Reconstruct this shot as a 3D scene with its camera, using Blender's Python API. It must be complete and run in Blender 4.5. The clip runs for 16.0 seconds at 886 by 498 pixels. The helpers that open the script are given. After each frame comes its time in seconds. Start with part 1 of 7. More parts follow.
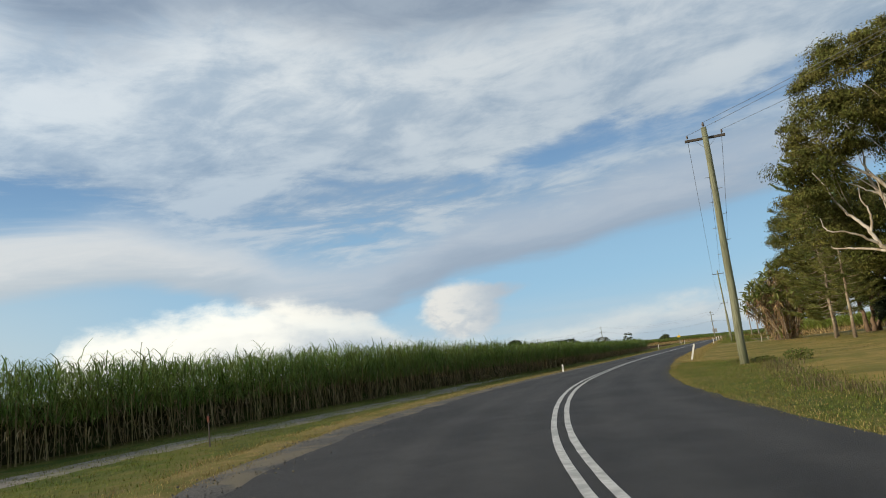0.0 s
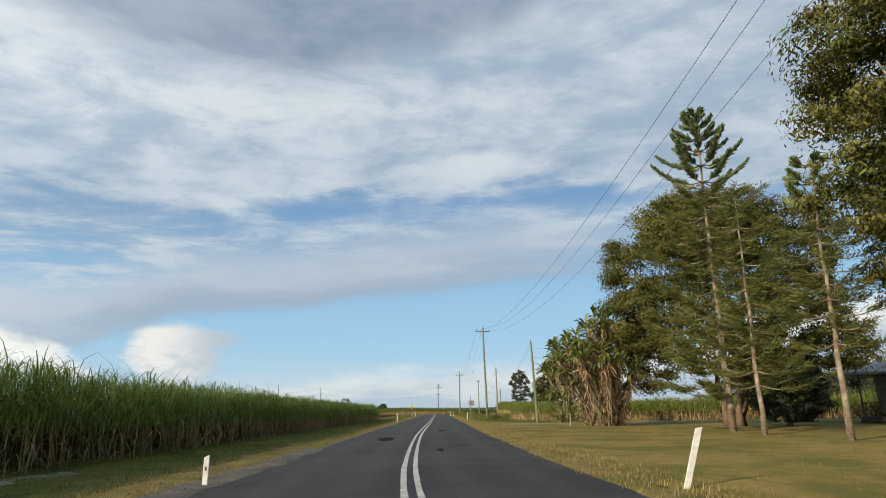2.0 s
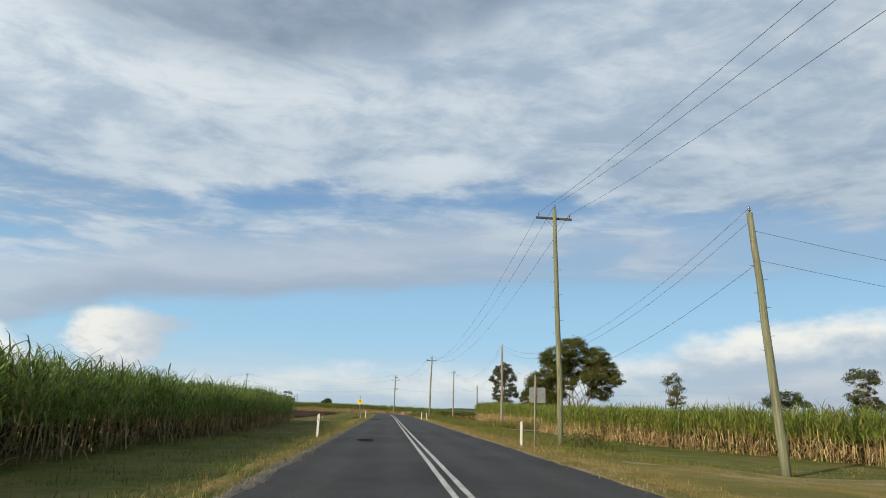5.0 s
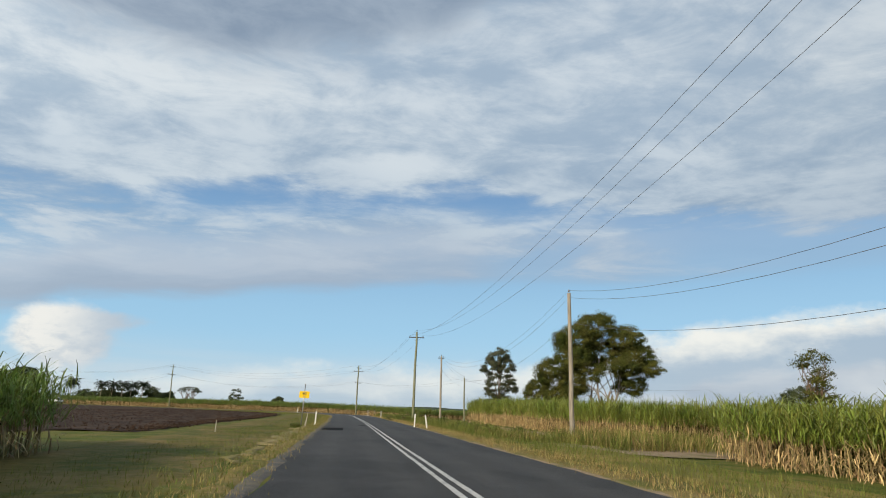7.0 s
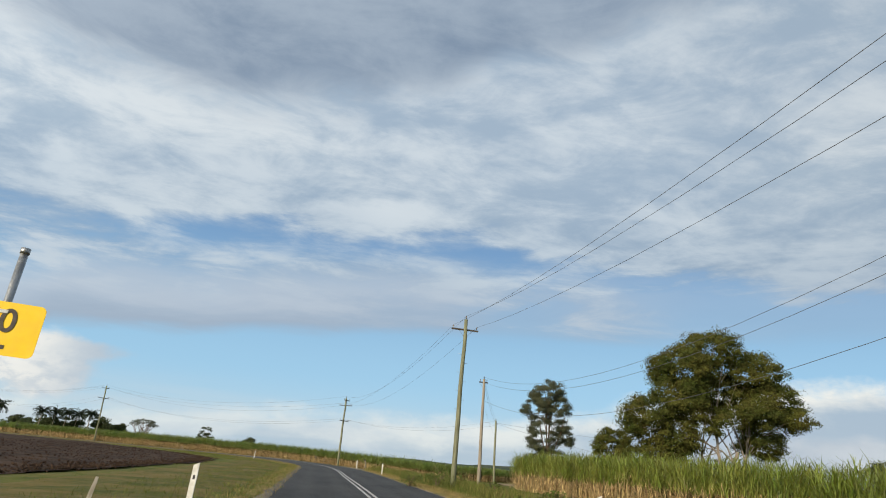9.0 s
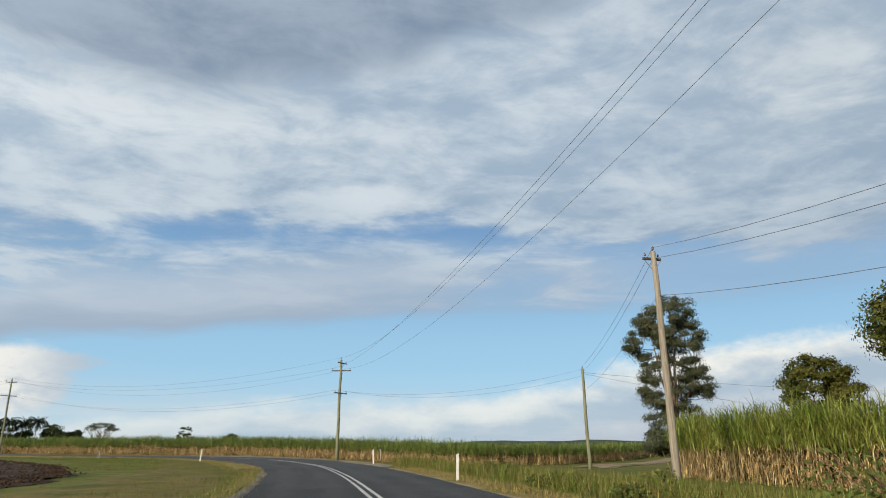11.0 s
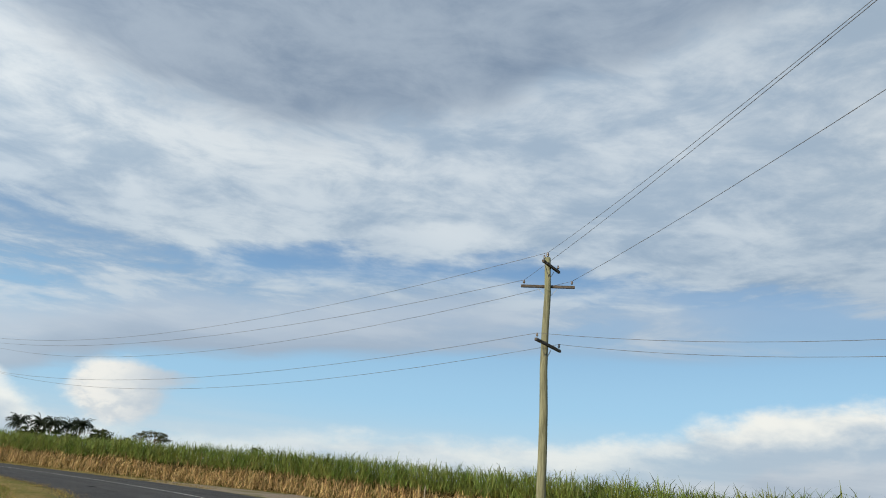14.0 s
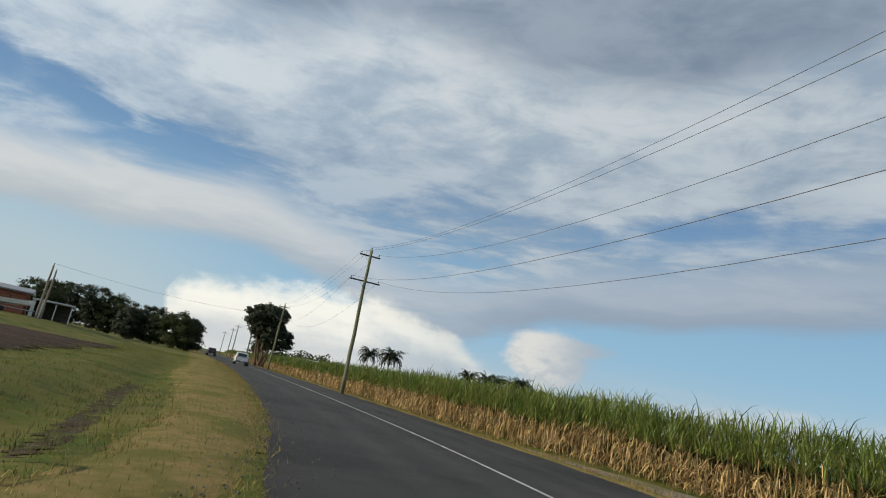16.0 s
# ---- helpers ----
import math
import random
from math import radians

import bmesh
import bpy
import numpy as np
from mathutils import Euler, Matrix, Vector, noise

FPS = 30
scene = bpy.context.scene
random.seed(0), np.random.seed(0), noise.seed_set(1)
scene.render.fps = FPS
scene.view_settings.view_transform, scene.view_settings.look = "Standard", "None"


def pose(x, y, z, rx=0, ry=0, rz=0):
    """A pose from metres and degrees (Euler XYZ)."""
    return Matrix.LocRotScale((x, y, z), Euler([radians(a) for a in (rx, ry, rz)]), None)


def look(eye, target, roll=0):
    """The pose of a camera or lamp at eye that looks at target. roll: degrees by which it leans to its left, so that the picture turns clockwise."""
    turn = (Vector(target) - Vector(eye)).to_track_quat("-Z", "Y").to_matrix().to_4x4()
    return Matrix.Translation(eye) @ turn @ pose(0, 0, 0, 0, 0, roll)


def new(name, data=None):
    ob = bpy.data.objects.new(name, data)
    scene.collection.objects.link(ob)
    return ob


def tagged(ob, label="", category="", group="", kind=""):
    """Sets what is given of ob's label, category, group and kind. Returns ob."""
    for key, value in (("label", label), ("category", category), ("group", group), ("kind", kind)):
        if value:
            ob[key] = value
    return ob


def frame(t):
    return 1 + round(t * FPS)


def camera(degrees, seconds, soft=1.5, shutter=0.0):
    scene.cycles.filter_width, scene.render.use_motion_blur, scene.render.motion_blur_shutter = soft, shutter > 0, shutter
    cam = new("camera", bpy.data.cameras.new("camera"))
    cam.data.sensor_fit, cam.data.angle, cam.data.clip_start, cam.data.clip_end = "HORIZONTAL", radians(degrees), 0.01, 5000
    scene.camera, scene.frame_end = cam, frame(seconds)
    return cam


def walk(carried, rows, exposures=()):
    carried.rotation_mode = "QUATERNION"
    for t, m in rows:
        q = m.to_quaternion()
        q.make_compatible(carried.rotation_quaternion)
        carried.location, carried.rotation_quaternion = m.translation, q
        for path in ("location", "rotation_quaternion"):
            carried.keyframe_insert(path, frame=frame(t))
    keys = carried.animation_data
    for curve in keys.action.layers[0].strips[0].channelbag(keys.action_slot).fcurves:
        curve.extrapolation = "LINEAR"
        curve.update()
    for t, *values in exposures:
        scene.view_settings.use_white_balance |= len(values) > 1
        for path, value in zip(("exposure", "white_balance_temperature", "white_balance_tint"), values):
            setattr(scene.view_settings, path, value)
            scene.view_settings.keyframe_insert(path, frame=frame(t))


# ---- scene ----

cam = camera(69.66, 16.0, soft=1.0)
PATH = [
    (0.0, pose(0.000, 0.000, 1.284, 100.490, 6.491, 24.806)),
    (0.5, pose(-2.731, 7.316, 1.312, 104.128, 4.682, 17.953)),
    (1.0, pose(-4.745, 14.968, 1.313, 103.633, 4.750, 10.775)),
    (1.5, pose(-6.073, 22.881, 1.306, 103.848, 3.420, 7.579)),
    (2.0, pose(-6.755, 31.016, 1.282, 104.198, 0.998, -0.079)),
    (2.5, pose(-7.022, 39.269, 1.277, 103.570, 0.154, -7.994)),
    (3.0, pose(-7.083, 47.688, 1.277, 101.918, 5.430, -12.804)),
    (3.5, pose(-7.511, 56.345, 1.286, 99.053, -1.155, -9.138)),
    (4.0, pose(-8.239, 65.262, 1.300, 97.916, -3.181, -6.264)),
    (4.5, pose(-8.838, 74.387, 1.319, 100.642, -2.866, -4.848)),
    (5.0, pose(-9.237, 83.771, 1.297, 104.250, -1.946, -4.617)),
    (5.2, pose(-9.486, 87.591, 1.320, 104.506, -5.784, -6.368)),
    (5.5, pose(-9.850, 93.329, 1.300, 104.438, -4.168, -6.457)),
    (6.0, pose(-10.255, 102.901, 1.300, 104.360, -2.500, -6.875)),
    (6.5, pose(-10.352, 112.491, 1.300, 104.300, -1.703, -7.520)),
    (7.0, pose(-10.215, 122.106, 1.300, 104.247, -1.670, -8.361)),
    (7.3, pose(-10.088, 127.891, 1.298, 104.219, -2.064, -8.970)),
    (7.5, pose(-10.013, 131.753, 1.320, 104.356, -2.055, -10.095)),
    (8.0, pose(-9.937, 141.423, 1.293, 105.747, -3.288, -11.783)),
    (8.5, pose(-10.134, 151.007, 1.281, 106.879, -3.110, -11.628)),
    (9.0, pose(-10.275, 160.418, 1.306, 108.745, -4.776, -10.008)),
    (9.5, pose(-10.440, 169.681, 1.288, 109.025, -1.764, -9.761)),
    (10.0, pose(-10.485, 178.871, 1.314, 107.334, -1.434, -12.129)),
    (10.2, pose(-10.457, 182.510, 1.302, 107.352, 0.253, -10.794)),
    (10.5, pose(-10.404, 187.924, 1.300, 107.260, 0.170, -10.791)),
    (11.0, pose(-10.368, 196.780, 1.300, 107.108, 0.054, -10.778)),
    (11.5, pose(-10.467, 205.386, 1.300, 106.955, -0.056, -10.762)),
    (12.0, pose(-10.730, 213.751, 1.300, 106.803, -0.173, -10.748)),
    (12.3, pose(-10.960, 218.677, 1.319, 106.711, -0.257, -10.743)),
    (12.5, pose(-11.136, 221.935, 1.310, 107.294, -1.026, -11.002)),
    (13.0, pose(-11.612, 229.976, 1.244, 106.396, -2.579, -10.933)),
    (13.5, pose(-12.361, 237.752, 1.280, 108.107, -4.955, -7.700)),
    (14.0, pose(-13.740, 245.283, 1.308, 110.267, -4.723, -4.616)),
    (14.5, pose(-15.660, 252.570, 1.235, 105.591, -9.108, 5.543)),
    (15.0, pose(-18.539, 259.580, 1.288, 107.328, -10.331, 11.037)),
    (15.5, pose(-22.156, 266.303, 1.291, 104.983, -12.834, 24.185)),
    (16.0, pose(-26.454, 272.637, 1.304, 103.007, -11.076, 30.874)),
]
walk(cam, PATH, [(0.0, -0.14), (1.0, 0.0), (14.0, 0.0), (15.0, -0.12), (16.0, -0.30)])

# ---- world and sun ----
SUN_EL, SUN_FROM = radians(22), (-0.75, -0.66)
wd = bpy.data.worlds.new("sky")
scene.world = wd
wd.use_nodes = True
W = wd.node_tree
W.nodes.clear()


def nd(tree, kind, **props):
    n = tree.nodes.new(kind)
    for k, v in props.items():
        if k == "operation":
            n.operation = v
        elif k == "blend":
            n.blend_type = v
        elif k == "data":
            n.data_type = v
    return n


class Graph:
    """Short calls for node arithmetic in one tree."""

    def __init__(self, tree):
        self.t = tree

    def put(self, sock, v):
        if isinstance(v, bpy.types.NodeSocket):
            self.t.links.new(v, sock)
        else:
            sock.default_value = v

    def math(self, op, a, b=0.0, clamp=False):
        n = nd(self.t, "ShaderNodeMath", operation=op)
        n.use_clamp = clamp
        self.put(n.inputs[0], a)
        self.put(n.inputs[1], b)
        return n.outputs[0]

    def vec(self, x, y, z=0.0):
        n = nd(self.t, "ShaderNodeCombineXYZ")
        for s, v in zip(n.inputs, (x, y, z)):
            self.put(s, v)
        return n.outputs[0]

    def split(self, v):
        n = nd(self.t, "ShaderNodeSeparateXYZ")
        self.put(n.inputs[0], v)
        return n.outputs

    def noise(self, v, scale, detail=6.0, rough=0.55, distortion=0.0):
        n = nd(self.t, "ShaderNodeTexNoise")
        self.put(n.inputs["Vector"], v)
        n.inputs["Scale"].default_value = scale
        n.inputs["Detail"].default_value = detail
        n.inputs["Roughness"].default_value = rough
        n.inputs["Distortion"].default_value = distortion
        return n.outputs["Fac"]

    def ramp(self, f, lo, hi, a=0.0, b=1.0):
        n = nd(self.t, "ShaderNodeMapRange")
        n.interpolation_type = "SMOOTHSTEP"
        for s, v in zip(n.inputs[:5], (f, lo, hi, a, b)):
            self.put(s, v)
        return n.outputs[0]

    def mix(self, f, a, b, blend="MIX"):
        n = nd(self.t, "ShaderNodeMix", data="RGBA", blend=blend)
        self.put(n.inputs[0], f)
        for s, v in ((n.inputs[6], a), (n.inputs[7], b)):
            self.put(s, v if isinstance(v, bpy.types.NodeSocket) else (*v, 1.0))
        return n.outputs[2]


g = Graph(W)
direction = nd(W, "ShaderNodeTexCoord").outputs["Generated"]
dx, dy, dz = g.split(direction)
up = g.math("MAXIMUM", dz, 0.0)
el = g.math("MULTIPLY", g.math("ARCSINE", g.math("MINIMUM", up, 1.0)), 57.2958)
az = g.math("MULTIPLY", g.math("ARCTAN2", g.math("MULTIPLY", dx, -1.0), dy), 57.2958)
sky = nd(W, "ShaderNodeTexSky")
sky.sky_type, sky.sun_disc = "NISHITA", False
sky.sun_elevation, sky.sun_rotation = SUN_EL, math.atan2(*SUN_FROM)
sky.air_density, sky.dust_density, sky.ozone_density = 1.0, 1.2, 2.0


def by_height(stops, e):
    """A smooth change of colour with height above the horizon, in degrees."""
    n = nd(W, "ShaderNodeValToRGB")
    n.color_ramp.interpolation = "B_SPLINE"
    for i_, (deg, c) in enumerate(stops):
        st = n.color_ramp.elements[i_] if i_ < 2 else n.color_ramp.elements.new(deg / 90)
        st.position, st.color = deg / 90, (*c, 1.0)
    g.put(n.inputs[0], g.math("DIVIDE", e, 90.0))
    return n.outputs[0]


def by_bearing(stops):
    """A smooth value over the bearing, from (degrees to the left, value) pairs; beyond the last pair it goes on level."""
    n = nd(W, "ShaderNodeValToRGB")
    n.color_ramp.interpolation = "EASE"
    top = max(v_ for _, v_ in stops)
    for i_, (deg, v_) in enumerate(sorted(stops)):
        pos = (deg + 90) / 180
        st = n.color_ramp.elements[0] if i_ == 0 else n.color_ramp.elements[-1] if i_ == len(stops) - 1 else n.color_ramp.elements.new(pos)
        st.position, st.color = pos, (v_ / top, v_ / top, v_ / top, 1.0)
    g.put(n.inputs[0], g.math("DIVIDE", g.math("ADD", az_soft, 90.0), 180.0))
    return g.math("MULTIPLY", n.outputs[0], top)


def swing(f, amount):
    """A noise value turned into a swing of that many units about nought."""
    return g.math("MULTIPLY", g.math("SUBTRACT", f, 0.5), amount)


def bell(d, w):
    """1 at d = 0, falling off over w."""
    u = g.math("DIVIDE", d, w)
    return g.math("DIVIDE", 1.0, g.math("ADD", 1.0, g.math("POWER", g.math("ABSOLUTE", u), 2.4)))


# the high cloud sheet, laid on a flat layer far above
k = g.math("ADD", up, 0.13)
px, py = g.math("DIVIDE", dx, k), g.math("DIVIDE", dy, k)
sheet = g.vec(px, g.math("ADD", py, g.math("MULTIPLY", px, 0.10)), 3.3)
big = g.noise(g.vec(g.math("MULTIPLY", az, 0.05), g.math("MULTIPLY", el, 0.10), 4.4), 1.0, 3.0, 0.5)
mid = g.noise(sheet, 1.6, 9.0, 0.58, 0.25)
fine = g.noise(g.vec(px, g.math("MULTIPLY", py, 1.35), 8.1), 4.6, 8.0, 0.62, 0.3)
streak = g.noise(g.vec(g.math("MULTIPLY", az, 0.075), g.math("ADD", g.math("MULTIPLY", el, 0.36), g.math("MULTIPLY", az, 0.010)), 2.6), 1.0, 9.0, 0.60, 0.5)
az_soft = g.math("ADD", az, swing(big, 9.0))
ew = g.math("ADD", el, g.math("ADD", swing(streak, 4.2), swing(mid, 3.6)))
roll = g.noise(g.vec(g.math("MULTIPLY", az, 0.085), g.math("MULTIPLY", el, 0.26), 9.2), 1.0, 9.0, 0.62, 0.6)
grain = g.math("ADD", g.math("MULTIPLY", mid, 0.34), g.math("ADD", g.math("MULTIPLY", fine, 0.34), g.math("MULTIPLY", roll, 0.32)))
level = g.ramp(el, 14.0, 22.0)
grain = g.math("ADD", g.math("MULTIPLY", grain, level), g.math("MULTIPLY", g.math("ADD", g.math("MULTIPLY", streak, 0.7), g.math("MULTIPLY", fine, 0.3)), g.math("SUBTRACT", 1.0, level)))
# blue rifts between the sheet and the low bank, the bank's under edge, and the grey roof higher up
rift_at = by_bearing([(-50, 13.0), (-40, 13.2), (-32, 14.4), (-20, 17.5), (-8, 18.8), (4, 18.4), (14, 17.6), (24, 17.0), (34, 17.8), (48, 15.5), (60, 15.2), (70, 17.6), (85, 19.0)])
rift = by_bearing([(-50, 0.5), (-34, 0.65), (-22, 0.65), (-10, 0.95), (4, 0.9), (14, 0.85), (24, 0.35), (34, 0.5), (46, 0.3), (58, 0.9), (66, 1.1), (80, 1.0)])
edge = by_bearing([(-50, 11.4), (-24, 10.8), (-8, 10.9), (5, 9.6), (15, 8.2), (22, 7.6), (26, 6.0), (30, 4.4), (36, 4.8), (42, 7.4), (50, 8.9), (64, 7.6), (80, 7.0)])
bank = by_bearing([(-50, 0.25), (-32, 0.3), (-23, 0.55), (-15, 0.40), (-7, 0.85), (5, 1.0), (24, 1.0), (34, 0.88), (50, 0.95), (70, 1.0)])
roof_at = by_bearing([(-50, 40.0), (-30, 38.5), (-18, 36.0), (-6, 32.4), (4, 30.2), (14, 29.0), (24, 29.0), (34, 31.0), (44, 31.0), (54, 27.0), (62, 29.0), (80, 34.0)])
above = g.math("SUBTRACT", ew, edge)
cover = g.math("SUBTRACT", g.ramp(ew, 11.0, 20.0, 0.50, 0.98), g.math("MULTIPLY", g.math("MULTIPLY", rift, 0.58), bell(g.math("SUBTRACT", ew, rift_at), 2.0)))
cover = g.math("MULTIPLY", cover, g.ramp(above, -0.5, 3.5))
high = g.ramp(g.math("ADD", grain, g.math("MULTIPLY", g.math("SUBTRACT", cover, 0.5), 0.62)), 0.34, 0.64)
roof = g.math("SUBTRACT", g.math("ADD", el, g.math("ADD", swing(mid, 8.0), g.math("ADD", swing(fine, 7.0), swing(big, 2.0)))), roof_at)
lit = by_height([(0, (0.66, 0.74, 0.82)), (90, (0.52, 0.60, 0.68)), (14, (0.60, 0.70, 0.80)), (19, (0.70, 0.80, 0.88)), (25, (0.87, 0.94, 0.98)), (34, (0.83, 0.90, 0.95)), (42, (0.74, 0.82, 0.88))], ew)
lit = g.mix(g.ramp(g.noise(sheet, 0.75, 4.0, 0.5, 0.2), 0.36, 0.62), g.mix(1.0, lit, (0.86, 0.89, 0.93), "MULTIPLY"), g.mix(1.0, lit, (1.04, 1.03, 1.02), "MULTIPLY"))
cloud_high = g.mix(g.ramp(grain, 0.40, 0.58), g.mix(1.0, lit, (0.66, 0.74, 0.83), "MULTIPLY"), g.mix(1.0, lit, (1.12, 1.10, 1.08), "MULTIPLY"))
cloud_high = g.mix(g.math("MULTIPLY", g.ramp(roof, -2.0, 2.6), 0.92), cloud_high, g.mix(g.ramp(grain, 0.36, 0.64), (0.25, 0.33, 0.45), (0.46, 0.55, 0.66)))
bright = g.math("MULTIPLY", g.ramp(az, 10.0, 85.0, 0.96, 1.20), g.ramp(az, -50.0, -20.0, 0.92, 1.0))
cloud_high = g.mix(1.0, cloud_high, g.vec(bright, bright, g.math("MULTIPLY", bright, 0.99)), "MULTIPLY")
# the low grey bank with its clean under edge
bank_edge = g.math("SUBTRACT", g.math("ADD", el, g.math("ADD", swing(streak, 1.6), swing(fine, 0.7))), edge)
bankmask = g.math("MULTIPLY", g.math("MULTIPLY", bank, g.ramp(bank_edge, -0.25, 1.3)), g.ramp(g.math("ADD", bank_edge, swing(streak, 5.0)), 6.8, 3.4))
pale = g.ramp(az, 20.0, 56.0)
cloud_bank = g.mix(g.ramp(g.math("ADD", bank_edge, swing(streak, 4.0)), 0.2, 4.2), g.mix(pale, (0.43, 0.52, 0.64), (0.68, 0.75, 0.80)), g.mix(pale, (0.56, 0.66, 0.78), (0.98, 1.0, 0.99)))
# cumulus low over the horizon
flat = g.vec(g.math("MULTIPLY", az, 0.10), g.math("MULTIPLY", el, 0.17), 1.7)
puff = g.noise(flat, 2.2, 10.0, 0.62, 0.15)
crumb = g.noise(flat, 6.5, 8.0, 0.62, 0.2)
heave = g.noise(g.vec(g.math("MULTIPLY", az, 0.055), g.math("MULTIPLY", el, 0.16), 7.7), 1.7, 5.0, 0.5, 0.3)


def heap(a0, e0, wa, we, amp):
    """A hill in the cumulus layer round one bearing and height."""
    u = g.math("DIVIDE", g.math("SUBTRACT", az, a0), wa)
    v = g.math("DIVIDE", g.math("SUBTRACT", el, e0), we)
    r = g.math("ADD", g.math("MULTIPLY", u, u), g.math("MULTIPLY", v, v))
    return g.math("MULTIPLY", g.math("DIVIDE", 1.0, g.math("ADD", 1.0, g.math("MULTIPLY", r, r))), amp)


crest = by_bearing([(-60, 9.6), (-45, 8.6), (-40, 8.6), (-33, 8.0), (-27, 6.8), (-21, 5.0), (-8, 3.9), (4, 3.7), (14, 2.6), (27, 3.0), (31, 5.8), (36, 7.4), (42, 7.6), (47, 6.6), (52, 6.0), (54, 4.8), (55.6, 1.0), (62, 0.6), (80, 3.0)])
thick = by_bearing([(-60, 0.95), (-30, 0.90), (-20, 0.72), (0, 0.62), (10, 0.50), (20, 0.4), (28, 0.75), (40, 1.0), (55, 1.0), (57, 0.5), (80, 0.7)])
below = g.math("SUBTRACT", g.math("ADD", crest, g.math("ADD", swing(puff, 2.8), g.math("ADD", swing(heave, 2.2), swing(crumb, 1.4)))), el)
lowmask = g.math("MULTIPLY", g.ramp(below, -0.3, 1.7), thick)
tower = g.math("ADD", g.math("ADD", heap(22.6, 4.7, 3.6, 2.5, 1.0), heap(18.4, 6.3, 2.8, 0.7, 0.42)), g.math("ADD", swing(puff, 0.65), swing(crumb, 0.28)))
towermask = g.ramp(tower, 0.34, 0.74)
glow = g.ramp(az, 24.0, 42.0)
side = g.ramp(g.math("ADD", az, swing(puff, 5.0)), 17.5, 24.5)
shade = g.ramp(g.math("ADD", g.math("ADD", g.math("MULTIPLY", crumb, 0.30), g.math("MULTIPLY", heave, 1.05)), g.math("ADD", g.math("MULTIPLY", g.math("SUBTRACT", 2.6, below), 0.10), g.math("MULTIPLY", glow, 0.22))), 0.58, 0.92)
cloud_low = g.mix(shade, g.mix(glow, (0.50, 0.60, 0.71), (1.02, 1.04, 1.02)), g.mix(glow, (1.18, 1.13, 1.01), (1.48, 1.44, 1.28)))
cloud_tower = g.mix(g.math("MULTIPLY", side, g.ramp(g.math("ADD", crumb, g.math("MULTIPLY", g.math("SUBTRACT", el, 5.0), 0.05)), 0.28, 0.56, 0.45, 1.0)), (0.58, 0.67, 0.76), (1.08, 1.06, 0.99))
base_top = by_bearing([(-60, 4.8), (-45, 4.5), (-36, 3.9), (-30, 3.2), (-24, 2.0), (-16, 0.8), (0, 0.2), (30, 0.1)])
base_in = g.math("SUBTRACT", g.math("ADD", base_top, g.math("ADD", swing(heave, 2.6), g.math("ADD", swing(puff, 1.6), swing(crumb, 0.9)))), el)
basemask = g.math("MULTIPLY", g.ramp(base_in, -0.2, 0.9), g.ramp(az, -26.0, -16.0, 0.85, 0.0))
cloud_base = g.mix(g.ramp(g.math("ADD", heave, g.math("MULTIPLY", base_in, -0.05)), 0.30, 0.66), (0.48, 0.57, 0.68), (0.80, 0.84, 0.87))
blue = g.mix(g.ramp(el, 0.0, 7.0), (0.66, 0.88, 1.02), g.mix(g.ramp(el, 5.0, 22.0), (0.45, 0.78, 1.06), (0.21, 0.40, 0.70)))
blue = g.mix(g.math("MULTIPLY", g.ramp(az, 38.0, 66.0), g.ramp(el, 16.0, 3.0)), blue, (0.72, 0.90, 0.98))
clear = g.mix(0.15, g.mix(1.0, blue, (10.0, 10.0, 10.0), "MULTIPLY"), sky.outputs[0])


def lay(under, mask, colour, share):
    return g.mix(g.math("MULTIPLY", mask, share), under, g.mix(1.0, colour, (10.0, 10.0, 10.0), "MULTIPLY"))


col = lay(clear, high, cloud_high, 0.90)
col = lay(col, bankmask, cloud_bank, 0.90)
col = lay(col, lowmask, cloud_low, 0.92)
col = lay(col, basemask, cloud_base, 0.9)
col = lay(col, towermask, cloud_tower, 0.93)
# thin level veils close to the horizon
veil = g.noise(g.vec(g.math("MULTIPLY", az, 0.020), g.math("MULTIPLY", el, 0.30), 6.4), 2.4, 7.0, 0.6, 0.2)
veil = g.math("MULTIPLY", g.ramp(veil, 0.36, 0.66), g.ramp(el, 1.0, 6.0, 0.40, 0.0))
col = lay(col, veil, (0.76, 0.83, 0.88), 1.0)
back = nd(W, "ShaderNodeBackground")
W.links.new(col, back.inputs["Color"])
back.inputs["Strength"].default_value = 0.083
W.links.new(back.outputs[0], nd(W, "ShaderNodeOutputWorld").inputs["Surface"])

sun_data = bpy.data.lights.new("sun", "SUN")
sun_data.energy, sun_data.angle, sun_data.color = 5.0, radians(0.6), (1.0, 0.86, 0.66)
sun = new("sun", sun_data)
s_h = math.cos(SUN_EL)
sun.matrix_world = look((SUN_FROM[0] * s_h * 200, SUN_FROM[1] * s_h * 200, 200 * math.sin(SUN_EL)), (0, 0, 0))


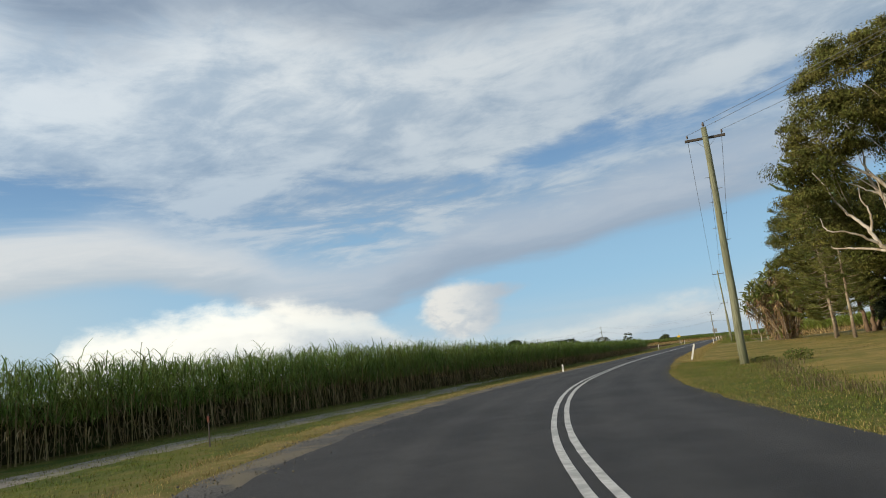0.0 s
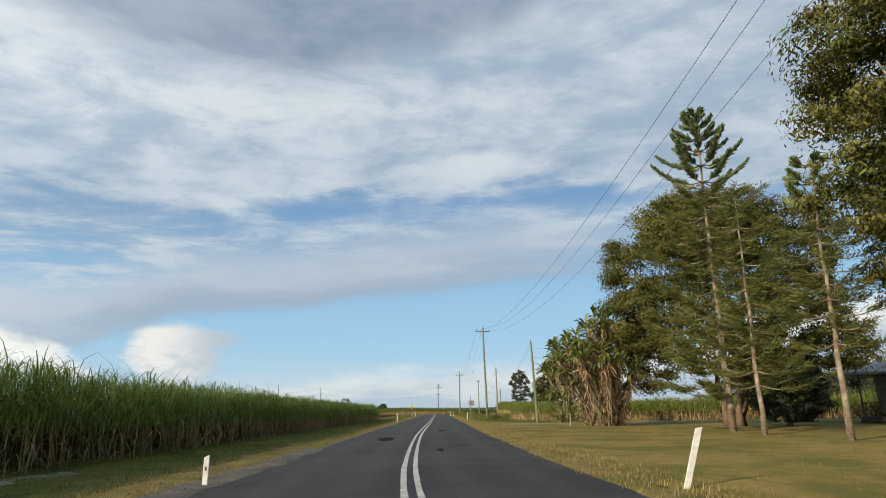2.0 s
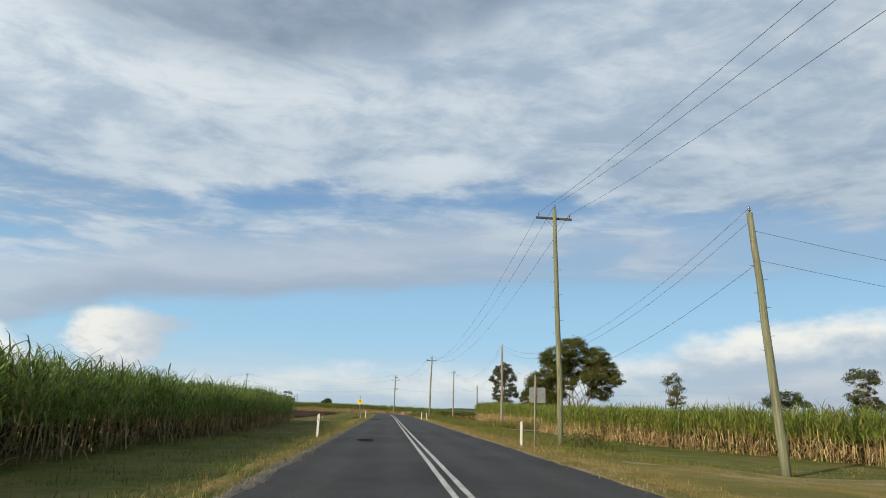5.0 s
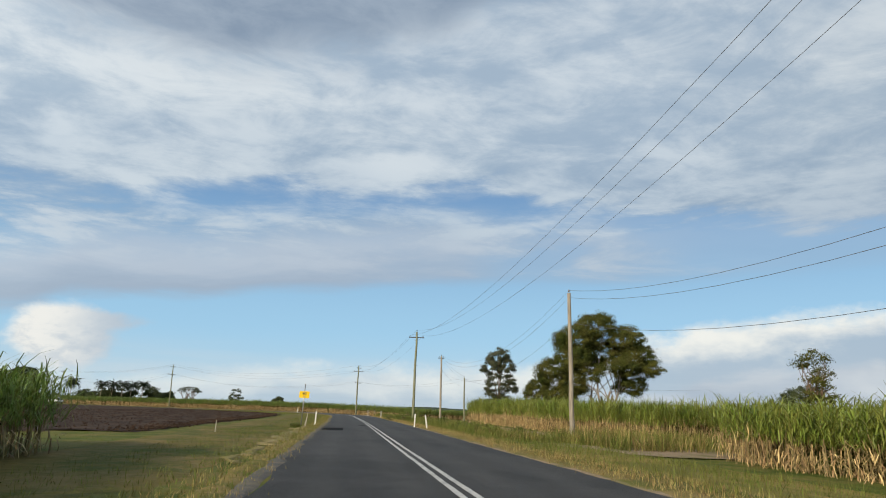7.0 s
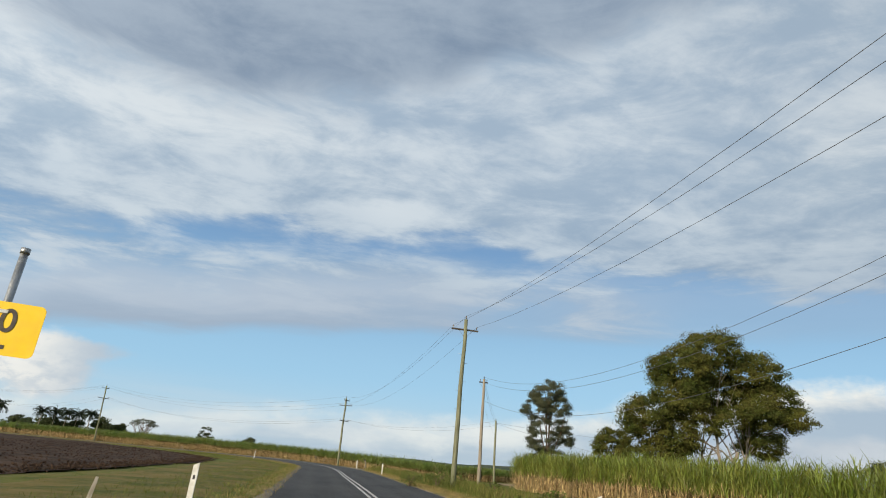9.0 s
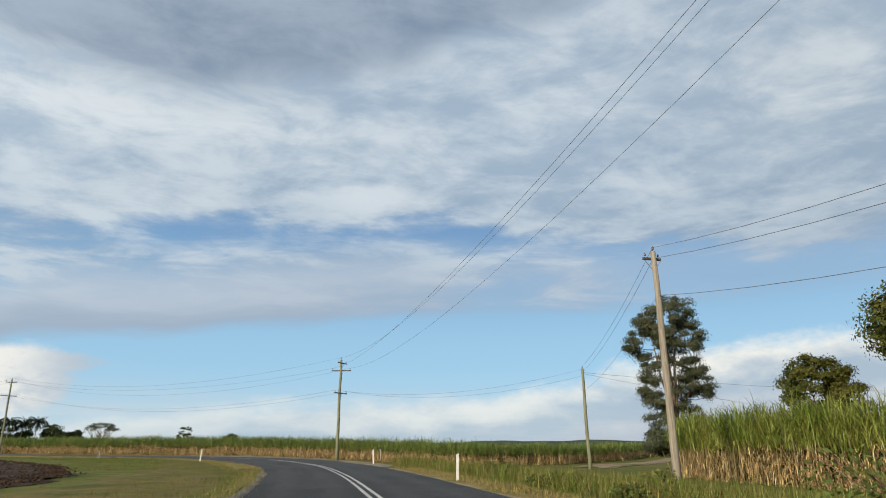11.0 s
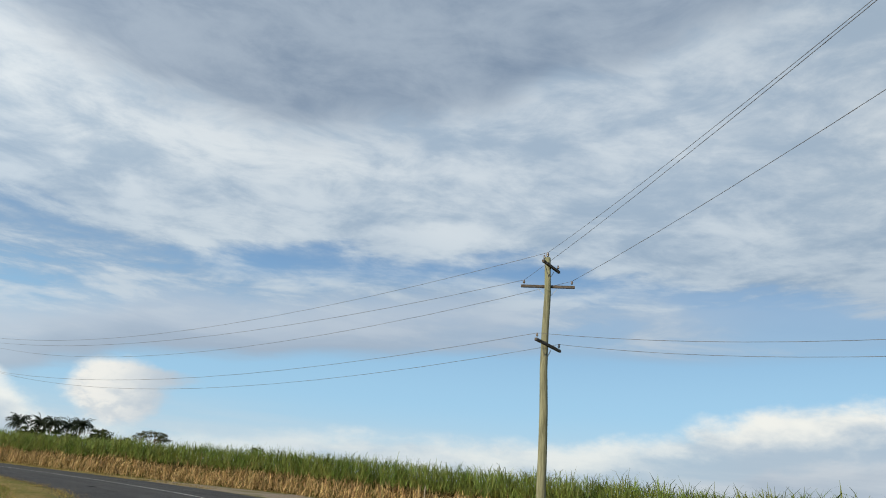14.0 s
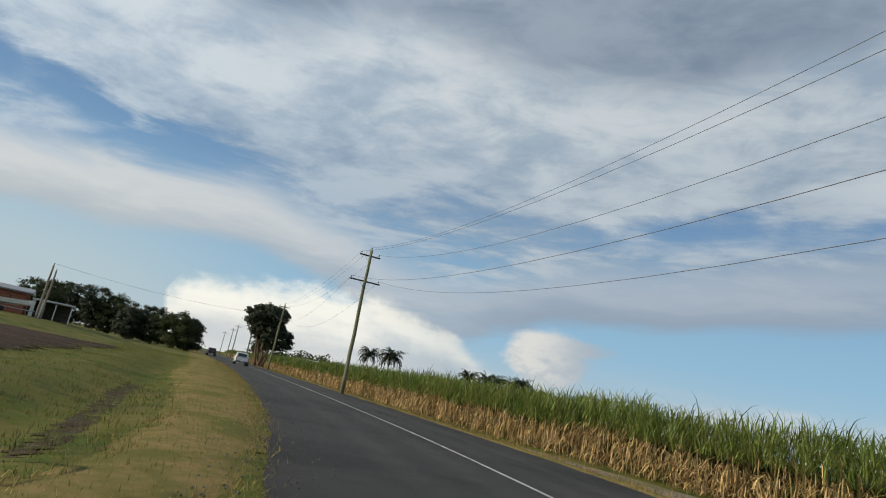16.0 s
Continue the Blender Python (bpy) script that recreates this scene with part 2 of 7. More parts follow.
# ---- materials ----
def material(name, c1, c2, scale=8.0, rough=0.8, bump=0.3, bump_scale=40.0, c3=None, scale3=0.8, metal=0.0, random_tint=0.0, translucent=0.0, stretch=(1, 1, 1), lo=0.35, hi=0.65, spec=0.3, c4=None, scale4=0.3, share4=0.8):
    m = bpy.data.materials.new(name)
    m.use_nodes = True
    t = m.node_tree
    q = Graph(t)
    bsdf = t.nodes["Principled BSDF"]
    co = nd(t, "ShaderNodeTexCoord").outputs["Object"]
    if stretch != (1, 1, 1):
        mp = nd(t, "ShaderNodeMapping")
        mp.inputs["Scale"].default_value = stretch
        t.links.new(co, mp.inputs[0])
        co = mp.outputs[0]
    colour = q.mix(q.ramp(q.noise(co, scale, 8.0, 0.62), lo, hi), c1, c2)
    if c3:
        colour = q.mix(q.ramp(q.noise(co, scale3, 5.0, 0.6, 0.4), 0.45, 0.62), colour, c3)
    if c4:
        # broad worn patches, drawn out along the road, with a broken rim
        pull = nd(t, "ShaderNodeMapping")
        pull.inputs["Scale"].default_value = (1.0, 0.7, 1.0)
        t.links.new(co, pull.inputs[0])
        worn = q.math("ADD", q.math("MULTIPLY", q.noise(pull.outputs[0], scale4, 9.0, 0.68, 0.3), 0.62), q.math("MULTIPLY", q.noise(co, scale4 * 9, 6.0, 0.7), 0.38))
        colour = q.mix(q.math("MULTIPLY", q.ramp(worn, 0.45, 0.60), share4), colour, c4)
    if random_tint:
        rnd = nd(t, "ShaderNodeNewGeometry").outputs["Random Per Island"]
        hsv = nd(t, "ShaderNodeHueSaturation")
        q.put(hsv.inputs["Value"], q.ramp(rnd, 0, 1, 1 - random_tint, 1 + random_tint))
        q.put(hsv.inputs["Hue"], q.ramp(rnd, 0.2, 1, 0.5 - 0.035 * random_tint, 0.5 + 0.035 * random_tint))
        t.links.new(colour, hsv.inputs["Color"])
        colour = hsv.outputs[0]
    t.links.new(colour, bsdf.inputs["Base Color"])
    bsdf.inputs["Metallic"].default_value = metal
    bsdf.inputs["Specular IOR Level"].default_value = spec
    q.put(bsdf.inputs["Roughness"], q.ramp(q.noise(co, scale * 2.3, 4.0), 0.3, 0.7, max(rough - 0.12, 0.03), min(rough + 0.1, 1)))
    if bump:
        b = nd(t, "ShaderNodeBump")
        b.inputs["Strength"].default_value = bump
        b.inputs["Distance"].default_value = 0.02
        t.links.new(q.noise(co, bump_scale, 6.0, 0.65), b.inputs["Height"])
        t.links.new(b.outputs[0], bsdf.inputs["Normal"])
    if translucent:
        tr = nd(t, "ShaderNodeBsdfTranslucent")
        t.links.new(colour, tr.inputs["Color"])
        mx = nd(t, "ShaderNodeMixShader")
        mx.inputs[0].default_value = translucent
        t.links.new(bsdf.outputs[0], mx.inputs[1])
        t.links.new(tr.outputs[0], mx.inputs[2])
        t.links.new(mx.outputs[0], t.nodes["Material Output"].inputs["Surface"])
    return m


M_GRASS = material("grass ground", (0.088, 0.116, 0.018), (0.130, 0.126, 0.030), 1.6, 0.95, 0.9, 26.0, (0.058, 0.084, 0.015), 0.5, spec=0.1, c4=(0.180, 0.138, 0.054), scale4=0.45, share4=0.65)
M_LAWN = material("mown lawn", (0.300, 0.212, 0.068), (0.226, 0.172, 0.050), 1.8, 0.95, 0.8, 30.0, (0.140, 0.125, 0.032), 0.3, spec=0.1, c4=(0.142, 0.142, 0.032), scale4=0.3, share4=0.7)
M_STRAW = material("dry grass", (0.257, 0.187, 0.074), (0.172, 0.148, 0.047), 3.0, 0.95, 0.8, 40.0, (0.125, 0.125, 0.031), 0.5, spec=0.1)
M_ASPHALT = material("asphalt", (0.036, 0.036, 0.036), (0.064, 0.062, 0.060), 60.0, 0.82, 0.9, 150.0, (0.033, 0.033, 0.033), 0.22)
# bitumen: polished wheel paths paler than the oily middle of each lane, broad dull stains
_t = M_ASPHALT.node_tree
_g = Graph(_t)
_att = nd(_t, "ShaderNodeAttribute")
_att.attribute_name = "across"
_lane = _g.math("ABSOLUTE", _g.math("SUBTRACT", _g.math("ABSOLUTE", _att.outputs["Fac"]), 1.65))
_path = _g.ramp(_g.math("ABSOLUTE", _g.math("SUBTRACT", _lane, 0.75)), 0.08, 0.55, 1.0, 0.0)
_co = nd(_t, "ShaderNodeTexCoord").outputs["Object"]
_wear = _g.math("MULTIPLY", _path, _g.ramp(_g.noise(_co, 0.35, 5.0), 0.3, 0.7, 0.35, 1.0))
_old = _t.nodes["Principled BSDF"].inputs["Base Color"].links[0].from_socket
_new = _g.mix(_g.math("MULTIPLY", _wear, 0.45), _old, (0.082, 0.081, 0.077))
_spot = _g.ramp(_g.noise(_co, 7.0, 6.0, 0.7), 0.62, 0.70)
_mott = _g.ramp(_g.noise(_co, 1.6, 8.0, 0.68, 0.4), 0.36, 0.62)
_new = _g.mix(_mott, _g.mix(1.0, _new, (0.85, 0.85, 0.86), "MULTIPLY"), _new)
_t.links.new(_g.mix(_g.math("MULTIPLY", _spot, 0.45), _new, (0.030, 0.030, 0.031)), _t.nodes["Principled BSDF"].inputs["Base Color"])
M_GRAVEL = material("road gravel", (0.135, 0.128, 0.115), (0.060, 0.058, 0.054), 26.0, 0.95, 1.0, 60.0, (0.17, 0.145, 0.10), 0.8)
M_TRACK = material("grey headland gravel", (0.27, 0.24, 0.20), (0.17, 0.155, 0.125), 6.0, 0.95, 0.9, 40.0, (0.15, 0.155, 0.06), 0.7)
M_WORN = material("worn dusty grass", (0.306, 0.230, 0.106), (0.212, 0.170, 0.064), 1.4, 0.95, 0.8, 30.0, (0.162, 0.140, 0.043), 0.35)
M_VERGE = material("olive roadside grass", (0.148, 0.116, 0.035), (0.108, 0.096, 0.027), 1.0, 0.95, 0.9, 28.0, (0.068, 0.084, 0.018), 0.30, spec=0.1, c4=(0.205, 0.150, 0.062), scale4=0.50, share4=0.7)
M_BANK = material("pale road gravel", (0.30, 0.245, 0.19), (0.19, 0.16, 0.125), 9.0, 0.95, 0.9, 50.0, (0.16, 0.15, 0.07), 0.5)
M_DIRT = material("pale dirt", (0.30, 0.22, 0.14), (0.22, 0.16, 0.095), 2.2, 0.95, 0.7, 30.0, (0.16, 0.14, 0.05), 0.5)
M_SOIL = material("ploughed soil", (0.026, 0.017, 0.011), (0.046, 0.028, 0.018), 4.5, 0.95, 1.0, 14.0, (0.068, 0.043, 0.028), 0.5, spec=0.1)
M_SOILBANK = material("washed dark soil", (0.038, 0.027, 0.018), (0.068, 0.050, 0.032), 4.0, 0.95, 1.0, 14.0, (0.070, 0.078, 0.024), 1.8, spec=0.1)
M_PATCH = material("tar patch", (0.011, 0.011, 0.011), (0.020, 0.020, 0.020), 30.0, 0.95, 0.3, 120.0, spec=0.03)
M_PAINT = material("worn road paint", (0.58, 0.58, 0.55), (0.44, 0.43, 0.40), 12.0, 0.7, 0.4, 150.0, (0.36, 0.36, 0.34), 2.6)
M_CANE = material("cane leaf", (0.145, 0.200, 0.028), (0.265, 0.285, 0.062), 0.7, 0.55, 0.0, random_tint=0.40, translucent=0.35, spec=0.4)
M_CANE_DK = material("cane leaf deep green", (0.092, 0.160, 0.026), (0.178, 0.232, 0.052), 0.7, 0.55, 0.0, random_tint=0.40, translucent=0.35, spec=0.4)
M_CANE_MID = material("cane leaf mid green", (0.105, 0.165, 0.030), (0.205, 0.245, 0.058), 0.7, 0.55, 0.0, random_tint=0.42, translucent=0.32, spec=0.4)
M_TRASH = material("dead cane leaf", (0.62, 0.46, 0.235), (0.40, 0.275, 0.13), 1.3, 0.9, 0.0, random_tint=0.38, translucent=0.15, spec=0.1)
# Shaded copy of the dead leaf, darkened for the block facing away from the sun
M_TRASH_SHADE = material("dead cane leaf darkened as shade", (0.34, 0.26, 0.15), (0.22, 0.17, 0.095), 1.3, 0.9, 0.0, random_tint=0.38, translucent=0.15, spec=0.1)
M_STALK = material("cane stalk", (0.27, 0.20, 0.095), (0.15, 0.13, 0.05), 5.0, 0.7, 0.2, 30.0, random_tint=0.3)
# Near-black green-brown: the shade deep in the cane, put into colour
M_INNER_SHADE = material("inner cane shade", (0.036, 0.034, 0.014), (0.060, 0.055, 0.022), 3.5, 0.95, 1.0, 9.0, (0.05, 0.075, 0.018), 0.5, spec=0.05)
M_BLADE = material("grass blade", (0.105, 0.142, 0.024), (0.180, 0.172, 0.046), 0.6, 0.8, 0.0, random_tint=0.4, translucent=0.3, spec=0.2)
M_BLADE_DRY = material("dry grass blade", (0.343, 0.257, 0.109), (0.242, 0.195, 0.066), 0.8, 0.85, 0.0, random_tint=0.4, translucent=0.25, spec=0.1)
M_DEADGRASS = material("grey dead grass blade", (0.20, 0.155, 0.09), (0.105, 0.085, 0.045), 0.8, 0.9, 0.0, random_tint=0.4, translucent=0.2, spec=0.1)
M_WEED = material("weed leaf", (0.081, 0.115, 0.024), (0.145, 0.157, 0.041), 0.9, 0.7, 0.0, random_tint=0.4, translucent=0.3, spec=0.2)
M_POLE = material("treated timber pole", (0.235, 0.240, 0.155), (0.120, 0.122, 0.076), 5.0, 0.9, 0.9, 26.0, (0.17, 0.185, 0.105), 0.9, stretch=(3, 3, 0.22))
M_POLE_GREY = material("weathered grey timber pole", (0.32, 0.28, 0.22), (0.19, 0.165, 0.13), 5.0, 0.9, 0.6, 30.0, stretch=(3, 3, 0.22))
M_ARM = material("dark crossarm timber", (0.055, 0.048, 0.042), (0.10, 0.085, 0.07), 8.0, 0.85, 0.4, 40.0)
M_CERAMIC = material("insulator glaze", (0.11, 0.085, 0.07), (0.16, 0.15, 0.14), 6.0, 0.25, 0.0, spec=0.6)
M_WIRE = material("weathered wire", (0.12, 0.12, 0.125), (0.17, 0.17, 0.175), 3.0, 0.6, 0.0, metal=0.4)
M_STEEL = material("galvanised steel", (0.42, 0.43, 0.43), (0.30, 0.31, 0.31), 14.0, 0.45, 0.2, 60.0, metal=0.85)
M_WHITE = material("white guide post", (0.74, 0.73, 0.69), (0.58, 0.56, 0.50), 9.0, 0.6, 0.2, 50.0)
M_TIMBER_W = material("weathered pale timber", (0.50, 0.46, 0.38), (0.33, 0.29, 0.22), 12.0, 0.85, 0.5, 40.0, stretch=(3, 3, 0.4))
M_RED = material("red reflector", (0.25, 0.025, 0.02), (0.18, 0.02, 0.02), 30.0, 0.3, 0.0)
M_RUST = material("faded red paint", (0.20, 0.055, 0.035), (0.12, 0.06, 0.04), 20.0, 0.8, 0.2, 40.0)
M_DARKREF = material("dark reflector band", (0.05, 0.05, 0.05), (0.10, 0.09, 0.085), 30.0, 0.4, 0.0)
M_YELLOW = material("yellow sign face", (0.90, 0.60, 0.012), (0.84, 0.54, 0.012), 5.0, 0.4, 0.05, 60.0, spec=0.5)
M_BLACK = material("black sign paint", (0.055, 0.045, 0.04), (0.09, 0.075, 0.06), 20.0, 0.6, 0.0)
M_SIGNBACK = material("bare sign back", (0.36, 0.37, 0.36), (0.28, 0.29, 0.28), 6.0, 0.5, 0.1, 50.0, metal=0.5)
M_BARK = material("brown bark", (0.20, 0.135, 0.085), (0.10, 0.07, 0.048), 7.0, 0.95, 1.0, 22.0, stretch=(1, 1, 0.35))
M_BARK_PALE = material("pale gum bark", (0.62, 0.57, 0.49), (0.46, 0.40, 0.32), 2.6, 0.85, 0.5, 20.0, (0.30, 0.24, 0.17), 1.3, stretch=(1, 1, 0.35))
M_BARK_PINE = material("lichened pine bark", (0.235, 0.175, 0.115), (0.135, 0.10, 0.07), 9.0, 0.95, 0.8, 26.0, (0.34, 0.30, 0.21), 1.5)
M_LEAF_GUM = material("gum leaf", (0.082, 0.094, 0.022), (0.166, 0.152, 0.042), 0.5, 0.7, 0.0, random_tint=0.5, translucent=0.24, spec=0.12)
M_LEAF_DARK = material("dark broad leaf", (0.058, 0.074, 0.016), (0.120, 0.116, 0.027), 0.4, 0.7, 0.0, random_tint=0.45, translucent=0.30, spec=0.12)
# Near-black, so the shade inside dense crowns sits in the leaf colour
M_LEAF_BLACK = material("dense leaf with shade in colour", (0.016, 0.028, 0.012), (0.032, 0.045, 0.018), 0.5, 0.6, 0.0, random_tint=0.35, translucent=0.15, spec=0.3)
M_LEAF_GREY = material("grey green she-oak leaf", (0.050, 0.062, 0.030), (0.085, 0.092, 0.046), 0.5, 0.6, 0.0, random_tint=0.4, translucent=0.2, spec=0.3)
M_NEEDLE = material("pine needle spray", (0.088, 0.112, 0.025), (0.188, 0.182, 0.046), 0.6, 0.6, 0.0, random_tint=0.42, translucent=0.25, spec=0.3)
M_BARK_FIG = material("grey fig bark", (0.30, 0.255, 0.195), (0.17, 0.14, 0.105), 3.0, 0.9, 0.6, 20.0, stretch=(1, 1, 0.35))
M_FIELD = material("bare brown field", (0.17, 0.11, 0.068), (0.11, 0.072, 0.045), 1.6, 0.95, 1.0, 12.0, (0.14, 0.125, 0.05), 0.25)
M_NEEDLE_TOP = material("blue green needle spray", (0.14, 0.195, 0.085), (0.24, 0.275, 0.125), 0.6, 0.6, 0.0, random_tint=0.35, translucent=0.2, spec=0.3)
M_BANANA = material("broad strelitzia leaf", (0.105, 0.140, 0.034), (0.235, 0.240, 0.070), 0.9, 0.45, 0.1, 20.0, random_tint=0.4, translucent=0.3, spec=0.3)
M_DEADFROND = material("hanging dead frond", (0.40, 0.28, 0.155), (0.20, 0.13, 0.075), 2.0, 0.9, 0.1, 20.0, random_tint=0.5, translucent=0.1, spec=0.1)
M_STEM = material("ringed grey stem", (0.38, 0.32, 0.235), (0.20, 0.16, 0.11), 7.0, 0.9, 0.6, 25.0, stretch=(1, 1, 3.0))
M_FAR = material("far tree leaf", (0.04, 0.055, 0.024), (0.07, 0.082, 0.034), 0.4, 0.8, 0.0, random_tint=0.35, translucent=0.1, spec=0.1)
M_HILL = material("far wooded ridge", (0.055, 0.075, 0.060), (0.085, 0.10, 0.075), 0.02, 1.0, 0.0, spec=0.0)
M_BRICK = material("red brick", (0.34, 0.125, 0.075), (0.26, 0.095, 0.06), 4.0, 0.9, 0.3, 30.0)
M_MORTAR = material("brick mortar", (0.40, 0.33, 0.27), (0.32, 0.26, 0.21), 8.0, 0.95, 0.3, 40.0)
M_ROOF = material("grey metal roof", (0.30, 0.31, 0.32), (0.22, 0.23, 0.24), 3.0, 0.5, 0.1, 20.0, metal=0.3)
M_ROOF_PALE = material("pale metal roof", (0.62, 0.63, 0.63), (0.50, 0.51, 0.52), 3.0, 0.5, 0.1, 20.0)
M_WALL_W = material("white weatherboard", (0.66, 0.66, 0.64), (0.52, 0.52, 0.50), 4.0, 0.7, 0.1, 20.0)
# White boards darkened to grey: the verandah's shade is in this colour
M_WALL_SHADE = material("weatherboard with verandah shade", (0.20, 0.20, 0.19), (0.13, 0.13, 0.125), 4.0, 0.75, 0.1, 20.0)
M_WALL_D = material("dark stained timber", (0.06, 0.052, 0.045), (0.10, 0.085, 0.07), 6.0, 0.8, 0.2, 30.0)
M_CAR = material("white car paint", (0.78, 0.78, 0.77), (0.70, 0.70, 0.69), 2.0, 0.25, 0.0, spec=0.6)
M_CAR_DK = material("dark car paint", (0.03, 0.033, 0.038), (0.045, 0.048, 0.052), 2.0, 0.25, 0.0, spec=0.6)
M_TYRE = material("tyre rubber", (0.022, 0.022, 0.022), (0.04, 0.038, 0.036), 14.0, 0.9, 0.2, 60.0)
M_GLASS = material("dark window glass", (0.02, 0.024, 0.028), (0.03, 0.034, 0.038), 1.0, 0.06, 0.0, spec=0.8)
M_LAMP = material("clear lamp lens", (0.75, 0.75, 0.72), (0.6, 0.6, 0.58), 9.0, 0.12, 0.0, spec=0.8)
M_CONCRETE = material("weathered concrete", (0.42, 0.40, 0.36), (0.27, 0.25, 0.21), 6.0, 0.9, 0.5, 40.0, (0.15, 0.14, 0.11), 1.4)


# ---- mesh helpers ----
def mesh(name, verts, faces, mats, smooth=False):
    """A mesh from arrays: verts (n, 3), faces (m, k) with one k for all."""
    me = bpy.data.meshes.new(name)
    verts, faces = np.asarray(verts, np.float32), np.asarray(faces, np.int32)
    m, c = faces.shape
    me.vertices.add(len(verts))
    me.vertices.foreach_set("co", verts.ravel())
    me.loops.add(m * c)
    me.loops.foreach_set("vertex_index", faces.ravel())
    me.polygons.add(m)
    me.polygons.foreach_set("loop_start", np.arange(0, m * c, c, dtype=np.int32))
    me.polygons.foreach_set("use_smooth", np.full(m, smooth))
    for mt in mats if isinstance(mats, (list, tuple)) else [mats]:
        me.materials.append(mt)
    me.update(calc_edges=True)
    return me


def thing(name, data, label, category, group="", kind="", at=(0, 0, 0)):
    ob = new(name, data)
    ob.location = at
    return tagged(ob, label, category, group, kind)


def base(name, at, label, category, group="", kind=""):
    ob = new(name)
    ob.location, ob.empty_display_size = at, 0.2
    return tagged(ob, label, category, group, kind)


def part(name, bm, mat, parent, label="", smooth=False, kind=""):
    """One mesh object under a thing or a part, in its parent's own place."""
    if isinstance(bm, bpy.types.Mesh):
        me = bm
    else:
        me = bpy.data.meshes.new(name)
        for f in bm.faces:
            f.smooth = smooth
        bm.to_mesh(me)
        bm.free()
        me.materials.append(mat)
    ob = new(name, me)
    ob.parent = parent
    return tagged(ob, label, kind=kind)


def box(sx, sy, sz, at=(0, 0, 0), bevel=0.0, turn=None, bm=None):
    """A box with its base centre at `at`, edges bevelled."""
    b = bmesh.new()
    bmesh.ops.create_cube(b, size=1, matrix=Matrix.Translation((0, 0, sz / 2)) @ Matrix.Diagonal((sx, sy, sz, 1)))
    if bevel:
        bmesh.ops.bevel(b, geom=b.edges[:], offset=bevel, segments=2, affect="EDGES", profile=0.6)
    m = Matrix.Translation(at) @ (turn or Matrix())
    bmesh.ops.transform(b, matrix=m, verts=b.verts[:])
    if bm is None:
        return b
    tmp = bpy.data.meshes.new("tmp")
    b.to_mesh(tmp)
    b.free()
    bm.from_mesh(tmp)
    bpy.data.meshes.remove(tmp)
    return bm


def tube_arrays(points, radii, n=8, cap=True):
    """Rings round a polyline; returns verts and quads."""
    P = np.asarray(points, float)
    R = np.broadcast_to(np.asarray(radii, float), (len(P),))
    T = np.gradient(P, axis=0)
    T /= np.linalg.norm(T, axis=1)[:, None] + 1e-9
    ref = np.array([0.0, 0, 1]) if abs(T[0][2]) < 0.8 else np.array([1.0, 0, 0])
    A = np.cross(T, ref)
    A /= np.linalg.norm(A, axis=1)[:, None] + 1e-9
    B = np.cross(T, A)
    ang = np.arange(n) * 2 * np.pi / n
    V = P[:, None] + R[:, None, None] * (A[:, None] * np.cos(ang)[None, :, None] + B[:, None] * np.sin(ang)[None, :, None])
    i = np.arange(len(P) - 1)[:, None] * n
    j = np.arange(n)[None]
    k = (j + 1) % n
    Q = np.stack([i + j, i + k, i + n + k, i + n + j], -1).reshape(-1, 4)
    V = V.reshape(-1, 3)
    if cap:
        e = (len(P) - 1) * n
        c0, c1 = len(V), len(V) + 1
        V = np.vstack([V, P[:1], P[-1:]])
        j, k = np.arange(0, n, 2), (np.arange(0, n, 2) + 2) % n
        Q = np.vstack([Q, np.stack([0 * j + c0, k, j + 1, j], -1), np.stack([0 * j + c1, e + j, e + j + 1, e + k], -1)])
    return V, Q


def join(pieces):
    """Several (verts, faces) arrays in one."""
    vs, fs, n = [], [], 0
    for v, f in pieces:
        vs.append(v)
        fs.append(np.asarray(f) + n)
        n += len(v)
    return np.vstack(vs), np.vstack(fs)


def tube(name, points, radii, mat, n=8):
    v, q = tube_arrays(points, radii, n)
    return mesh(name, v, q, mat, True)


def ribbons(base_pts, azim, lift, bend, length, width, seg=3, droop=1.0, taper=0.12, shape=None, roll=None):
    """Long bent blades: one strip of quads each. All arguments are arrays of one length."""
    n = len(base_pts)
    s = np.linspace(0, 1, seg + 1)
    pts = np.empty((n, seg + 1, 3))
    pts[:, 0] = base_pts
    ca, sa = np.cos(azim), np.sin(azim)
    for i in range(seg):
        ang = lift - bend * ((i + 0.5) / seg) ** droop
        step = length / seg
        pts[:, i + 1, 0] = pts[:, i, 0] + ca * np.cos(ang) * step
        pts[:, i + 1, 1] = pts[:, i, 1] + sa * np.cos(ang) * step
        pts[:, i + 1, 2] = pts[:, i, 2] + np.sin(ang) * step
    w = width[:, None] * (np.interp(s, *(shape or ([0, 0.3, 1], [0.55, 1.0, taper]))))[None]
    side = np.stack([-sa, ca, 0 * sa], -1)[:, None]
    if roll is not None:
        # turn each blade about its own length
        ns = np.stack([-ca * np.sin(lift), -sa * np.sin(lift), np.cos(lift)], -1)[:, None]
        side = side * np.cos(roll)[:, None, None] + ns * np.sin(roll)[:, None, None]
    V = np.stack([pts - side * w[..., None] / 2, pts + side * w[..., None] / 2], 2)
    idx = np.arange(n)[:, None] * (seg + 1) * 2 + np.arange(seg)[None] * 2
    Q = np.stack([idx, idx + 1, idx + 3, idx + 2], -1).reshape(-1, 4)
    return V.reshape(-1, 3), Q


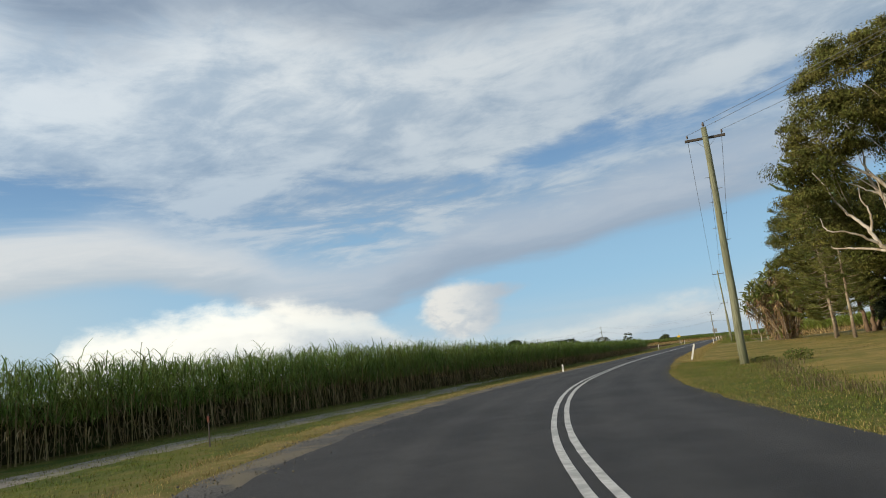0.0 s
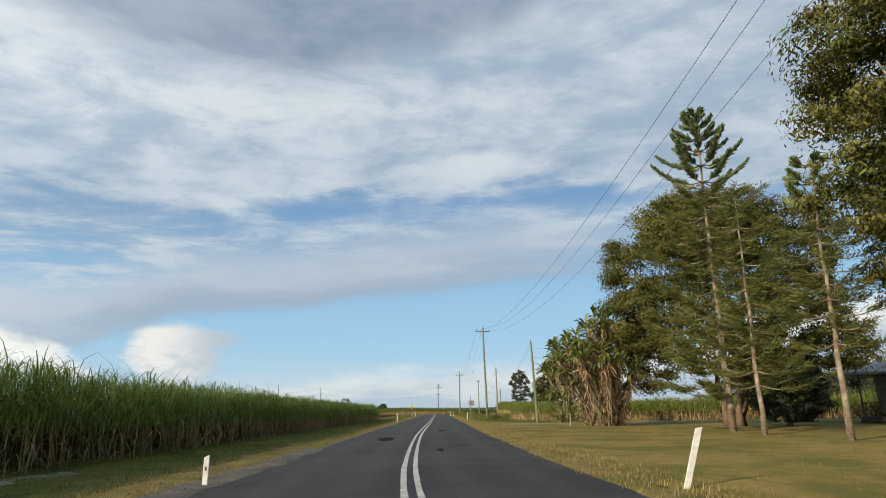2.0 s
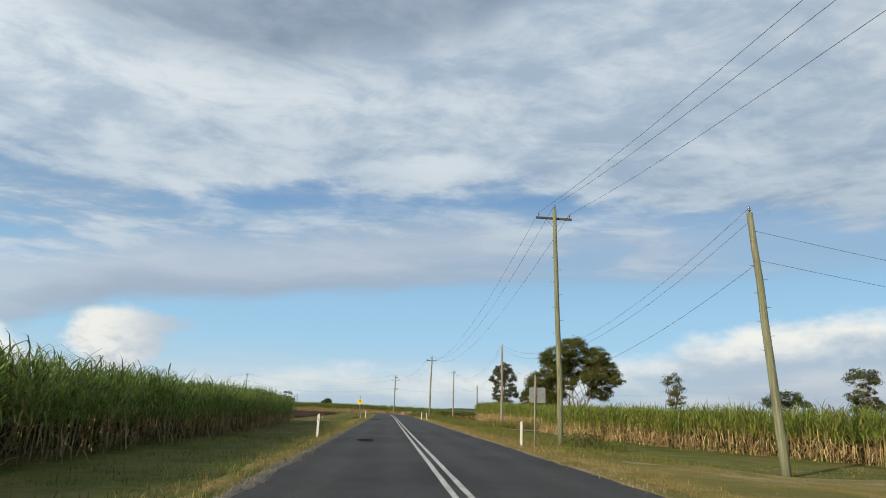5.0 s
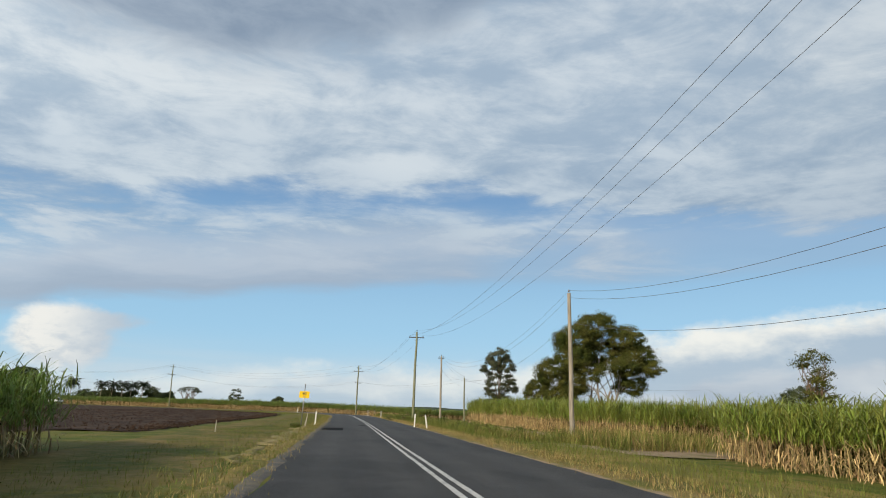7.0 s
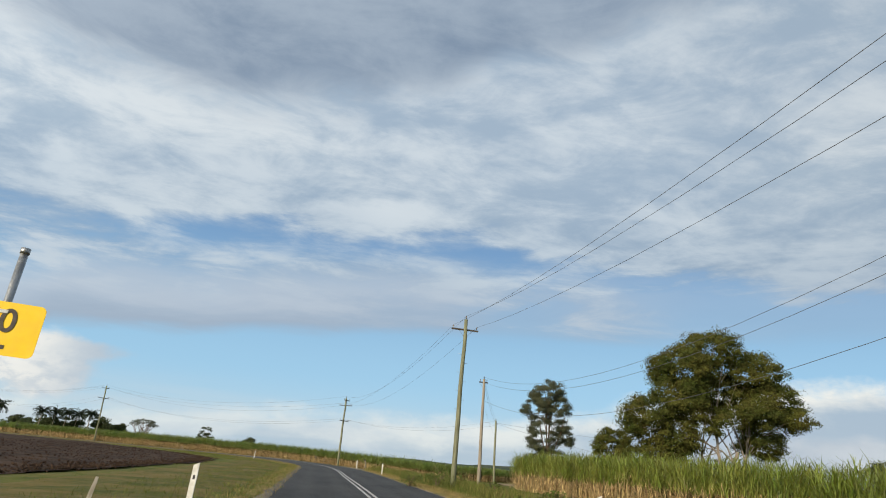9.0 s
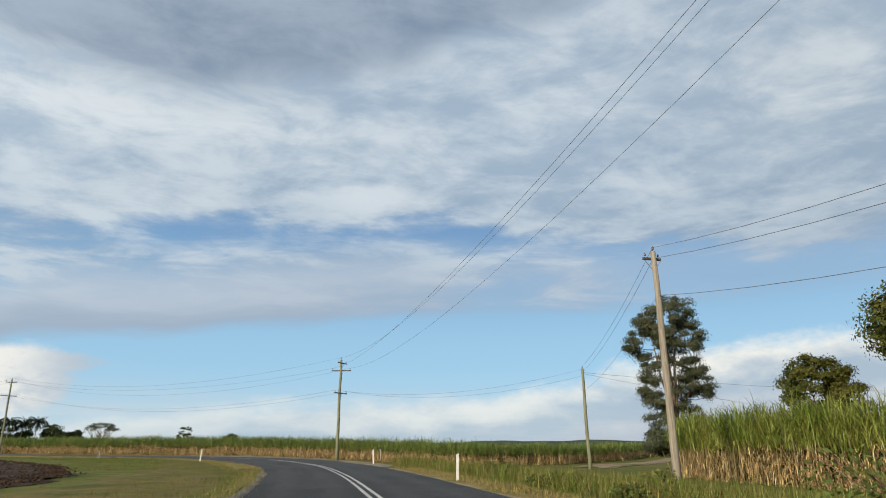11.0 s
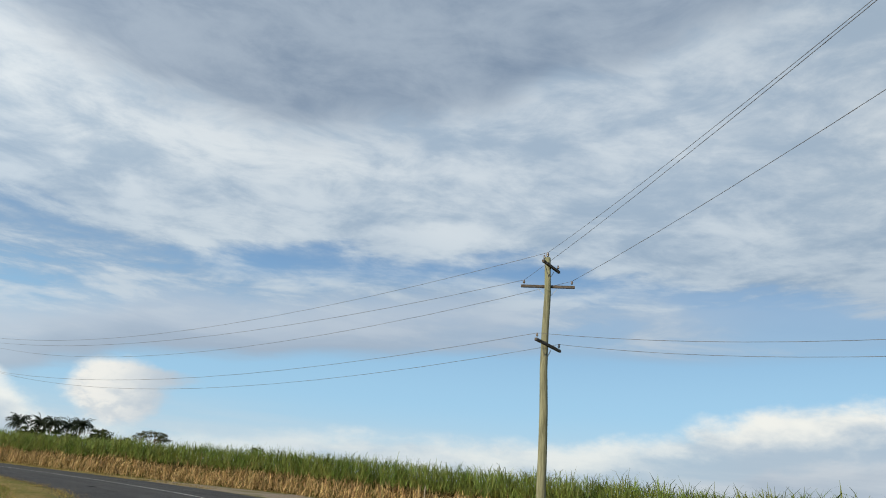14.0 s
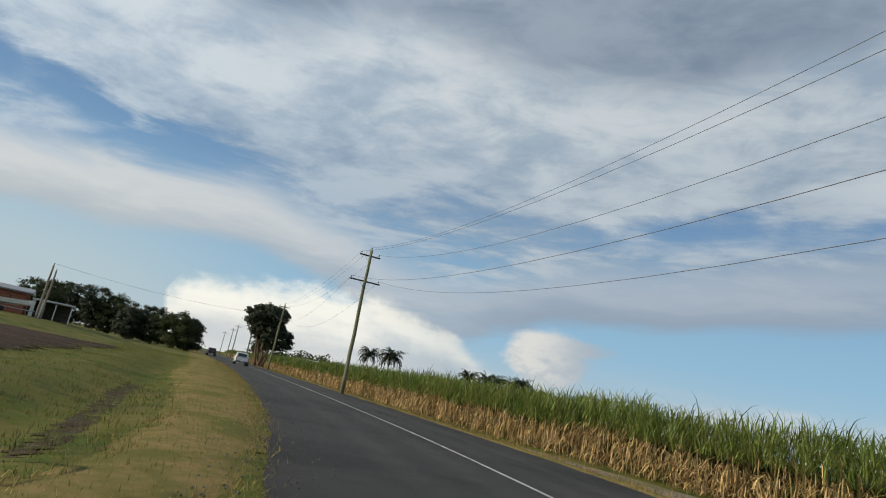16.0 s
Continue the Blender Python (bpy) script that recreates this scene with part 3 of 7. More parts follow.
def leaves(points, size, ratio=0.45, down=0.0, rng=None, out=None):
    """Small pointed leaves or sprays, one kite of four corners each, turned at random, or facing roughly along `out`."""
    n = len(points)
    d = rng.normal(size=(n, 3))
    d[:, 2] -= down
    d /= np.linalg.norm(d, axis=1)[:, None]
    face = rng.normal(size=(n, 3))
    if out is not None:
        face = out + 0.55 * face
        d -= face * np.sum(d * face, axis=1)[:, None] / np.sum(face * face, axis=1)[:, None]
        d /= np.linalg.norm(d, axis=1)[:, None] + 1e-9
    o = np.cross(d, face)
    o /= np.linalg.norm(o, axis=1)[:, None] + 1e-9
    L = (size * rng.uniform(0.6, 1.35, n))[:, None]
    w = L * ratio * 0.5
    V = np.stack([points - d * L * 0.5, points + o * w, points + d * L * 0.5, points - o * w], 1).reshape(-1, 3)
    return V, np.arange(4 * n).reshape(n, 4)


# ---- the road's line ----
LINE = np.array([(30, -55), (15, -28), (9, -17), (4.6, -8), (1.0, 0.3), (-2.3, 8.65), (-4.8, 18.6), (-6.1, 27), (-7.0, 38), (-7.5, 46), (-7.85, 58), (-8.0, 67), (-8.05, 90), (-8.2, 120), (-8.3, 142), (-8.45, 184), (-8.75, 205), (-9.1, 226), (-10.1, 240), (-11.6, 248.6), (-14.3, 259), (-18.0, 267.6), (-21.0, 272.8), (-26.4, 279.3), (-34.6, 287.2), (-45, 296), (-57, 305.7), (-80.2, 323.8), (-116.7, 351.5), (-200, 414.5), (-330, 513)], float)


def smooth_line(pts, step=1.0):
    """A Catmull-Rom curve through the points, sampled evenly."""
    P = np.vstack([2 * pts[0] - pts[1], pts, 2 * pts[-1] - pts[-2]])
    out = []
    for i in range(1, len(P) - 2):
        p0, p1, p2, p3 = P[i - 1:i + 3]
        t = np.linspace(0, 1, 24, endpoint=False)[:, None]
        l0, l1, l2 = [max(np.linalg.norm(b - a), 1e-3) ** 0.5 for a, b in ((p0, p1), (p1, p2), (p2, p3))]
        m1 = (p2 - p1) + l1 * ((p1 - p0) / l0 - (p2 - p0) / (l0 + l1))
        m2 = (p2 - p1) + l1 * ((p3 - p2) / l2 - (p3 - p1) / (l1 + l2))
        out.append((2 * t**3 - 3 * t**2 + 1) * p1 + (t**3 - 2 * t**2 + t) * m1 + (-2 * t**3 + 3 * t**2) * p2 + (t**3 - t**2) * m2)
    Q = np.vstack(out + [pts[-1:]])
    d = np.r_[0, np.cumsum(np.linalg.norm(np.diff(Q, axis=0), axis=1))]
    s = np.arange(0, d[-1], step)
    return np.stack([np.interp(s, d, Q[:, 0]), np.interp(s, d, Q[:, 1])], -1)


ROAD = smooth_line(LINE)
ROAD_T = np.gradient(ROAD, axis=0)
ROAD_T /= np.linalg.norm(ROAD_T, axis=1)[:, None]
ROAD_R = np.stack([ROAD_T[:, 1], -ROAD_T[:, 0]], -1)  # to the right of travel
ROAD_Y = np.minimum(ROAD[:, 1], 520)
S = np.arange(len(ROAD), dtype=float)


def station(y):
    """The index along the road at which it reaches y."""
    return float(np.interp(y, ROAD[:, 1], S))


def along(s, off, z=0.0):
    """The place at s metres along the road and off metres to its right."""
    s = np.asarray(s, float)
    p = np.stack([np.interp(s, S, ROAD[:, i]) + np.interp(s, S, ROAD_R[:, i]) * off for i in (0, 1)] + [np.zeros_like(s) + z], -1)
    return p


def wobble(s, amp, freq, seed):
    return np.array([noise.fractal((x * freq, seed, 0.3), 0.6, 2.2, 5) for x in np.atleast_1d(s)]) * amp


EDGE_L = np.interp(ROAD_Y, [-55, -5, 7, 15, 23, 36, 50, 230, 240, 252, 262, 275, 285, 300, 330], [3.5, 3.8, 4.6, 5.2, 4.8, 4.1, 3.35, 3.35, 3.8, 4.3, 4.8, 4.9, 4.6, 4.4, 4.0])
EDGE_R = np.interp(ROAD_Y, [-55, 0, 30, 60, 230, 245, 260, 275, 295, 330], [3.4, 3.4, 3.4, 3.6, 3.5, 3.6, 4.4, 4.6, 4.4, 3.6])


def strip(s0, s1, off0, off1, z, mat, step=1.0, rows=1, rag0=0.0, rag1=0.0, seed=1.0, crown=0.0):
    """A ribbon of ground between two offsets from the road's centre; offsets may be arrays over S."""
    s = np.arange(s0, s1 + 1e-6, step)
    a = np.interp(s, S, np.broadcast_to(off0, S.shape)) + (wobble(s, rag0, 0.7, seed) if rag0 else 0)
    b = np.interp(s, S, np.broadcast_to(off1, S.shape)) + (wobble(s, rag1, 0.7, seed + 7) if rag1 else 0)
    V = []
    for r in range(rows + 1):
        f = r / rows
        o = a * (1 - f) + b * f
        p = along(s, o, z)
        p[:, 2] -= crown * np.abs(o)
        V.append(p)
    n = len(s)
    V = np.stack(V, 1).reshape(-1, 3)
    i = np.arange(n - 1)[:, None] * (rows + 1) + np.arange(rows)[None]
    Q = np.stack([i, i + 1, i + rows + 2, i + rows + 1], -1).reshape(-1, 4)
    return V, Q


# ---- ground ----
DITCH = np.array([(-31.6, 272.6), (-35.6, 277.2), (-44.6, 284.9), (-60, 297), (-78, 310.5)], float)


def near_line(pts, line):
    """Distance of points from a polyline."""
    best = np.full(len(pts), 1e9)
    for a, b in zip(line[:-1], line[1:]):
        ab = b - a
        t = np.clip(((pts - a) @ ab) / (ab @ ab), 0, 1)
        best = np.minimum(best, np.linalg.norm(pts - (a + t[:, None] * ab), axis=1))
    return best


def relief(pts):
    """Height of the ground: level by the road, gently uneven away from it, with the roadside ditch past the bend."""
    d = near_line(pts, LINE)
    n = np.array([noise.fractal((x * 0.09, y * 0.09, 0.5), 0.7, 2.1, 4) for x, y in pts])
    z = -0.03 + n * 0.06 * np.clip((d - 5.5) / 6, 0, 1)
    ahead = pts[:, 1]
    drop = np.interp(ahead, [88, 106, 170, 215, 250, 262, 285], [0, 0.42, 0.42, 0.38, 0.75, 0.6, 0.0])
    right = pts[:, 0] > np.interp(ahead, LINE[:, 1], LINE[:, 0])
    z -= np.where(right, drop * np.clip((d - 5.2) / 6.5, 0, 1), 0)
    z -= 0.24 * np.exp(-(near_line(pts, DITCH) / 1.1) ** 2)
    # the farmyard stands on a low rise
    z += 0.95 * np.clip((-84 - pts[:, 0]) / 12, 0, 1) * np.clip((pts[:, 0] + 148) / 12, 0, 1) * np.clip((d - 12) / 12, 0, 1) * np.clip((pts[:, 1] - 283) / 9, 0, 1) * np.clip((pts[:, 0] - 2.0 * (pts[:, 1] - 392)) / 12, 0, 1)
    return np.minimum(z, np.where(d < 9, -0.03, np.where(pts[:, 0] < -84, 1.1, 0.2)))


def lines(lo, hi, step, far):
    return np.r_[-np.array(far[::-1], float) + lo, np.arange(lo, hi + 0.1, step), hi + np.array(far, float)]


gx = lines(-152, 60, 1.0, [8, 25, 60, 140, 300, 700, 1600, 3500])
gy = lines(-40, 345, 1.0, [8, 25, 60, 140, 300, 700, 1600, 3500])
GX, GY = np.meshgrid(gx, gy)
pts = np.stack([GX.ravel(), GY.ravel()], -1)
inner = (pts[:, 0] > -153) & (pts[:, 0] < 61) & (pts[:, 1] > -41) & (pts[:, 1] < 346)
gz = np.full(len(pts), -0.03)
gz[inner] = relief(pts[inner]) - 0.14 * np.exp(-(near_line(pts[inner], DITCH) / 1.9) ** 2)
nx, ny = len(gx), len(gy)
i = np.arange(ny - 1)[:, None] * nx + np.arange(nx - 1)[None]
thing("ground", mesh("ground", np.c_[pts, gz], np.stack([i, i + 1, i + nx + 1, i + nx], -1).reshape(-1, 4), M_GRASS, True), "patchy green and sun-dried roadside grass, flat to the horizon", "grass", kind="structure")

S_END = len(ROAD) - 2
v, q = strip(0, S_END, -EDGE_L, EDGE_R, 0.035, M_ASPHALT, 1.0, 12, 0.16, 0.14, 2.0, 0.010)
road_mesh = mesh("road", v, q, M_ASPHALT, True)
across = road_mesh.attributes.new("across", "FLOAT", "POINT")
lo_, hi_ = np.interp(np.arange(0, S_END + 1e-6, 1.0), S, -EDGE_L), np.interp(np.arange(0, S_END + 1e-6, 1.0), S, EDGE_R)
across.data.foreach_set("value", (lo_[:, None] + (hi_ - lo_)[:, None] * np.arange(13)[None] / 12).ravel().astype(np.float32))
thing("road", road_mesh, "grey two-lane bitumen road with crumbled edges", "road", kind="structure")


def verge(name, s0, s1, o0, o1, z, mat, label, category="verge", r0=0.25, r1=0.35, seed=1.0, step=0.8, rows=4):
    v, q = strip(s0, s1, o0, o1, 0.0, mat, step, rows, r0, r1, seed)
    v[:, 2] = relief(v[:, :2]) + 0.03 + z
    # both rims sink into the ground
    rim = v.reshape(-1, rows + 1, 3)
    rim[:, 0, 2] -= 0.05
    rim[:, -1, 2] -= 0.05
    return thing(name, mesh(name, v, q, mat, True), label, category, kind="structure")


sy = station
verge("gravel_shoulder", sy(-20), sy(56), -EDGE_L - 1.0, -EDGE_L + 0.45, 0.004, M_GRAVEL, "loose grey gravel along the road's edge", "gravel", seed=3)
verge("dry_verge", sy(-20), sy(60), -EDGE_L - 1.9, -EDGE_L - 0.7, 0.008, M_STRAW, "strip of straw-coloured dry grass beside the gravel", seed=5)
verge("gravel_shoulder", sy(56), sy(236), -3.75, -3.25, 0.0, M_GRAVEL, "thin gravel line along the road's edge", "gravel", 0.15, 0.12, 11)
verge("dry_verge", sy(60), sy(236), -4.2, -3.65, 0.008, M_STRAW, "thin strip of dry grass at the road's edge", seed=13)
verge("dry_verge", sy(34), sy(233), EDGE_R - 0.05, EDGE_R + np.interp(ROAD_Y, [34, 45], [0.2, 0.9]), 0.008, M_STRAW, "bleached dry grass edging the road", r0=0.12, r1=0.45, seed=17, step=0.3)
verge("gravel_shoulder", sy(80), sy(236), EDGE_R - 0.15, EDGE_R + 0.4, 0.0, M_DIRT, "pale gravel crumbled along the road's edge", "gravel", 0.15, 0.25, 19)
verge("gravel_shoulder", sy(238), sy(292), EDGE_R - 0.2, np.interp(ROAD_Y, [238, 246, 252, 258, 272, 284, 292], [4.2, 6.2, 9.0, 12.6, 13.0, 9.0, 6.0]), 0.0, M_BANK, "wide bank of pale gravel on the outside of the bend", "gravel", 0.15, 0.3, 23)
verge("dry_verge", sy(285), sy(420), EDGE_R - 0.1, EDGE_R + 1.0, 0.008, M_STRAW, "strip of dry grass between road and cane", seed=29)
verge("dry_verge", sy(236), sy(420), -EDGE_L - np.interp(ROAD_Y, [260, 285, 300], [1.6, 2.0, 4.0]), -EDGE_L - 0.3, 0.03, M_STRAW, "strip of dry grass along the inside of the bend", seed=37)
verge("gravel_track", sy(-30), sy(48), np.interp(ROAD_Y, [-30, 0, 10, 28, 40, 50], [-14, -13.8, -13.2, -9.8, -9.6, -8.6]), np.interp(ROAD_Y, [-30, 0, 10, 28, 40, 50], [-12, -10.8, -10.2, -6.8, -7.8, -8.0]), -0.012, M_TRACK, "grey gravel headland along the foot of the cane", "track", 0.5, 0.7, 41, 0.4)
verge("lawn", sy(-25), sy(108), np.interp(ROAD_Y, [-25, 15, 22, 29, 34, 38], [5.9, 5.9, 7.0, 7.8, 6.5, 4.0]), np.interp(ROAD_Y, [-25, 15, 40, 70, 95, 108], [30, 32, 34, 30, 17, 10]), 0.012, M_LAWN, "mown lawn, brown-gold and patchy", "lawn", 0.3, 0.5, 43, 1.0, 20)
verge("driveway", sy(99), sy(104.5), 3.3, 26.0, 0.012, M_WORN, "pale dirt driveway across the grass", "driveway", 0.0, 0.5, 47, 0.5, 16)
verge("farm_track", sy(149), sy(158), 9.0, 40.0, 0.022, M_DIRT, "pale dirt track between the cane blocks", "track", 0.2, 0.5, 53, 0.5, 20)
verge("farm_track", sy(158), sy(214), 14.0, 17.2, 0.022, M_DIRT, "narrow dirt headland along the cane", "track", 0.5, 0.4, 59)
verge("dry_verge", sy(100), sy(152), 5.5, 11.5, 0.012, M_LAWN, "worn brown grass along the cane", seed=61, rows=6)
verge("dry_verge", sy(138), sy(168), -4.85, -4.3, 0.016, M_WORN, "tan strip of dusty worn grass along the road", r0=0.7, r1=0.6, seed=71, step=0.25)
verge("dry_verge", sy(112), sy(266), -10.1, -4.4, 0.0, M_VERGE, "sun-dried olive grass beside the ploughed field", seed=67, rows=6)

# centre lines: a double line into the bend, then dashes, then a long solid line
thick_w = 0.11


def paint(s0, s1, off, name="centre_line"):
    v, q = strip(s0, s1, off - thick_w / 2, off + thick_w / 2, 0.0395, M_PAINT, 0.5, 1, 0.012, 0.012, off + s0, 0.0)
    thing(name, mesh(name, v, q, M_PAINT, True), "worn white line painted on the bitumen", "road marking", "centre lines", "structure")


paint(sy(-40), sy(259.5), -0.12)
paint(sy(-40), sy(259.5), 0.13)
for off in (-0.10, 0.10):
    paint(sy(264.8), sy(268.0), off)
paint(sy(271.5), sy(420), 0.0)

rng = np.random.default_rng(11)
for y, off, ln, wd_ in ((60, -1.4, 3.5, 0.9), (72, 1.2, 2.4, 0.5), (160.8, -2.3, 5.4, 2.0), (172, -0.6, 2.2, 0.7), (52, 0.9, 1.5, 0.25), (264, -2.0, 1.8, 0.5), (268, 2.6, 4.5, 0.35), (110, -2.0, 2.6, 0.8), (276, -2.8, 1.2, 0.35)):
    s0 = sy(y)
    ss = np.linspace(0, 1, 12)
    half = wd_ / 2 * np.clip(1 - np.abs(2 * ss - 1) ** (7 if wd_ > 1.2 else 2), 0, 1) ** 0.5 * rng.uniform(0.85 if wd_ > 1.2 else 0.7, 1.15, 12)
    A, B = along(s0 + ss * ln, off - half, 0.0), along(s0 + ss * ln, off + half, 0.0)
    A[:, 2] = B[:, 2] = 0.039 - 0.010 * abs(off) - 0.001
    V = np.stack([A, B], 1).reshape(-1, 3)
    j = np.arange(11) * 2
    thing("road_patch", mesh("road_patch", V, np.stack([j, j + 1, j + 3, j + 2], -1), M_PATCH), "dark tar patch on the bitumen", "road patch", "road patches", "structure")

# ---- ploughed field ----
PLOUGH = np.array([(-18.5, 153), (-18.4, 200), (-18.7, 212), (-20.5, 230), (-26, 244), (-36, 260), (-47.5, 282.3), (-58, 290.7), (-78, 306), (-79.5, 302.5), (-84, 299.2), (-100, 288), (-165, 240), (-120, 150), (-50, 147)], float)


def inside(pts, poly):
    x, y = pts[:, 0], pts[:, 1]
    hit = np.zeros(len(pts), bool)
    for (x1, y1), (x2, y2) in zip(poly, np.roll(poly, -1, 0)):
        if y1 != y2:
            hit ^= ((y1 > y) != (y2 > y)) & (x < (x2 - x1) * (y - y1) / (y2 - y1) + x1)
    return hit


step = 0.9
sx = np.arange(-166, -17, step)
sy_ = np.arange(146, 332, step)
SX, SY = np.meshgrid(sx, sy_)
sp = np.stack([SX.ravel(), SY.ravel()], -1)
ok = inside(sp, PLOUGH)
rngs = np.random.default_rng(5)
rim = np.clip(near_line(sp, np.vstack([PLOUGH, PLOUGH[:1]])) / 1.2, 0, 1)
furrow = 0.06 * np.sin(sp[:, 0] * 4.1 + 0.02 * sp[:, 1])
sz = -0.06 + rim * (0.10 + 0.5 * furrow + rngs.uniform(-0.03, 0.035, len(sp)))
sp2 = sp + rngs.uniform(-0.2, 0.2, sp.shape)
n1 = len(sx)
i = (np.arange(len(sy_) - 1)[:, None] * n1 + np.arange(n1 - 1)[None]).ravel()
quads = np.stack([i, i + 1, i + n1 + 1, i + n1], -1)
keep = ok[quads].all(1)
thing("ploughed_field", mesh("ploughed_field", np.c_[sp2, sz], quads[keep], M_SOIL, True), "freshly ploughed dark brown soil in rough furrows", "field", kind="structure")


# bare soil washed open along the ditch, and the brown field with its headland past the bend
def patch(name, poly, lift, mat, label, category, step=1.0, rough=0.0, seed=1):
    """A sheet of ground inside a polygon, following the relief, feathered into it at its rim."""
    poly = np.array(poly, float)
    r = np.random.default_rng(seed)
    lo, hi = poly.min(0), poly.max(0)
    xs, ys = np.arange(lo[0], hi[0] + step, step), np.arange(lo[1], hi[1] + step, step)
    A, B = np.meshgrid(xs, ys)
    P_ = np.stack([A.ravel(), B.ravel()], -1) + r.uniform(-0.3, 0.3, (A.size, 2)) * step
    ok_ = inside(P_, poly)
    rim_ = np.clip(near_line(P_, np.vstack([poly, poly[:1]])) / (1.5 * step), 0, 1)
    z_ = floor(P_) - 0.02 + rim_ * (0.02 + lift + r.uniform(-rough, rough, len(P_)))
    n_ = len(xs)
    i_ = (np.arange(len(ys) - 1)[:, None] * n_ + np.arange(n_ - 1)[None]).ravel()
    q_ = np.stack([i_, i_ + 1, i_ + n_ + 1, i_ + n_], -1)
    thing(name, mesh(name, np.c_[P_, z_], q_[ok_[q_].all(1)], mat, True), label, category, kind="structure")


def floor(xy):
    """Height of the ground sheet under points, also far out."""
    z = np.full(len(xy), -0.03)
    near = (xy[:, 0] > -152) & (xy[:, 0] < 60) & (xy[:, 1] > -40) & (xy[:, 1] < 345)
    if near.any():
        z[near] = relief(xy[near])
    return z


def beside(line, a, b):
    """A long polygon between two offsets of a line."""
    T = np.gradient(line, axis=0)
    T /= np.linalg.norm(T, axis=1)[:, None]
    N = np.stack([T[:, 1], -T[:, 0]], -1)
    return np.vstack([line + N * a, (line + N * b)[::-1]])


DITCH_MID = smooth_line(np.vstack([[(-27.0, 266.0)], DITCH, [(-83.0, 314.0)]]), 2.0)
patch("ditch_grass", beside(DITCH_MID, -4.0, 4.0), 0.02, M_GRASS, "grassy sides of the roadside ditch", "grass", 0.5, 0.003, 2)
patch("ditch_bank", [(-33.2, 275.6), (-35.6, 277.2), (-37.3, 278.5), (-39.6, 280.3), (-42.2, 282.1), (-45.0, 284.3), (-47.4, 286.5), (-45.0, 285.9), (-42.2, 283.6), (-39.8, 281.9), (-38.0, 280.5), (-36.0, 279.0), (-34.2, 277.6), (-32.6, 276.2)], 0.05, M_SOILBANK, "dark bare soil washed open along the ditch", "bare soil", 0.35, 0.006, 3)
patch("worn_ground", [(-2.6, 86), (-2.6, 93), (2, 93.5), (6, 91), (12, 92), (18, 90), (24, 86), (16, 83.5), (8, 86), (3, 84), (0, 85)], 0.075, M_WORN, "pale worn earth and thin grass across the lawn", "bare ground", 0.7, 0.01, 7)
BARE = np.array([(-0.6, 165.5), (0.2, 173.5), (3.2, 176), (6.8, 173), (7.2, 165.5), (3.4, 163.2)])
patch("bare_ground", BARE, 0.05, M_DIRT, "pale bare dirt before the cane", "bare ground", 0.6, 0.012, 8)
patch("bare_field", [(19, 253.0), (30, 263.5), (42, 275.5), (79, 309.5), (130, 352), (230, 330), (150, 262), (45, 250.5)], 0.14, M_FIELD, "bare brown field with faint rows", "field", 2.0, 0.05, 5)
patch("farm_track", [(11.5, 254.5), (14.5, 258.8), (25.5, 266.6), (37.5, 279.2), (72, 314), (75.5, 311), (40.5, 277), (29, 265), (17.5, 254.5)], 0.10, M_DIRT, "pale dirt headland between the cane and the bare field", "track", 0.8, 0.02, 6)


def clods(n, pick, size, mat, name, label, seed):
    """Many small broken lumps, one mesh."""
    r = np.random.default_rng(seed)
    P = pick(r, n)
    d = np.array([(1, 0, 0), (0, 1, 0), (-1, 0, 0), (0, -1, 0), (0, 0, 0.8), (0, 0, -0.6)], float)
    R = size * r.uniform(0.4, 1.5, (n, 1, 1)) * r.uniform(0.6, 1.3, (n, 6, 1))
    a = r.uniform(0, 6.28, n)
    c, s = np.cos(a), np.sin(a)
    D = np.stack([d[None, :, 0] * c[:, None] - d[None, :, 1] * s[:, None], d[None, :, 0] * s[:, None] + d[None, :, 1] * c[:, None], np.broadcast_to(d[:, 2], (n, 6))], -1)
    V = (P[:, None] + D * R).reshape(-1, 3)
    f = np.array([(0, 1, 4), (1, 2, 4), (2, 3, 4), (3, 0, 4), (1, 0, 5), (2, 1, 5), (3, 2, 5), (0, 3, 5)])
    F = (np.arange(n)[:, None, None] * 6 + f[None]).reshape(-1, 3)
    thing(name, mesh(name, V, F, mat), label, "clods", kind="stuff")


def soil_spots(r, n):
    P = np.stack([r.uniform(-46, -18.6, n * 3), r.uniform(153, 262, n * 3)], -1)
    P = P[inside(P, PLOUGH)][:n]
    w = r.random(len(P)) < 0.35
    P[w, 0] = np.interp(P[w, 1], [153, 212, 230, 244, 260], [-19.2, -19.4, -21.2, -26.6, -36.5]) - np.abs(r.normal(0, 0.9, w.sum()))
    return np.c_[P, r.uniform(0.04, 0.09, len(P))]


clods(9000, lambda r, n: soil_spots(r, n)[:n] if len(soil_spots(np.random.default_rng(1), n)) >= n else np.resize(soil_spots(r, n), (n, 3)), 0.055, M_SOIL, "soil_clods", "broken clods of dark turned soil", 3)


# a small heap of dug soil beside the culvert
ma, mr = np.meshgrid(np.linspace(0, 2 * np.pi, 25)[:-1], np.linspace(0, 1, 8))
bump = np.array([noise.fractal((math.cos(a) * q * 2.2, math.sin(a) * q * 2.2, 1.3), 0.6, 2.2, 4) for a, q in zip(ma.ravel(), mr.ravel())])
mz = 0.34 * (1 - mr.ravel() ** 1.6) + 0.10 * bump - 0.04
mv = np.c_[np.cos(ma.ravel()) * mr.ravel() * 0.85, np.sin(ma.ravel()) * mr.ravel() * 0.55, mz]
mi = (np.arange(7)[:, None] * 24 + np.arange(24)[None]).ravel()
mj = (np.arange(7)[:, None] * 24 + (np.arange(24)[None] + 1) % 24).ravel()
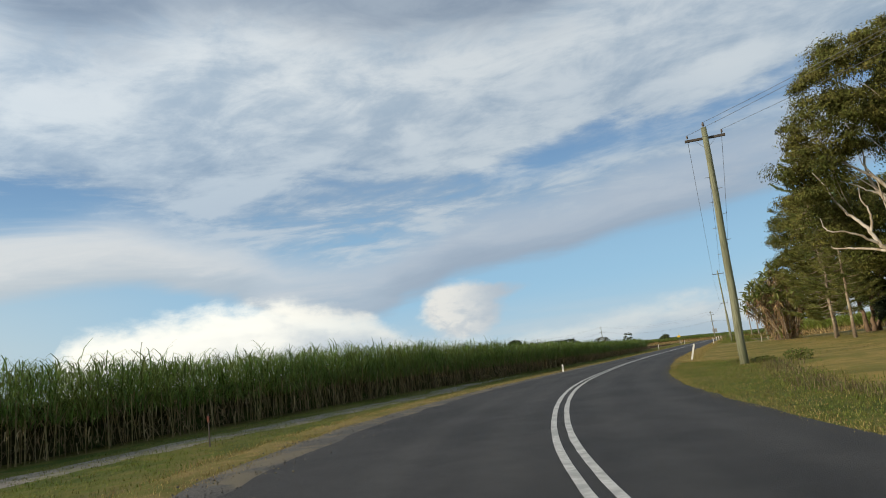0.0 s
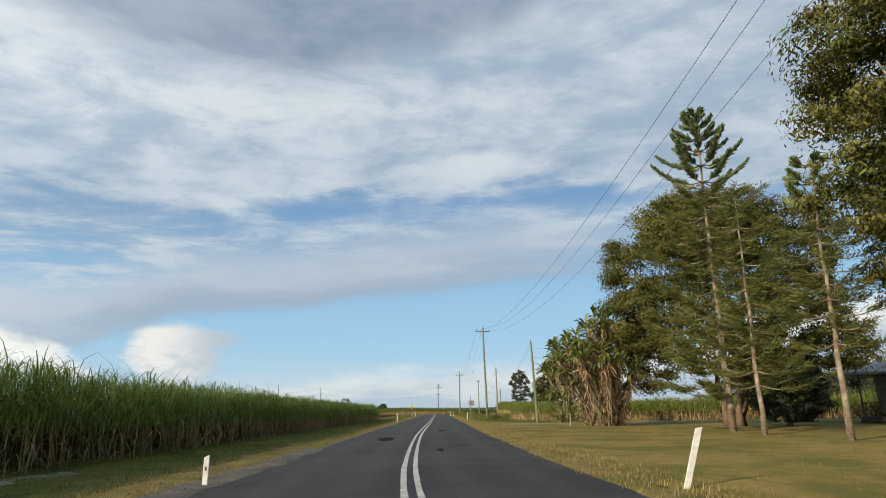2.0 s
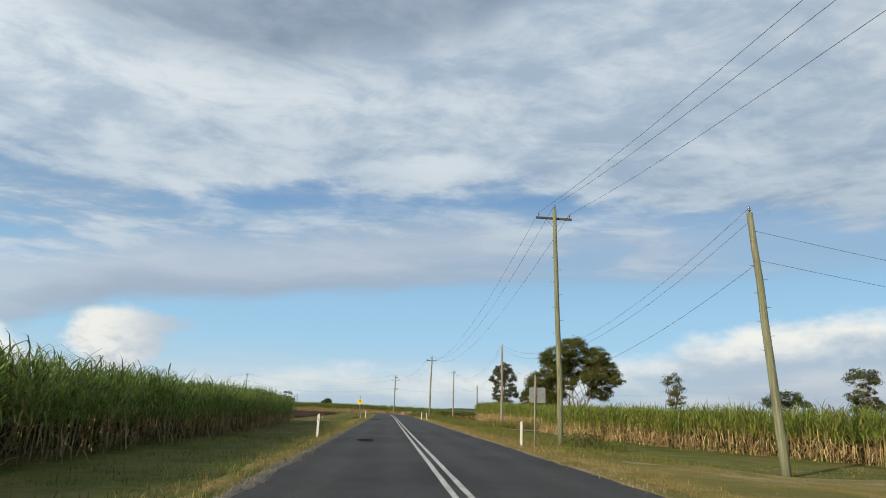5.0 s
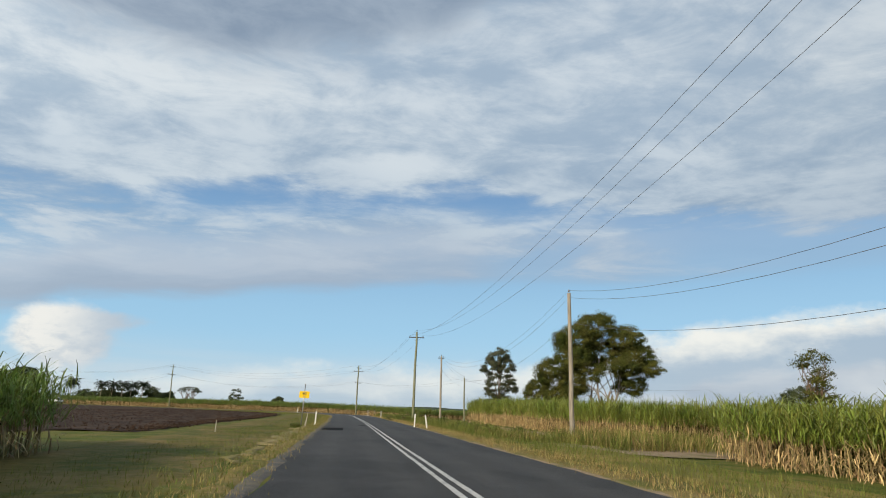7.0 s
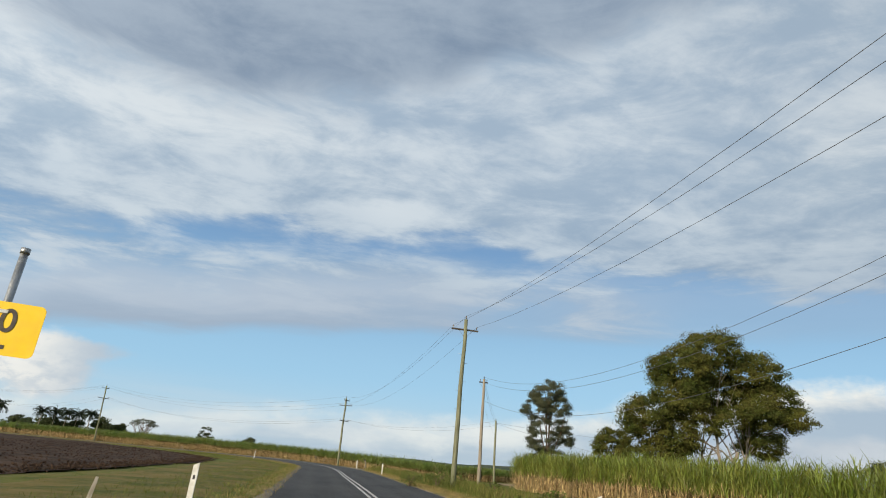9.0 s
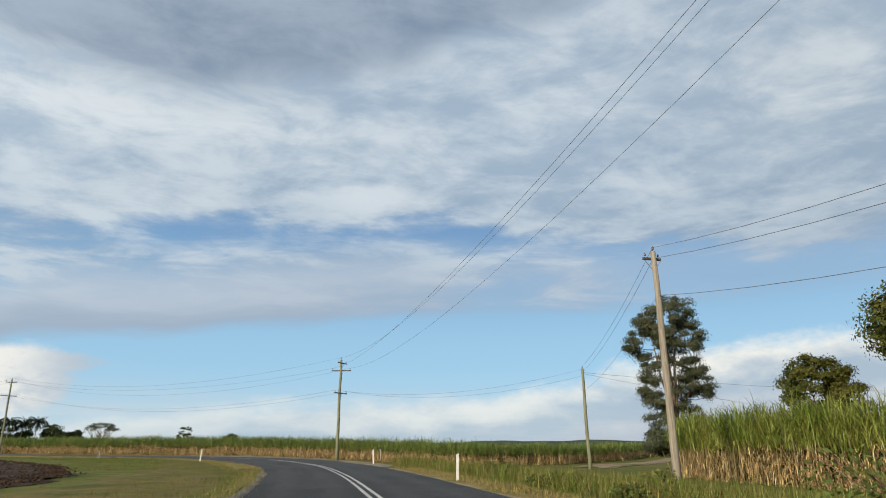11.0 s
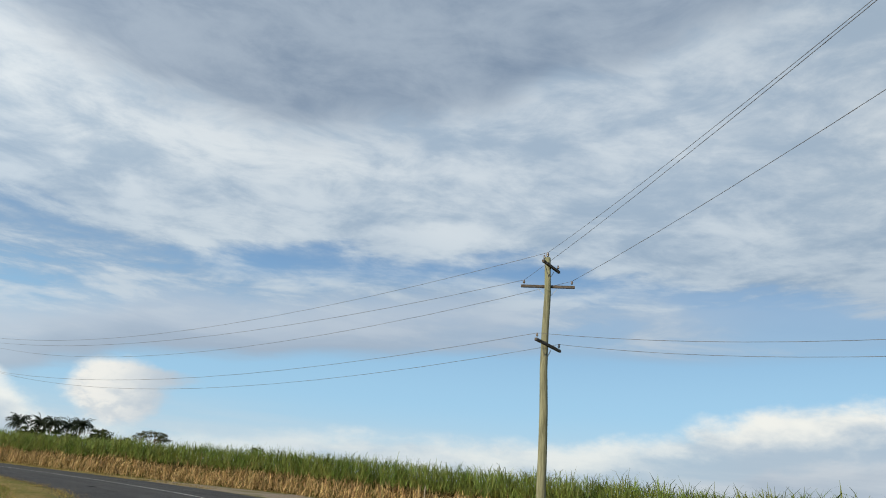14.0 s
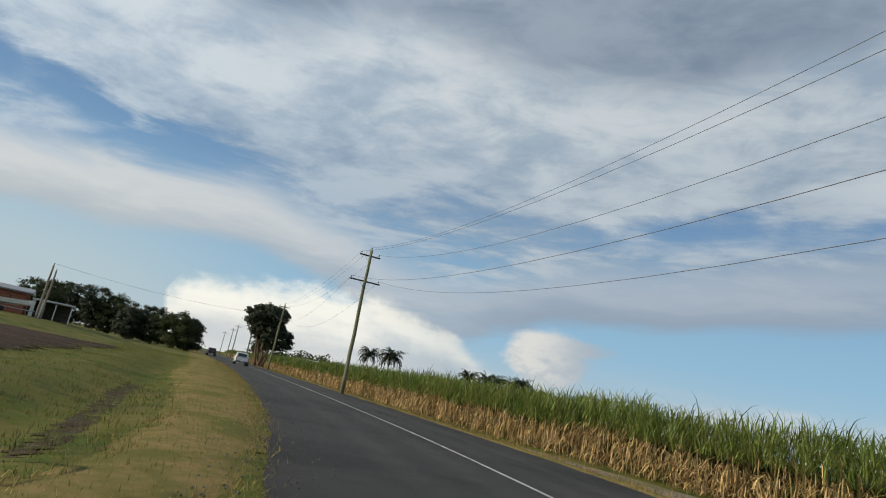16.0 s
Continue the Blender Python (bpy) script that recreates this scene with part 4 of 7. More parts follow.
thing("soil_mound", mesh("soil_mound", mv, np.stack([mi, mj, mj + 24, mi + 24], -1), M_SOIL, True), "small mound of dark dug soil beside the rail", "soil mound", at=(-31.4, 272.9, float(relief(np.array([[-31.4, 272.9]]))[0])))


def shoulder_stones(r, n):
    s = np.where(r.random(n) < 0.5, r.uniform(sy(246), sy(288), n), r.uniform(sy(0), sy(52), n))
    e = np.interp(s, S, EDGE_L)
    p = along(s, -(e + r.normal(0.1, 0.45, n)), 0.03)
    return p


clods(3200, shoulder_stones, 0.018, M_GRAVEL, "loose_stones", "loose grey stones scattered on the shoulder", 9)


# ---- sugar cane ----
PATH_XY = np.array([(p[1].translation.x, p[1].translation.y) for p in PATH])


def cane(name, front, heights, side, label, leaf, trash, seed, trash_share=1.0, depth=9.0, fill=30.0, droop=112, stiffness=0.07, slim=1.0, low=0.36, core=0.57, mass=7):
    """A block of standing cane along a front line; side: +1 if the block lies to the right of the line's direction."""
    r = np.random.default_rng(seed)
    P = np.asarray(front, float)
    d = np.r_[0, np.cumsum(np.linalg.norm(np.diff(P, axis=0), axis=1))]

    def at(s, off):
        x, y = np.interp(s, d, P[:, 0]), np.interp(s, d, P[:, 1])
        e = 2.5
        tx = np.interp(np.clip(s + e, 0, d[-1]), d, P[:, 0]) - np.interp(np.clip(s - e, 0, d[-1]), d, P[:, 0])
        ty = np.interp(np.clip(s + e, 0, d[-1]), d, P[:, 1]) - np.interp(np.clip(s - e, 0, d[-1]), d, P[:, 1])
        L = np.hypot(tx, ty) + 1e-9
        return np.stack([x + side * ty / L * off, y - side * tx / L * off], -1)

    H = np.asarray(heights, float)
    green, dead, stalk = [], [], []

    def rows(offs, gap, n_leaf, n_dead, n_stalk, seg, wide):
        for o in offs:
            s = np.arange(0, d[-1], gap)
            s = s + r.uniform(-gap, gap, len(s)) * 0.7
            if o < 1.2:
                s = np.round(s / 0.8 + 0.35 * o) * 0.8 + r.normal(0, 0.17, len(s))
            xy = at(np.clip(s, 0, d[-1]), o + r.normal(0, 0.16, len(s)))
            far = np.min(np.linalg.norm(xy[:, None] - PATH_XY[None], axis=2), axis=1)
            keep = r.random(len(s)) < np.clip(32 / np.maximum(far, 1), 0.12, 1)
            s, xy, far = s[keep], xy[keep], far[keep]
            fat = np.clip(far / 34, 1, 4.5)
            m = len(s)
            tuft = np.array([noise.noise((x * 0.28, y * 0.28, seed)) for x, y in xy])
            h = np.interp(np.clip(s, 0, d[-1]), d, np.interp(np.linspace(0, 1, len(d)), np.linspace(0, 1, len(H)), H)) * (1 + 0.09 * tuft + r.normal(0, 0.045, m))
            z0 = floor(xy)

            def many(k):
                return np.repeat(np.arange(m), k)

            if n_leaf:
                q = many(n_leaf)
                B = np.c_[xy[q] + r.normal(0, 0.15, (len(q), 2)), z0[q] + h[q] * r.uniform(low, 0.88, len(q))]
                L = r.uniform(0.62, 1.22, len(q)) * h[q] / 2.5
                stiff = r.random(len(q)) < stiffness
                L = np.where(stiff, L * 0.72, L)
                bend = np.where(stiff, r.uniform(10, 60, len(q)), np.clip(r.normal(droop, 34, len(q)), 45, 215))
                green.append(ribbons(B, r.uniform(0, 6.283, len(q)), np.radians(r.normal(68, 12, len(q))), np.radians(bend), L, r.uniform(0.034, 0.062, len(q)) * slim * wide * fat[q], seg, 1.5))
            if n_dead:
                q = many(n_dead)
                B = np.c_[xy[q] + r.normal(0, 0.15, (len(q), 2)), z0[q] + h[q] * r.uniform(0.06, 1.0, len(q)) * (0.50 + 0.22 * tuft[q])]
                dead.append(ribbons(B, r.uniform(0, 6.283, len(q)), np.radians(r.normal(20, 48, len(q))), np.radians(r.uniform(30, 120, len(q))), r.uniform(0.35, 0.9, len(q)), r.uniform(0.028, 0.055, len(q)) * wide * fat[q], 2, 1.0))
            if n_stalk:
                q = many(n_stalk)
                B = np.c_[xy[q] + r.normal(0, 0.12, (len(q), 2)), z0[q] - 0.05]
                stalk.append(ribbons(B, r.uniform(0, 6.283, len(q)), np.radians(r.normal(82, 7, len(q))), np.radians(r.normal(0, 10, len(q))), h[q] * r.uniform(0.45, 0.65, len(q)), np.full(len(q), 0.038) * fat[q], 2, 1.0, 0.8))

    rows(np.array([0, 0.45, 0.9, 1.4]), 0.26, int(17 / slim), int(9 * trash_share), 1, 3, 1.0)
    rows(np.arange(2.0, depth, 0.9), 0.5, mass, 0, 0, 2, 1.3)
    ob = base(name, (0, 0, 0), label, "sugar cane", "sugar cane blocks", "stuff")
    v, q = join(green)
    part("green_leaves", mesh("green_leaves", v, q, leaf), None, ob, "arching green cane leaves", kind="stuff")
    v, q = join(dead)
    part("dead_leaves", mesh("dead_leaves", v, q, trash), None, ob, "straw-dry hanging lower leaves", kind="stuff")
    v, q = join(stalk)
    part("stalks", mesh("stalks", v, q, M_STALK), None, ob, "thin jointed stalks", kind="stuff")
    # one dark sheet stands in for the unlit depth behind the front rows
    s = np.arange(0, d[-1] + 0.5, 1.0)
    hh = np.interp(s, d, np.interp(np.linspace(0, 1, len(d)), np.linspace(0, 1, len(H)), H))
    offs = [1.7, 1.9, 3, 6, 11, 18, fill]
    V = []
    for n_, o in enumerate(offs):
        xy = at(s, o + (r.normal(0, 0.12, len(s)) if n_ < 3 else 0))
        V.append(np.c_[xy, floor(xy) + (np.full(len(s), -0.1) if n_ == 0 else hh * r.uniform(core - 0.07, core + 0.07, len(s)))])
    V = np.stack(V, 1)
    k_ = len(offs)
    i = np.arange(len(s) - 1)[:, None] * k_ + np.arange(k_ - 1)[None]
    part("inner_dark_sheet", mesh("inner_dark_sheet", V.reshape(-1, 3), np.stack([i, i + 1, i + k_ + 1, i + k_], -1).reshape(-1, 4), [M_INNER_SHADE]), None, ob, "dark sheet standing for the shade within the cane", kind="stuff")
    return ob


cane("sugar_cane", [(-4, -42), (-14, -20), (-18.6, 4), (-18.4, 20), (-17.8, 36), (-16.6, 52), (-16.4, 90), (-16.4, 120), (-17.6, 140), (-20, 142.5), (-70, 145)], [2.68, 2.68, 2.68, 2.78, 2.82, 2.52, 2.2, 2.1, 1.95, 1.95, 1.95], -1, "tall dark green sugar cane standing along the road", M_CANE_DK, M_TRASH_SHADE, 21, 0.55, 9.0, 70.0, 140, 0.0, 0.72, 0.32, 0.585, 16)
cane("sugar_cane", [(85, 98), (30, 97.5), (22.5, 99), (15, 106), (11.2, 115), (8.4, 123), (6.0, 133), (5.4, 146), (7, 150.5), (60, 153)], [2.45, 2.45, 2.5, 2.5, 2.45, 2.4, 2.4, 2.4, 2.4, 2.4], 1, "young green sugar cane with a straw-coloured skirt of dead leaves", M_CANE, M_TRASH, 22, 1.0, 9.0, 26.0)
cane("sugar_cane", [(70, 160), (16, 161), (10, 163), (9.5, 184), (9.5, 205), (9.8, 221), (10.6, 233), (14, 238), (60, 246)], [2.55, 2.55, 2.6, 2.9, 3.2, 3.4, 3.4, 3.3, 3.2], 1, "bright green sugar cane over a skirt of dry straw", M_CANE, M_TRASH, 23, 1.4, 11.0, 38.0, 105, 0.22, 0.85, 0.42)
cane("sugar_cane", [(150, 388), (75, 322), (36, 281), (24, 268.5), (14, 261.2), (4.5, 258.8), (0.5, 262.5), (-4.5, 271), (-9.5, 277), (-20, 286.8), (-30, 294), (-42, 301.8), (-60, 315.6), (-74, 326.5), (-130, 370), (-245, 457)], [1.6, 1.6, 1.6, 1.75, 1.85, 2.05, 2.15, 2.2, 2.2, 2.25, 2.35, 2.4, 2.35, 2.35, 2.35, 2.35], 1, "long wall of sugar cane with straw-dry lower leaves round the bend", M_CANE_MID, M_TRASH, 24, 1.5, 9.0, 60.0, 95, 0.42, 0.72, 0.47)


# ---- grass and weeds ----
def tufts(name, xy, z, h, mat, label, seed, per=5, width=0.022, spread=0.07, bend=50):
    r = np.random.default_rng(seed)
    q = np.repeat(np.arange(len(xy)), per)
    B = np.c_[xy[q] + r.normal(0, spread, (len(q), 2)), (z[q] if np.ndim(z) else np.full(len(q), z))]
    v, f = ribbons(B, r.uniform(0, 6.283, len(q)), np.radians(r.normal(72, 14, len(q))), np.radians(r.uniform(5, bend, len(q))), h * r.uniform(0.5, 1.4, len(q)), width * r.uniform(0.6, 1.4, len(q)), 1 if h < 0.3 else 2, 1.0, 0.08)
    thing(name, mesh(name, v, f, mat), label, "grass", kind="stuff")


def band(r, n, y0, y1, o0, o1, side, bias=1.0):
    s = r.uniform(sy(y0), sy(y1), n)
    e = np.interp(s, S, EDGE_R if side > 0 else EDGE_L)
    p = along(s, side * (e + o0 + (o1 - o0) * r.random(n) ** bias), 0)
    return p[:, :2]


r0 = np.random.default_rng(77)
for name, n, y0, y1, o0, o1, sd, h, mat, lb, bias in (
    ("dry_grass", 5200, -5, 60, 0.5, 2.0, -1, 0.06, M_BLADE_DRY, "short straw-dry grass along the gravel", 1.0),
    ("roadside_grass", 7500, -5, 60, 1.6, 7.5, -1, 0.055, M_BLADE, "short green grass before the cane", 1.0),
    ("roadside_grass", 6200, 56, 238, 0.4, 4.5, -1, 0.11, M_BLADE, "short grass along the road's edge", 1.6),
    ("dry_grass", 2600, 56, 238, 0.05, 1.2, -1, 0.10, M_BLADE_DRY, "dry grass tufts at the road's edge", 1.0),
    ("dry_grass", 3600, 38, 110, 0.1, 1.6, 1, 0.09, M_BLADE_DRY, "bleached grass tufts edging the road", 1.2),
    ("roadside_grass", 9000, 2, 38, 0.0, 3.8, 1, 0.036, M_BLADE, "short green grass beside the road", 1.0),
    ("dry_grass", 1100, 2, 38, -0.06, 0.25, 1, 0.035, M_BLADE_DRY, "thin rim of dry grass creeping over the bitumen", 1.0),
    ("dry_grass", 1400, 2, 38, 0.3, 3.8, 1, 0.036, M_BLADE_DRY, "dry blades among the short green grass", 1.0),
    ("roadside_grass", 5200, 30, 110, 1.0, 14.0, 1, 0.07, M_BLADE, "sparse green tufts in the mown lawn", 1.3),
    ("dry_grass", 5000, 36, 110, 1.0, 16.0, 1, 0.06, M_BLADE_DRY, "sun-bleached stubble in the mown lawn", 1.0),
    ("dry_grass", 5200, 105, 236, 0.2, 1.8, 1, 0.13, M_BLADE_DRY, "straw-coloured grass along the road's edge", 1.0),
    ("roadside_grass", 6800, 105, 236, 1.2, 7.0, 1, 0.22, M_BLADE, "rough uncut roadside grass", 1.0),
    ("dry_grass", 7000, 236, 330, 0.0, 2.0, -1, 0.075, M_BLADE_DRY, "dry grass along the inside of the bend", 1.0),
    ("roadside_grass", 12000, 236, 330, 0.8, 11.0, -1, 0.085, M_BLADE, "green and yellow grass inside the bend", 1.2),
    ("dry_grass", 2600, 280, 360, 0.2, 1.3, 1, 0.14, M_BLADE_DRY, "dry grass between the road and the cane", 1.0),
    ("tall_grass", 2600, 158, 204, 2.6, 7.6, 1, 0.55, M_BLADE, "tall seeding roadside grass", 1.0),
    ("tall_grass", 700, 158, 204, 3.0, 6.0, 1, 0.5, M_BLADE_DRY, "tall dry seeding grass", 1.0),
    ("tall_grass", 2400, 204, 246, 2.4, 9.0, 1, 0.6, M_BLADE, "tall green grass and weeds on the outside of the bend", 1.0),
    ("tall_grass", 420, 206, 242, 2.6, 7.0, 1, 0.55, M_BLADE_DRY, "tall dry grass on the outside of the bend", 1.0),
):
    xy = band(r0, n, y0, y1, o0, o1, sd, bias)
    xy = xy[~inside(xy, BARE) | (r0.random(len(xy)) < 0.12)]
    tufts(name, xy, relief(xy) + 0.01, h * (1.1 if h < 0.3 else 1.0), mat, lb, int(r0.integers(1e6)), 6 if h < 0.3 else 7, 0.025 if h < 0.3 else 0.022, 0.16 if h < 0.3 else 0.14, 90 if h < 0.3 else 50)
xy = np.stack([r0.uniform(-46, -17, 5200), r0.uniform(140, 262, 5200)], -1)
xy = xy[~inside(xy, PLOUGH) & (near_line(xy, LINE) > 5)]
tufts("roadside_grass", xy, relief(xy) + 0.01, 0.055, M_BLADE, "patchy grass round the ploughed field", 5, 6)


def shrub(at, rad, h, seed, mat=None, label="low dark green roadside shrub", name="shrub", n=900, leaf=0.11, category="shrub"):
    r = np.random.default_rng(seed)
    ob = base(name, at, label, category)
    sticks = []
    for _ in range(9):
        a, t = r.uniform(0, 6.28), r.uniform(0.2, 0.9)
        sticks.append(tube_arrays([(0, 0, -0.05), (math.cos(a) * rad * t * 0.4, math.sin(a) * rad * t * 0.4, h * 0.5), (math.cos(a) * rad * t, math.sin(a) * rad * t, h * r.uniform(0.7, 0.95))], [0.02, 0.014, 0.006], 4, False))
    v, q = join(sticks)
    part("stems", mesh("stems", v, q, M_BARK), None, ob)
    d = r.normal(size=(n, 3))
    d /= np.linalg.norm(d, axis=1)[:, None]
    lump = 1 + 0.35 * np.array([noise.noise((*(x * 1.8), ) ) for x in d + seed])
    p = d * lump[:, None] * np.array([rad, rad, h * 0.5]) * (r.random(n) ** 0.35)[:, None]
    p[:, 2] = np.maximum(p[:, 2] + h * 0.5, 0.03)
    v, q = leaves(p, leaf, 0.5, 0.0, r)
    part("leaves", mesh("leaves", v, q, mat or M_WEED), None, ob, kind="stuff")
    return ob


def gz_at(x, y):
    return float(relief(np.array([[x, y]]))[0])


for x, y, rad, h, sd, lb in ((-0.4, 113.6, 1.0, 0.75, 1, "low green weeds at the foot of a power pole"), (0.9, 113.0, 0.8, 0.5, 2, "low green weeds at the foot of a power pole"), (-3.4, 201.0, 1.1, 1.0, 3, "dark shrub at the foot of a power pole"), (-2.0, 205, 1.5, 1.5, 4, "leafy shrub round the foot of a power pole"), (-5.3, 199, 0.7, 0.8, 5, "small dark roadside shrub"), (1.7, 236, 0.9, 0.7, 6, "leafy weed beside the road"), (-13.4, 165.6, 0.4, 0.28, 7, "weeds round the foot of a road sign"), (2.0, 28.6, 0.55, 0.5, 8, "leafy green weeds beside the drain"), (0.8, 30.2, 0.5, 0.25, 9, "weeds at the foot of a power pole")):
    shrub((x, y, gz_at(x, y)), rad, h, sd, None, lb, leaf=0.045 + 0.05 * rad)

# a shallow drain of uncut grass along the lawn, and dark cut tussocks before the ploughed field
dr = np.random.default_rng(93)
DRAIN = np.array([along(sy(y), o)[:2] for y, o in ((32.5, 6.6), (29, 7.5), (22, 6.7), (15.5, 5.7), (10, 5.6), (3, 5.6))])
for n_, sd_, h_, mat_, lb_ in ((260, 0.45, 0.17, M_BLADE, "uncut green grass along a shallow drain"), (300, 0.32, 0.18, M_DEADGRASS, "grey dead grass along a shallow drain")):
    q_ = dr.random(n_)
    xy = np.stack([np.interp(q_, np.linspace(0, 1, 6), DRAIN[:, k_]) + dr.normal(0, sd_, n_) for k_ in (0, 1)], -1)
    tufts("tall_grass", xy, relief(xy) + 0.01, h_, mat_, lb_, 80 + n_, 9, 0.03, 0.16, 100)
spots = np.array([(-16.6, 158.6), (-16.1, 159.1), (-15.6, 160.9), (-15.0, 163.8), (-13.5, 154.0), (-14.8, 154.6), (-15.2, 157.0)])
xy = spots[dr.integers(0, 7, 420)] + dr.normal(0, 1, (420, 2)) * (0.45, 1.0)
tufts("roadside_grass", xy, relief(xy) + 0.01, 0.07, M_WEED, "dark low tussocks in the dry grass", 86, 9, 0.03, 0.14, 110)
xy = np.stack([dr.uniform(-47, -33, 420), np.zeros(420)], -1)
xy[:, 1] = np.interp(-xy[:, 0], [33, 36, 39, 42, 45, 47], [275.8, 278.0, 280.6, 282.8, 285.1, 286.6]) + dr.normal(0, 1.2, 420)
for k_, (mat_, lb_) in enumerate(((M_WEED, "rank green grass lining the ditch"), (M_DEADGRASS, "grey dead grass over the washed soil"))):
    tufts("tall_grass", xy[k_::2], relief(xy[k_::2]) + 0.02, 0.10, mat_, lb_, 88 + k_, 8, 0.026, 0.14, 110)


wr = np.random.default_rng(91)
for n_, mat_, lb_ in ((520, M_BLADE, "rank yellow-green grass round the foot of a bare pole"), (300, M_BLADE_DRY, "rank dry grass round the foot of a bare pole")):
    xy = np.stack([wr.uniform(2.6, 12.0, n_), wr.uniform(153, 165, n_)], -1)
    tufts("tall_grass", xy, relief(xy) + 0.01, 0.95, mat_, lb_, 70 + n_, 9, 0.03, 0.22, 70)
for n_ in range(26):
    y = wr.uniform(160, 206) if n_ < 17 else wr.uniform(206, 236)
    s_ = sy(y)
    p_ = along(np.array([s_]), float(np.interp(s_, S, EDGE_R)) + wr.uniform(2.4, 6.6))[0]
    shrub((p_[0], p_[1], gz_at(p_[0], p_[1])), wr.uniform(0.5, 1.1), wr.uniform(0.45, 0.95), 500 + n_, M_WEED if n_ % 3 else M_BLADE, "leafy green weed in the long roadside grass", "roadside_weed", 420, 0.13, "weed")
xy = np.stack([wr.uniform(-4.2, 3.5, 900), wr.uniform(242, 251, 900)], -1)
tufts("tall_grass", xy, relief(xy) + 0.01, 0.75, M_BLADE, "tall green grass beside the bend", 61, 7, 0.028, 0.16)
xy = np.stack([wr.uniform(-4.6, 0.5, 110), wr.uniform(243, 249, 110)], -1)
tufts("tall_grass", xy, relief(xy) + 0.01, 0.9, M_BLADE_DRY, "tall pale seeding grass beside the bend", 62, 7, 0.026, 0.18)


# ---- trees ----
def tree(name, at, label, bark, leaf, trunk_r, fork, blobs, n_clumps, per, size, clump_r, seed, limbs=12, ratio=0.42, down=0.4, lean=(0, 0), category="tree", stems=1, group="", twigs=40, fan=2.2, extra=()):
    """A trunk that forks at `fork` metres into limbs, and a crown of leaf clumps inside the blobs (x, y, z, rx, ry, rz)."""
    r = np.random.default_rng(seed)
    ob = base(name, at, label, category, group)
    B = np.array(blobs, float)
    wgt = (B[:, 3] * B[:, 4] * B[:, 5]) ** 0.67
    which = r.choice(len(B), n_clumps, p=wgt / wgt.sum())
    d = r.normal(size=(n_clumps, 3))
    d /= np.linalg.norm(d, axis=1)[:, None]
    rad = r.uniform(0.35, 1.0, n_clumps) ** 0.45
    C = B[which, :3] + d * rad[:, None] * B[which, 3:]
    C[:, 2] = np.maximum(C[:, 2], 0.3)
    # leaves sit on billows: flattened tufts, full above and thin beneath, over the outside of each blob
    heads = C[: int(n_clumps * 0.66)]
    q = np.repeat(np.arange(len(heads)), int(per * 2.0))
    scale = r.uniform(0.55, 1.25, len(heads)) * clump_r
    e = r.normal(size=(len(q), 3))
    e /= np.linalg.norm(e, axis=1)[:, None]
    e[:, 2] = np.where((e[:, 2] < -0.15) & (r.random(len(q)) < 0.75), -e[:, 2], e[:, 2])
    lump = 1 + 0.25 * np.sin(e @ np.array([5.0, 3.1, 4.2]) + q * 1.7)
    P = heads[q] + e * (r.random(len(q)) ** 0.30 * lump * scale[q])[:, None] * np.array([1, 1, 0.78])
    P += r.normal(0, 0.05 * clump_r, P.shape)
    P[:, 2] = np.maximum(P[:, 2], 0.25)
    v, f = leaves(P, size * 0.92, ratio, down, r, e + 0.5 * d[: len(heads)][q])
    wood = []
    tops = []
    for k_ in range(stems):
        a = 6.28 * k_ / max(stems, 1) + 0.4
        off = np.array([math.cos(a), math.sin(a)]) * trunk_r * (1.4 if stems > 1 else 0)
        top = np.array([lean[0] + off[0] * fan, lean[1] + off[1] * fan, fork * r.uniform(0.85, 1.1) if stems > 1 else fork])
        z = np.linspace(0, 1, 6)
        pts_ = np.stack([off[0] + (top[0] - off[0]) * z**1.2, off[1] + (top[1] - off[1]) * z**1.2, -0.1 + (top[2] + 0.1) * z], -1)
        pts_[1:-1, :2] += r.normal(0, trunk_r * 0.25, (4, 2))
        tr = trunk_r / stems**0.5
        wood.append(tube_arrays(pts_, tr * np.array([1.5, 1.08, 0.98, 0.92, 0.86, 0.8]), 10))
        tops.append((pts_, tr))
    main = np.argsort(-C[:, 2] - r.random(n_clumps) * 3)[: int(n_clumps * 0.72)][:: max(int(n_clumps * 0.72) // limbs, 1)][:limbs]
    ends = []
    for c in C[main]:
        pts_, tr = tops[r.integers(len(tops))]
        st = pts_[-1] if r.random() < 0.65 else pts_[4]
        mid = st * 0.5 + c * 0.5 + np.array([*r.normal(0, 0.35, 2), (c[2] - st[2]) * 0.08])
        q1 = st * 0.75 + mid * 0.25 + np.array([0, 0, 0.15 * np.linalg.norm(c - st) * 0.3])
        line = np.array([st - (0, 0, 0.1), q1, mid, mid * 0.4 + c * 0.6, c])
        wood.append(tube_arrays(line, tr * np.array([0.46, 0.34, 0.22, 0.12, 0.03]), 6, False))
        ends.append(line)
    for line, r_0, r_1 in extra:
        line = np.array(line, float)
        even = np.linspace(0, len(line) - 1, 3 * len(line) - 2)
        line = np.stack([np.interp(even, np.arange(len(line)), line[:, k_]) for k_ in range(3)], -1)
        line[1:-1] += 0.25 * (line[:-2] + line[2:] - 2 * line[1:-1]) + r.normal(0, 0.025, (len(line) - 2, 3))
        wood.append(tube_arrays(line, np.linspace(r_0, r_1, len(line)), 8, False))
    for c in C[r.choice(n_clumps, min(twigs, n_clumps), replace=False)]:
        L = ends[int(np.argmin([np.linalg.norm(e[3] - c) for e in ends]))]
        st = L[r.integers(1, 4)]
        wood.append(tube_arrays([st, st * 0.45 + c * 0.55 + r.normal(0, 0.2, 3), c], [0.05, 0.03, 0.012], 4, False))
    wv, wf = join(wood)
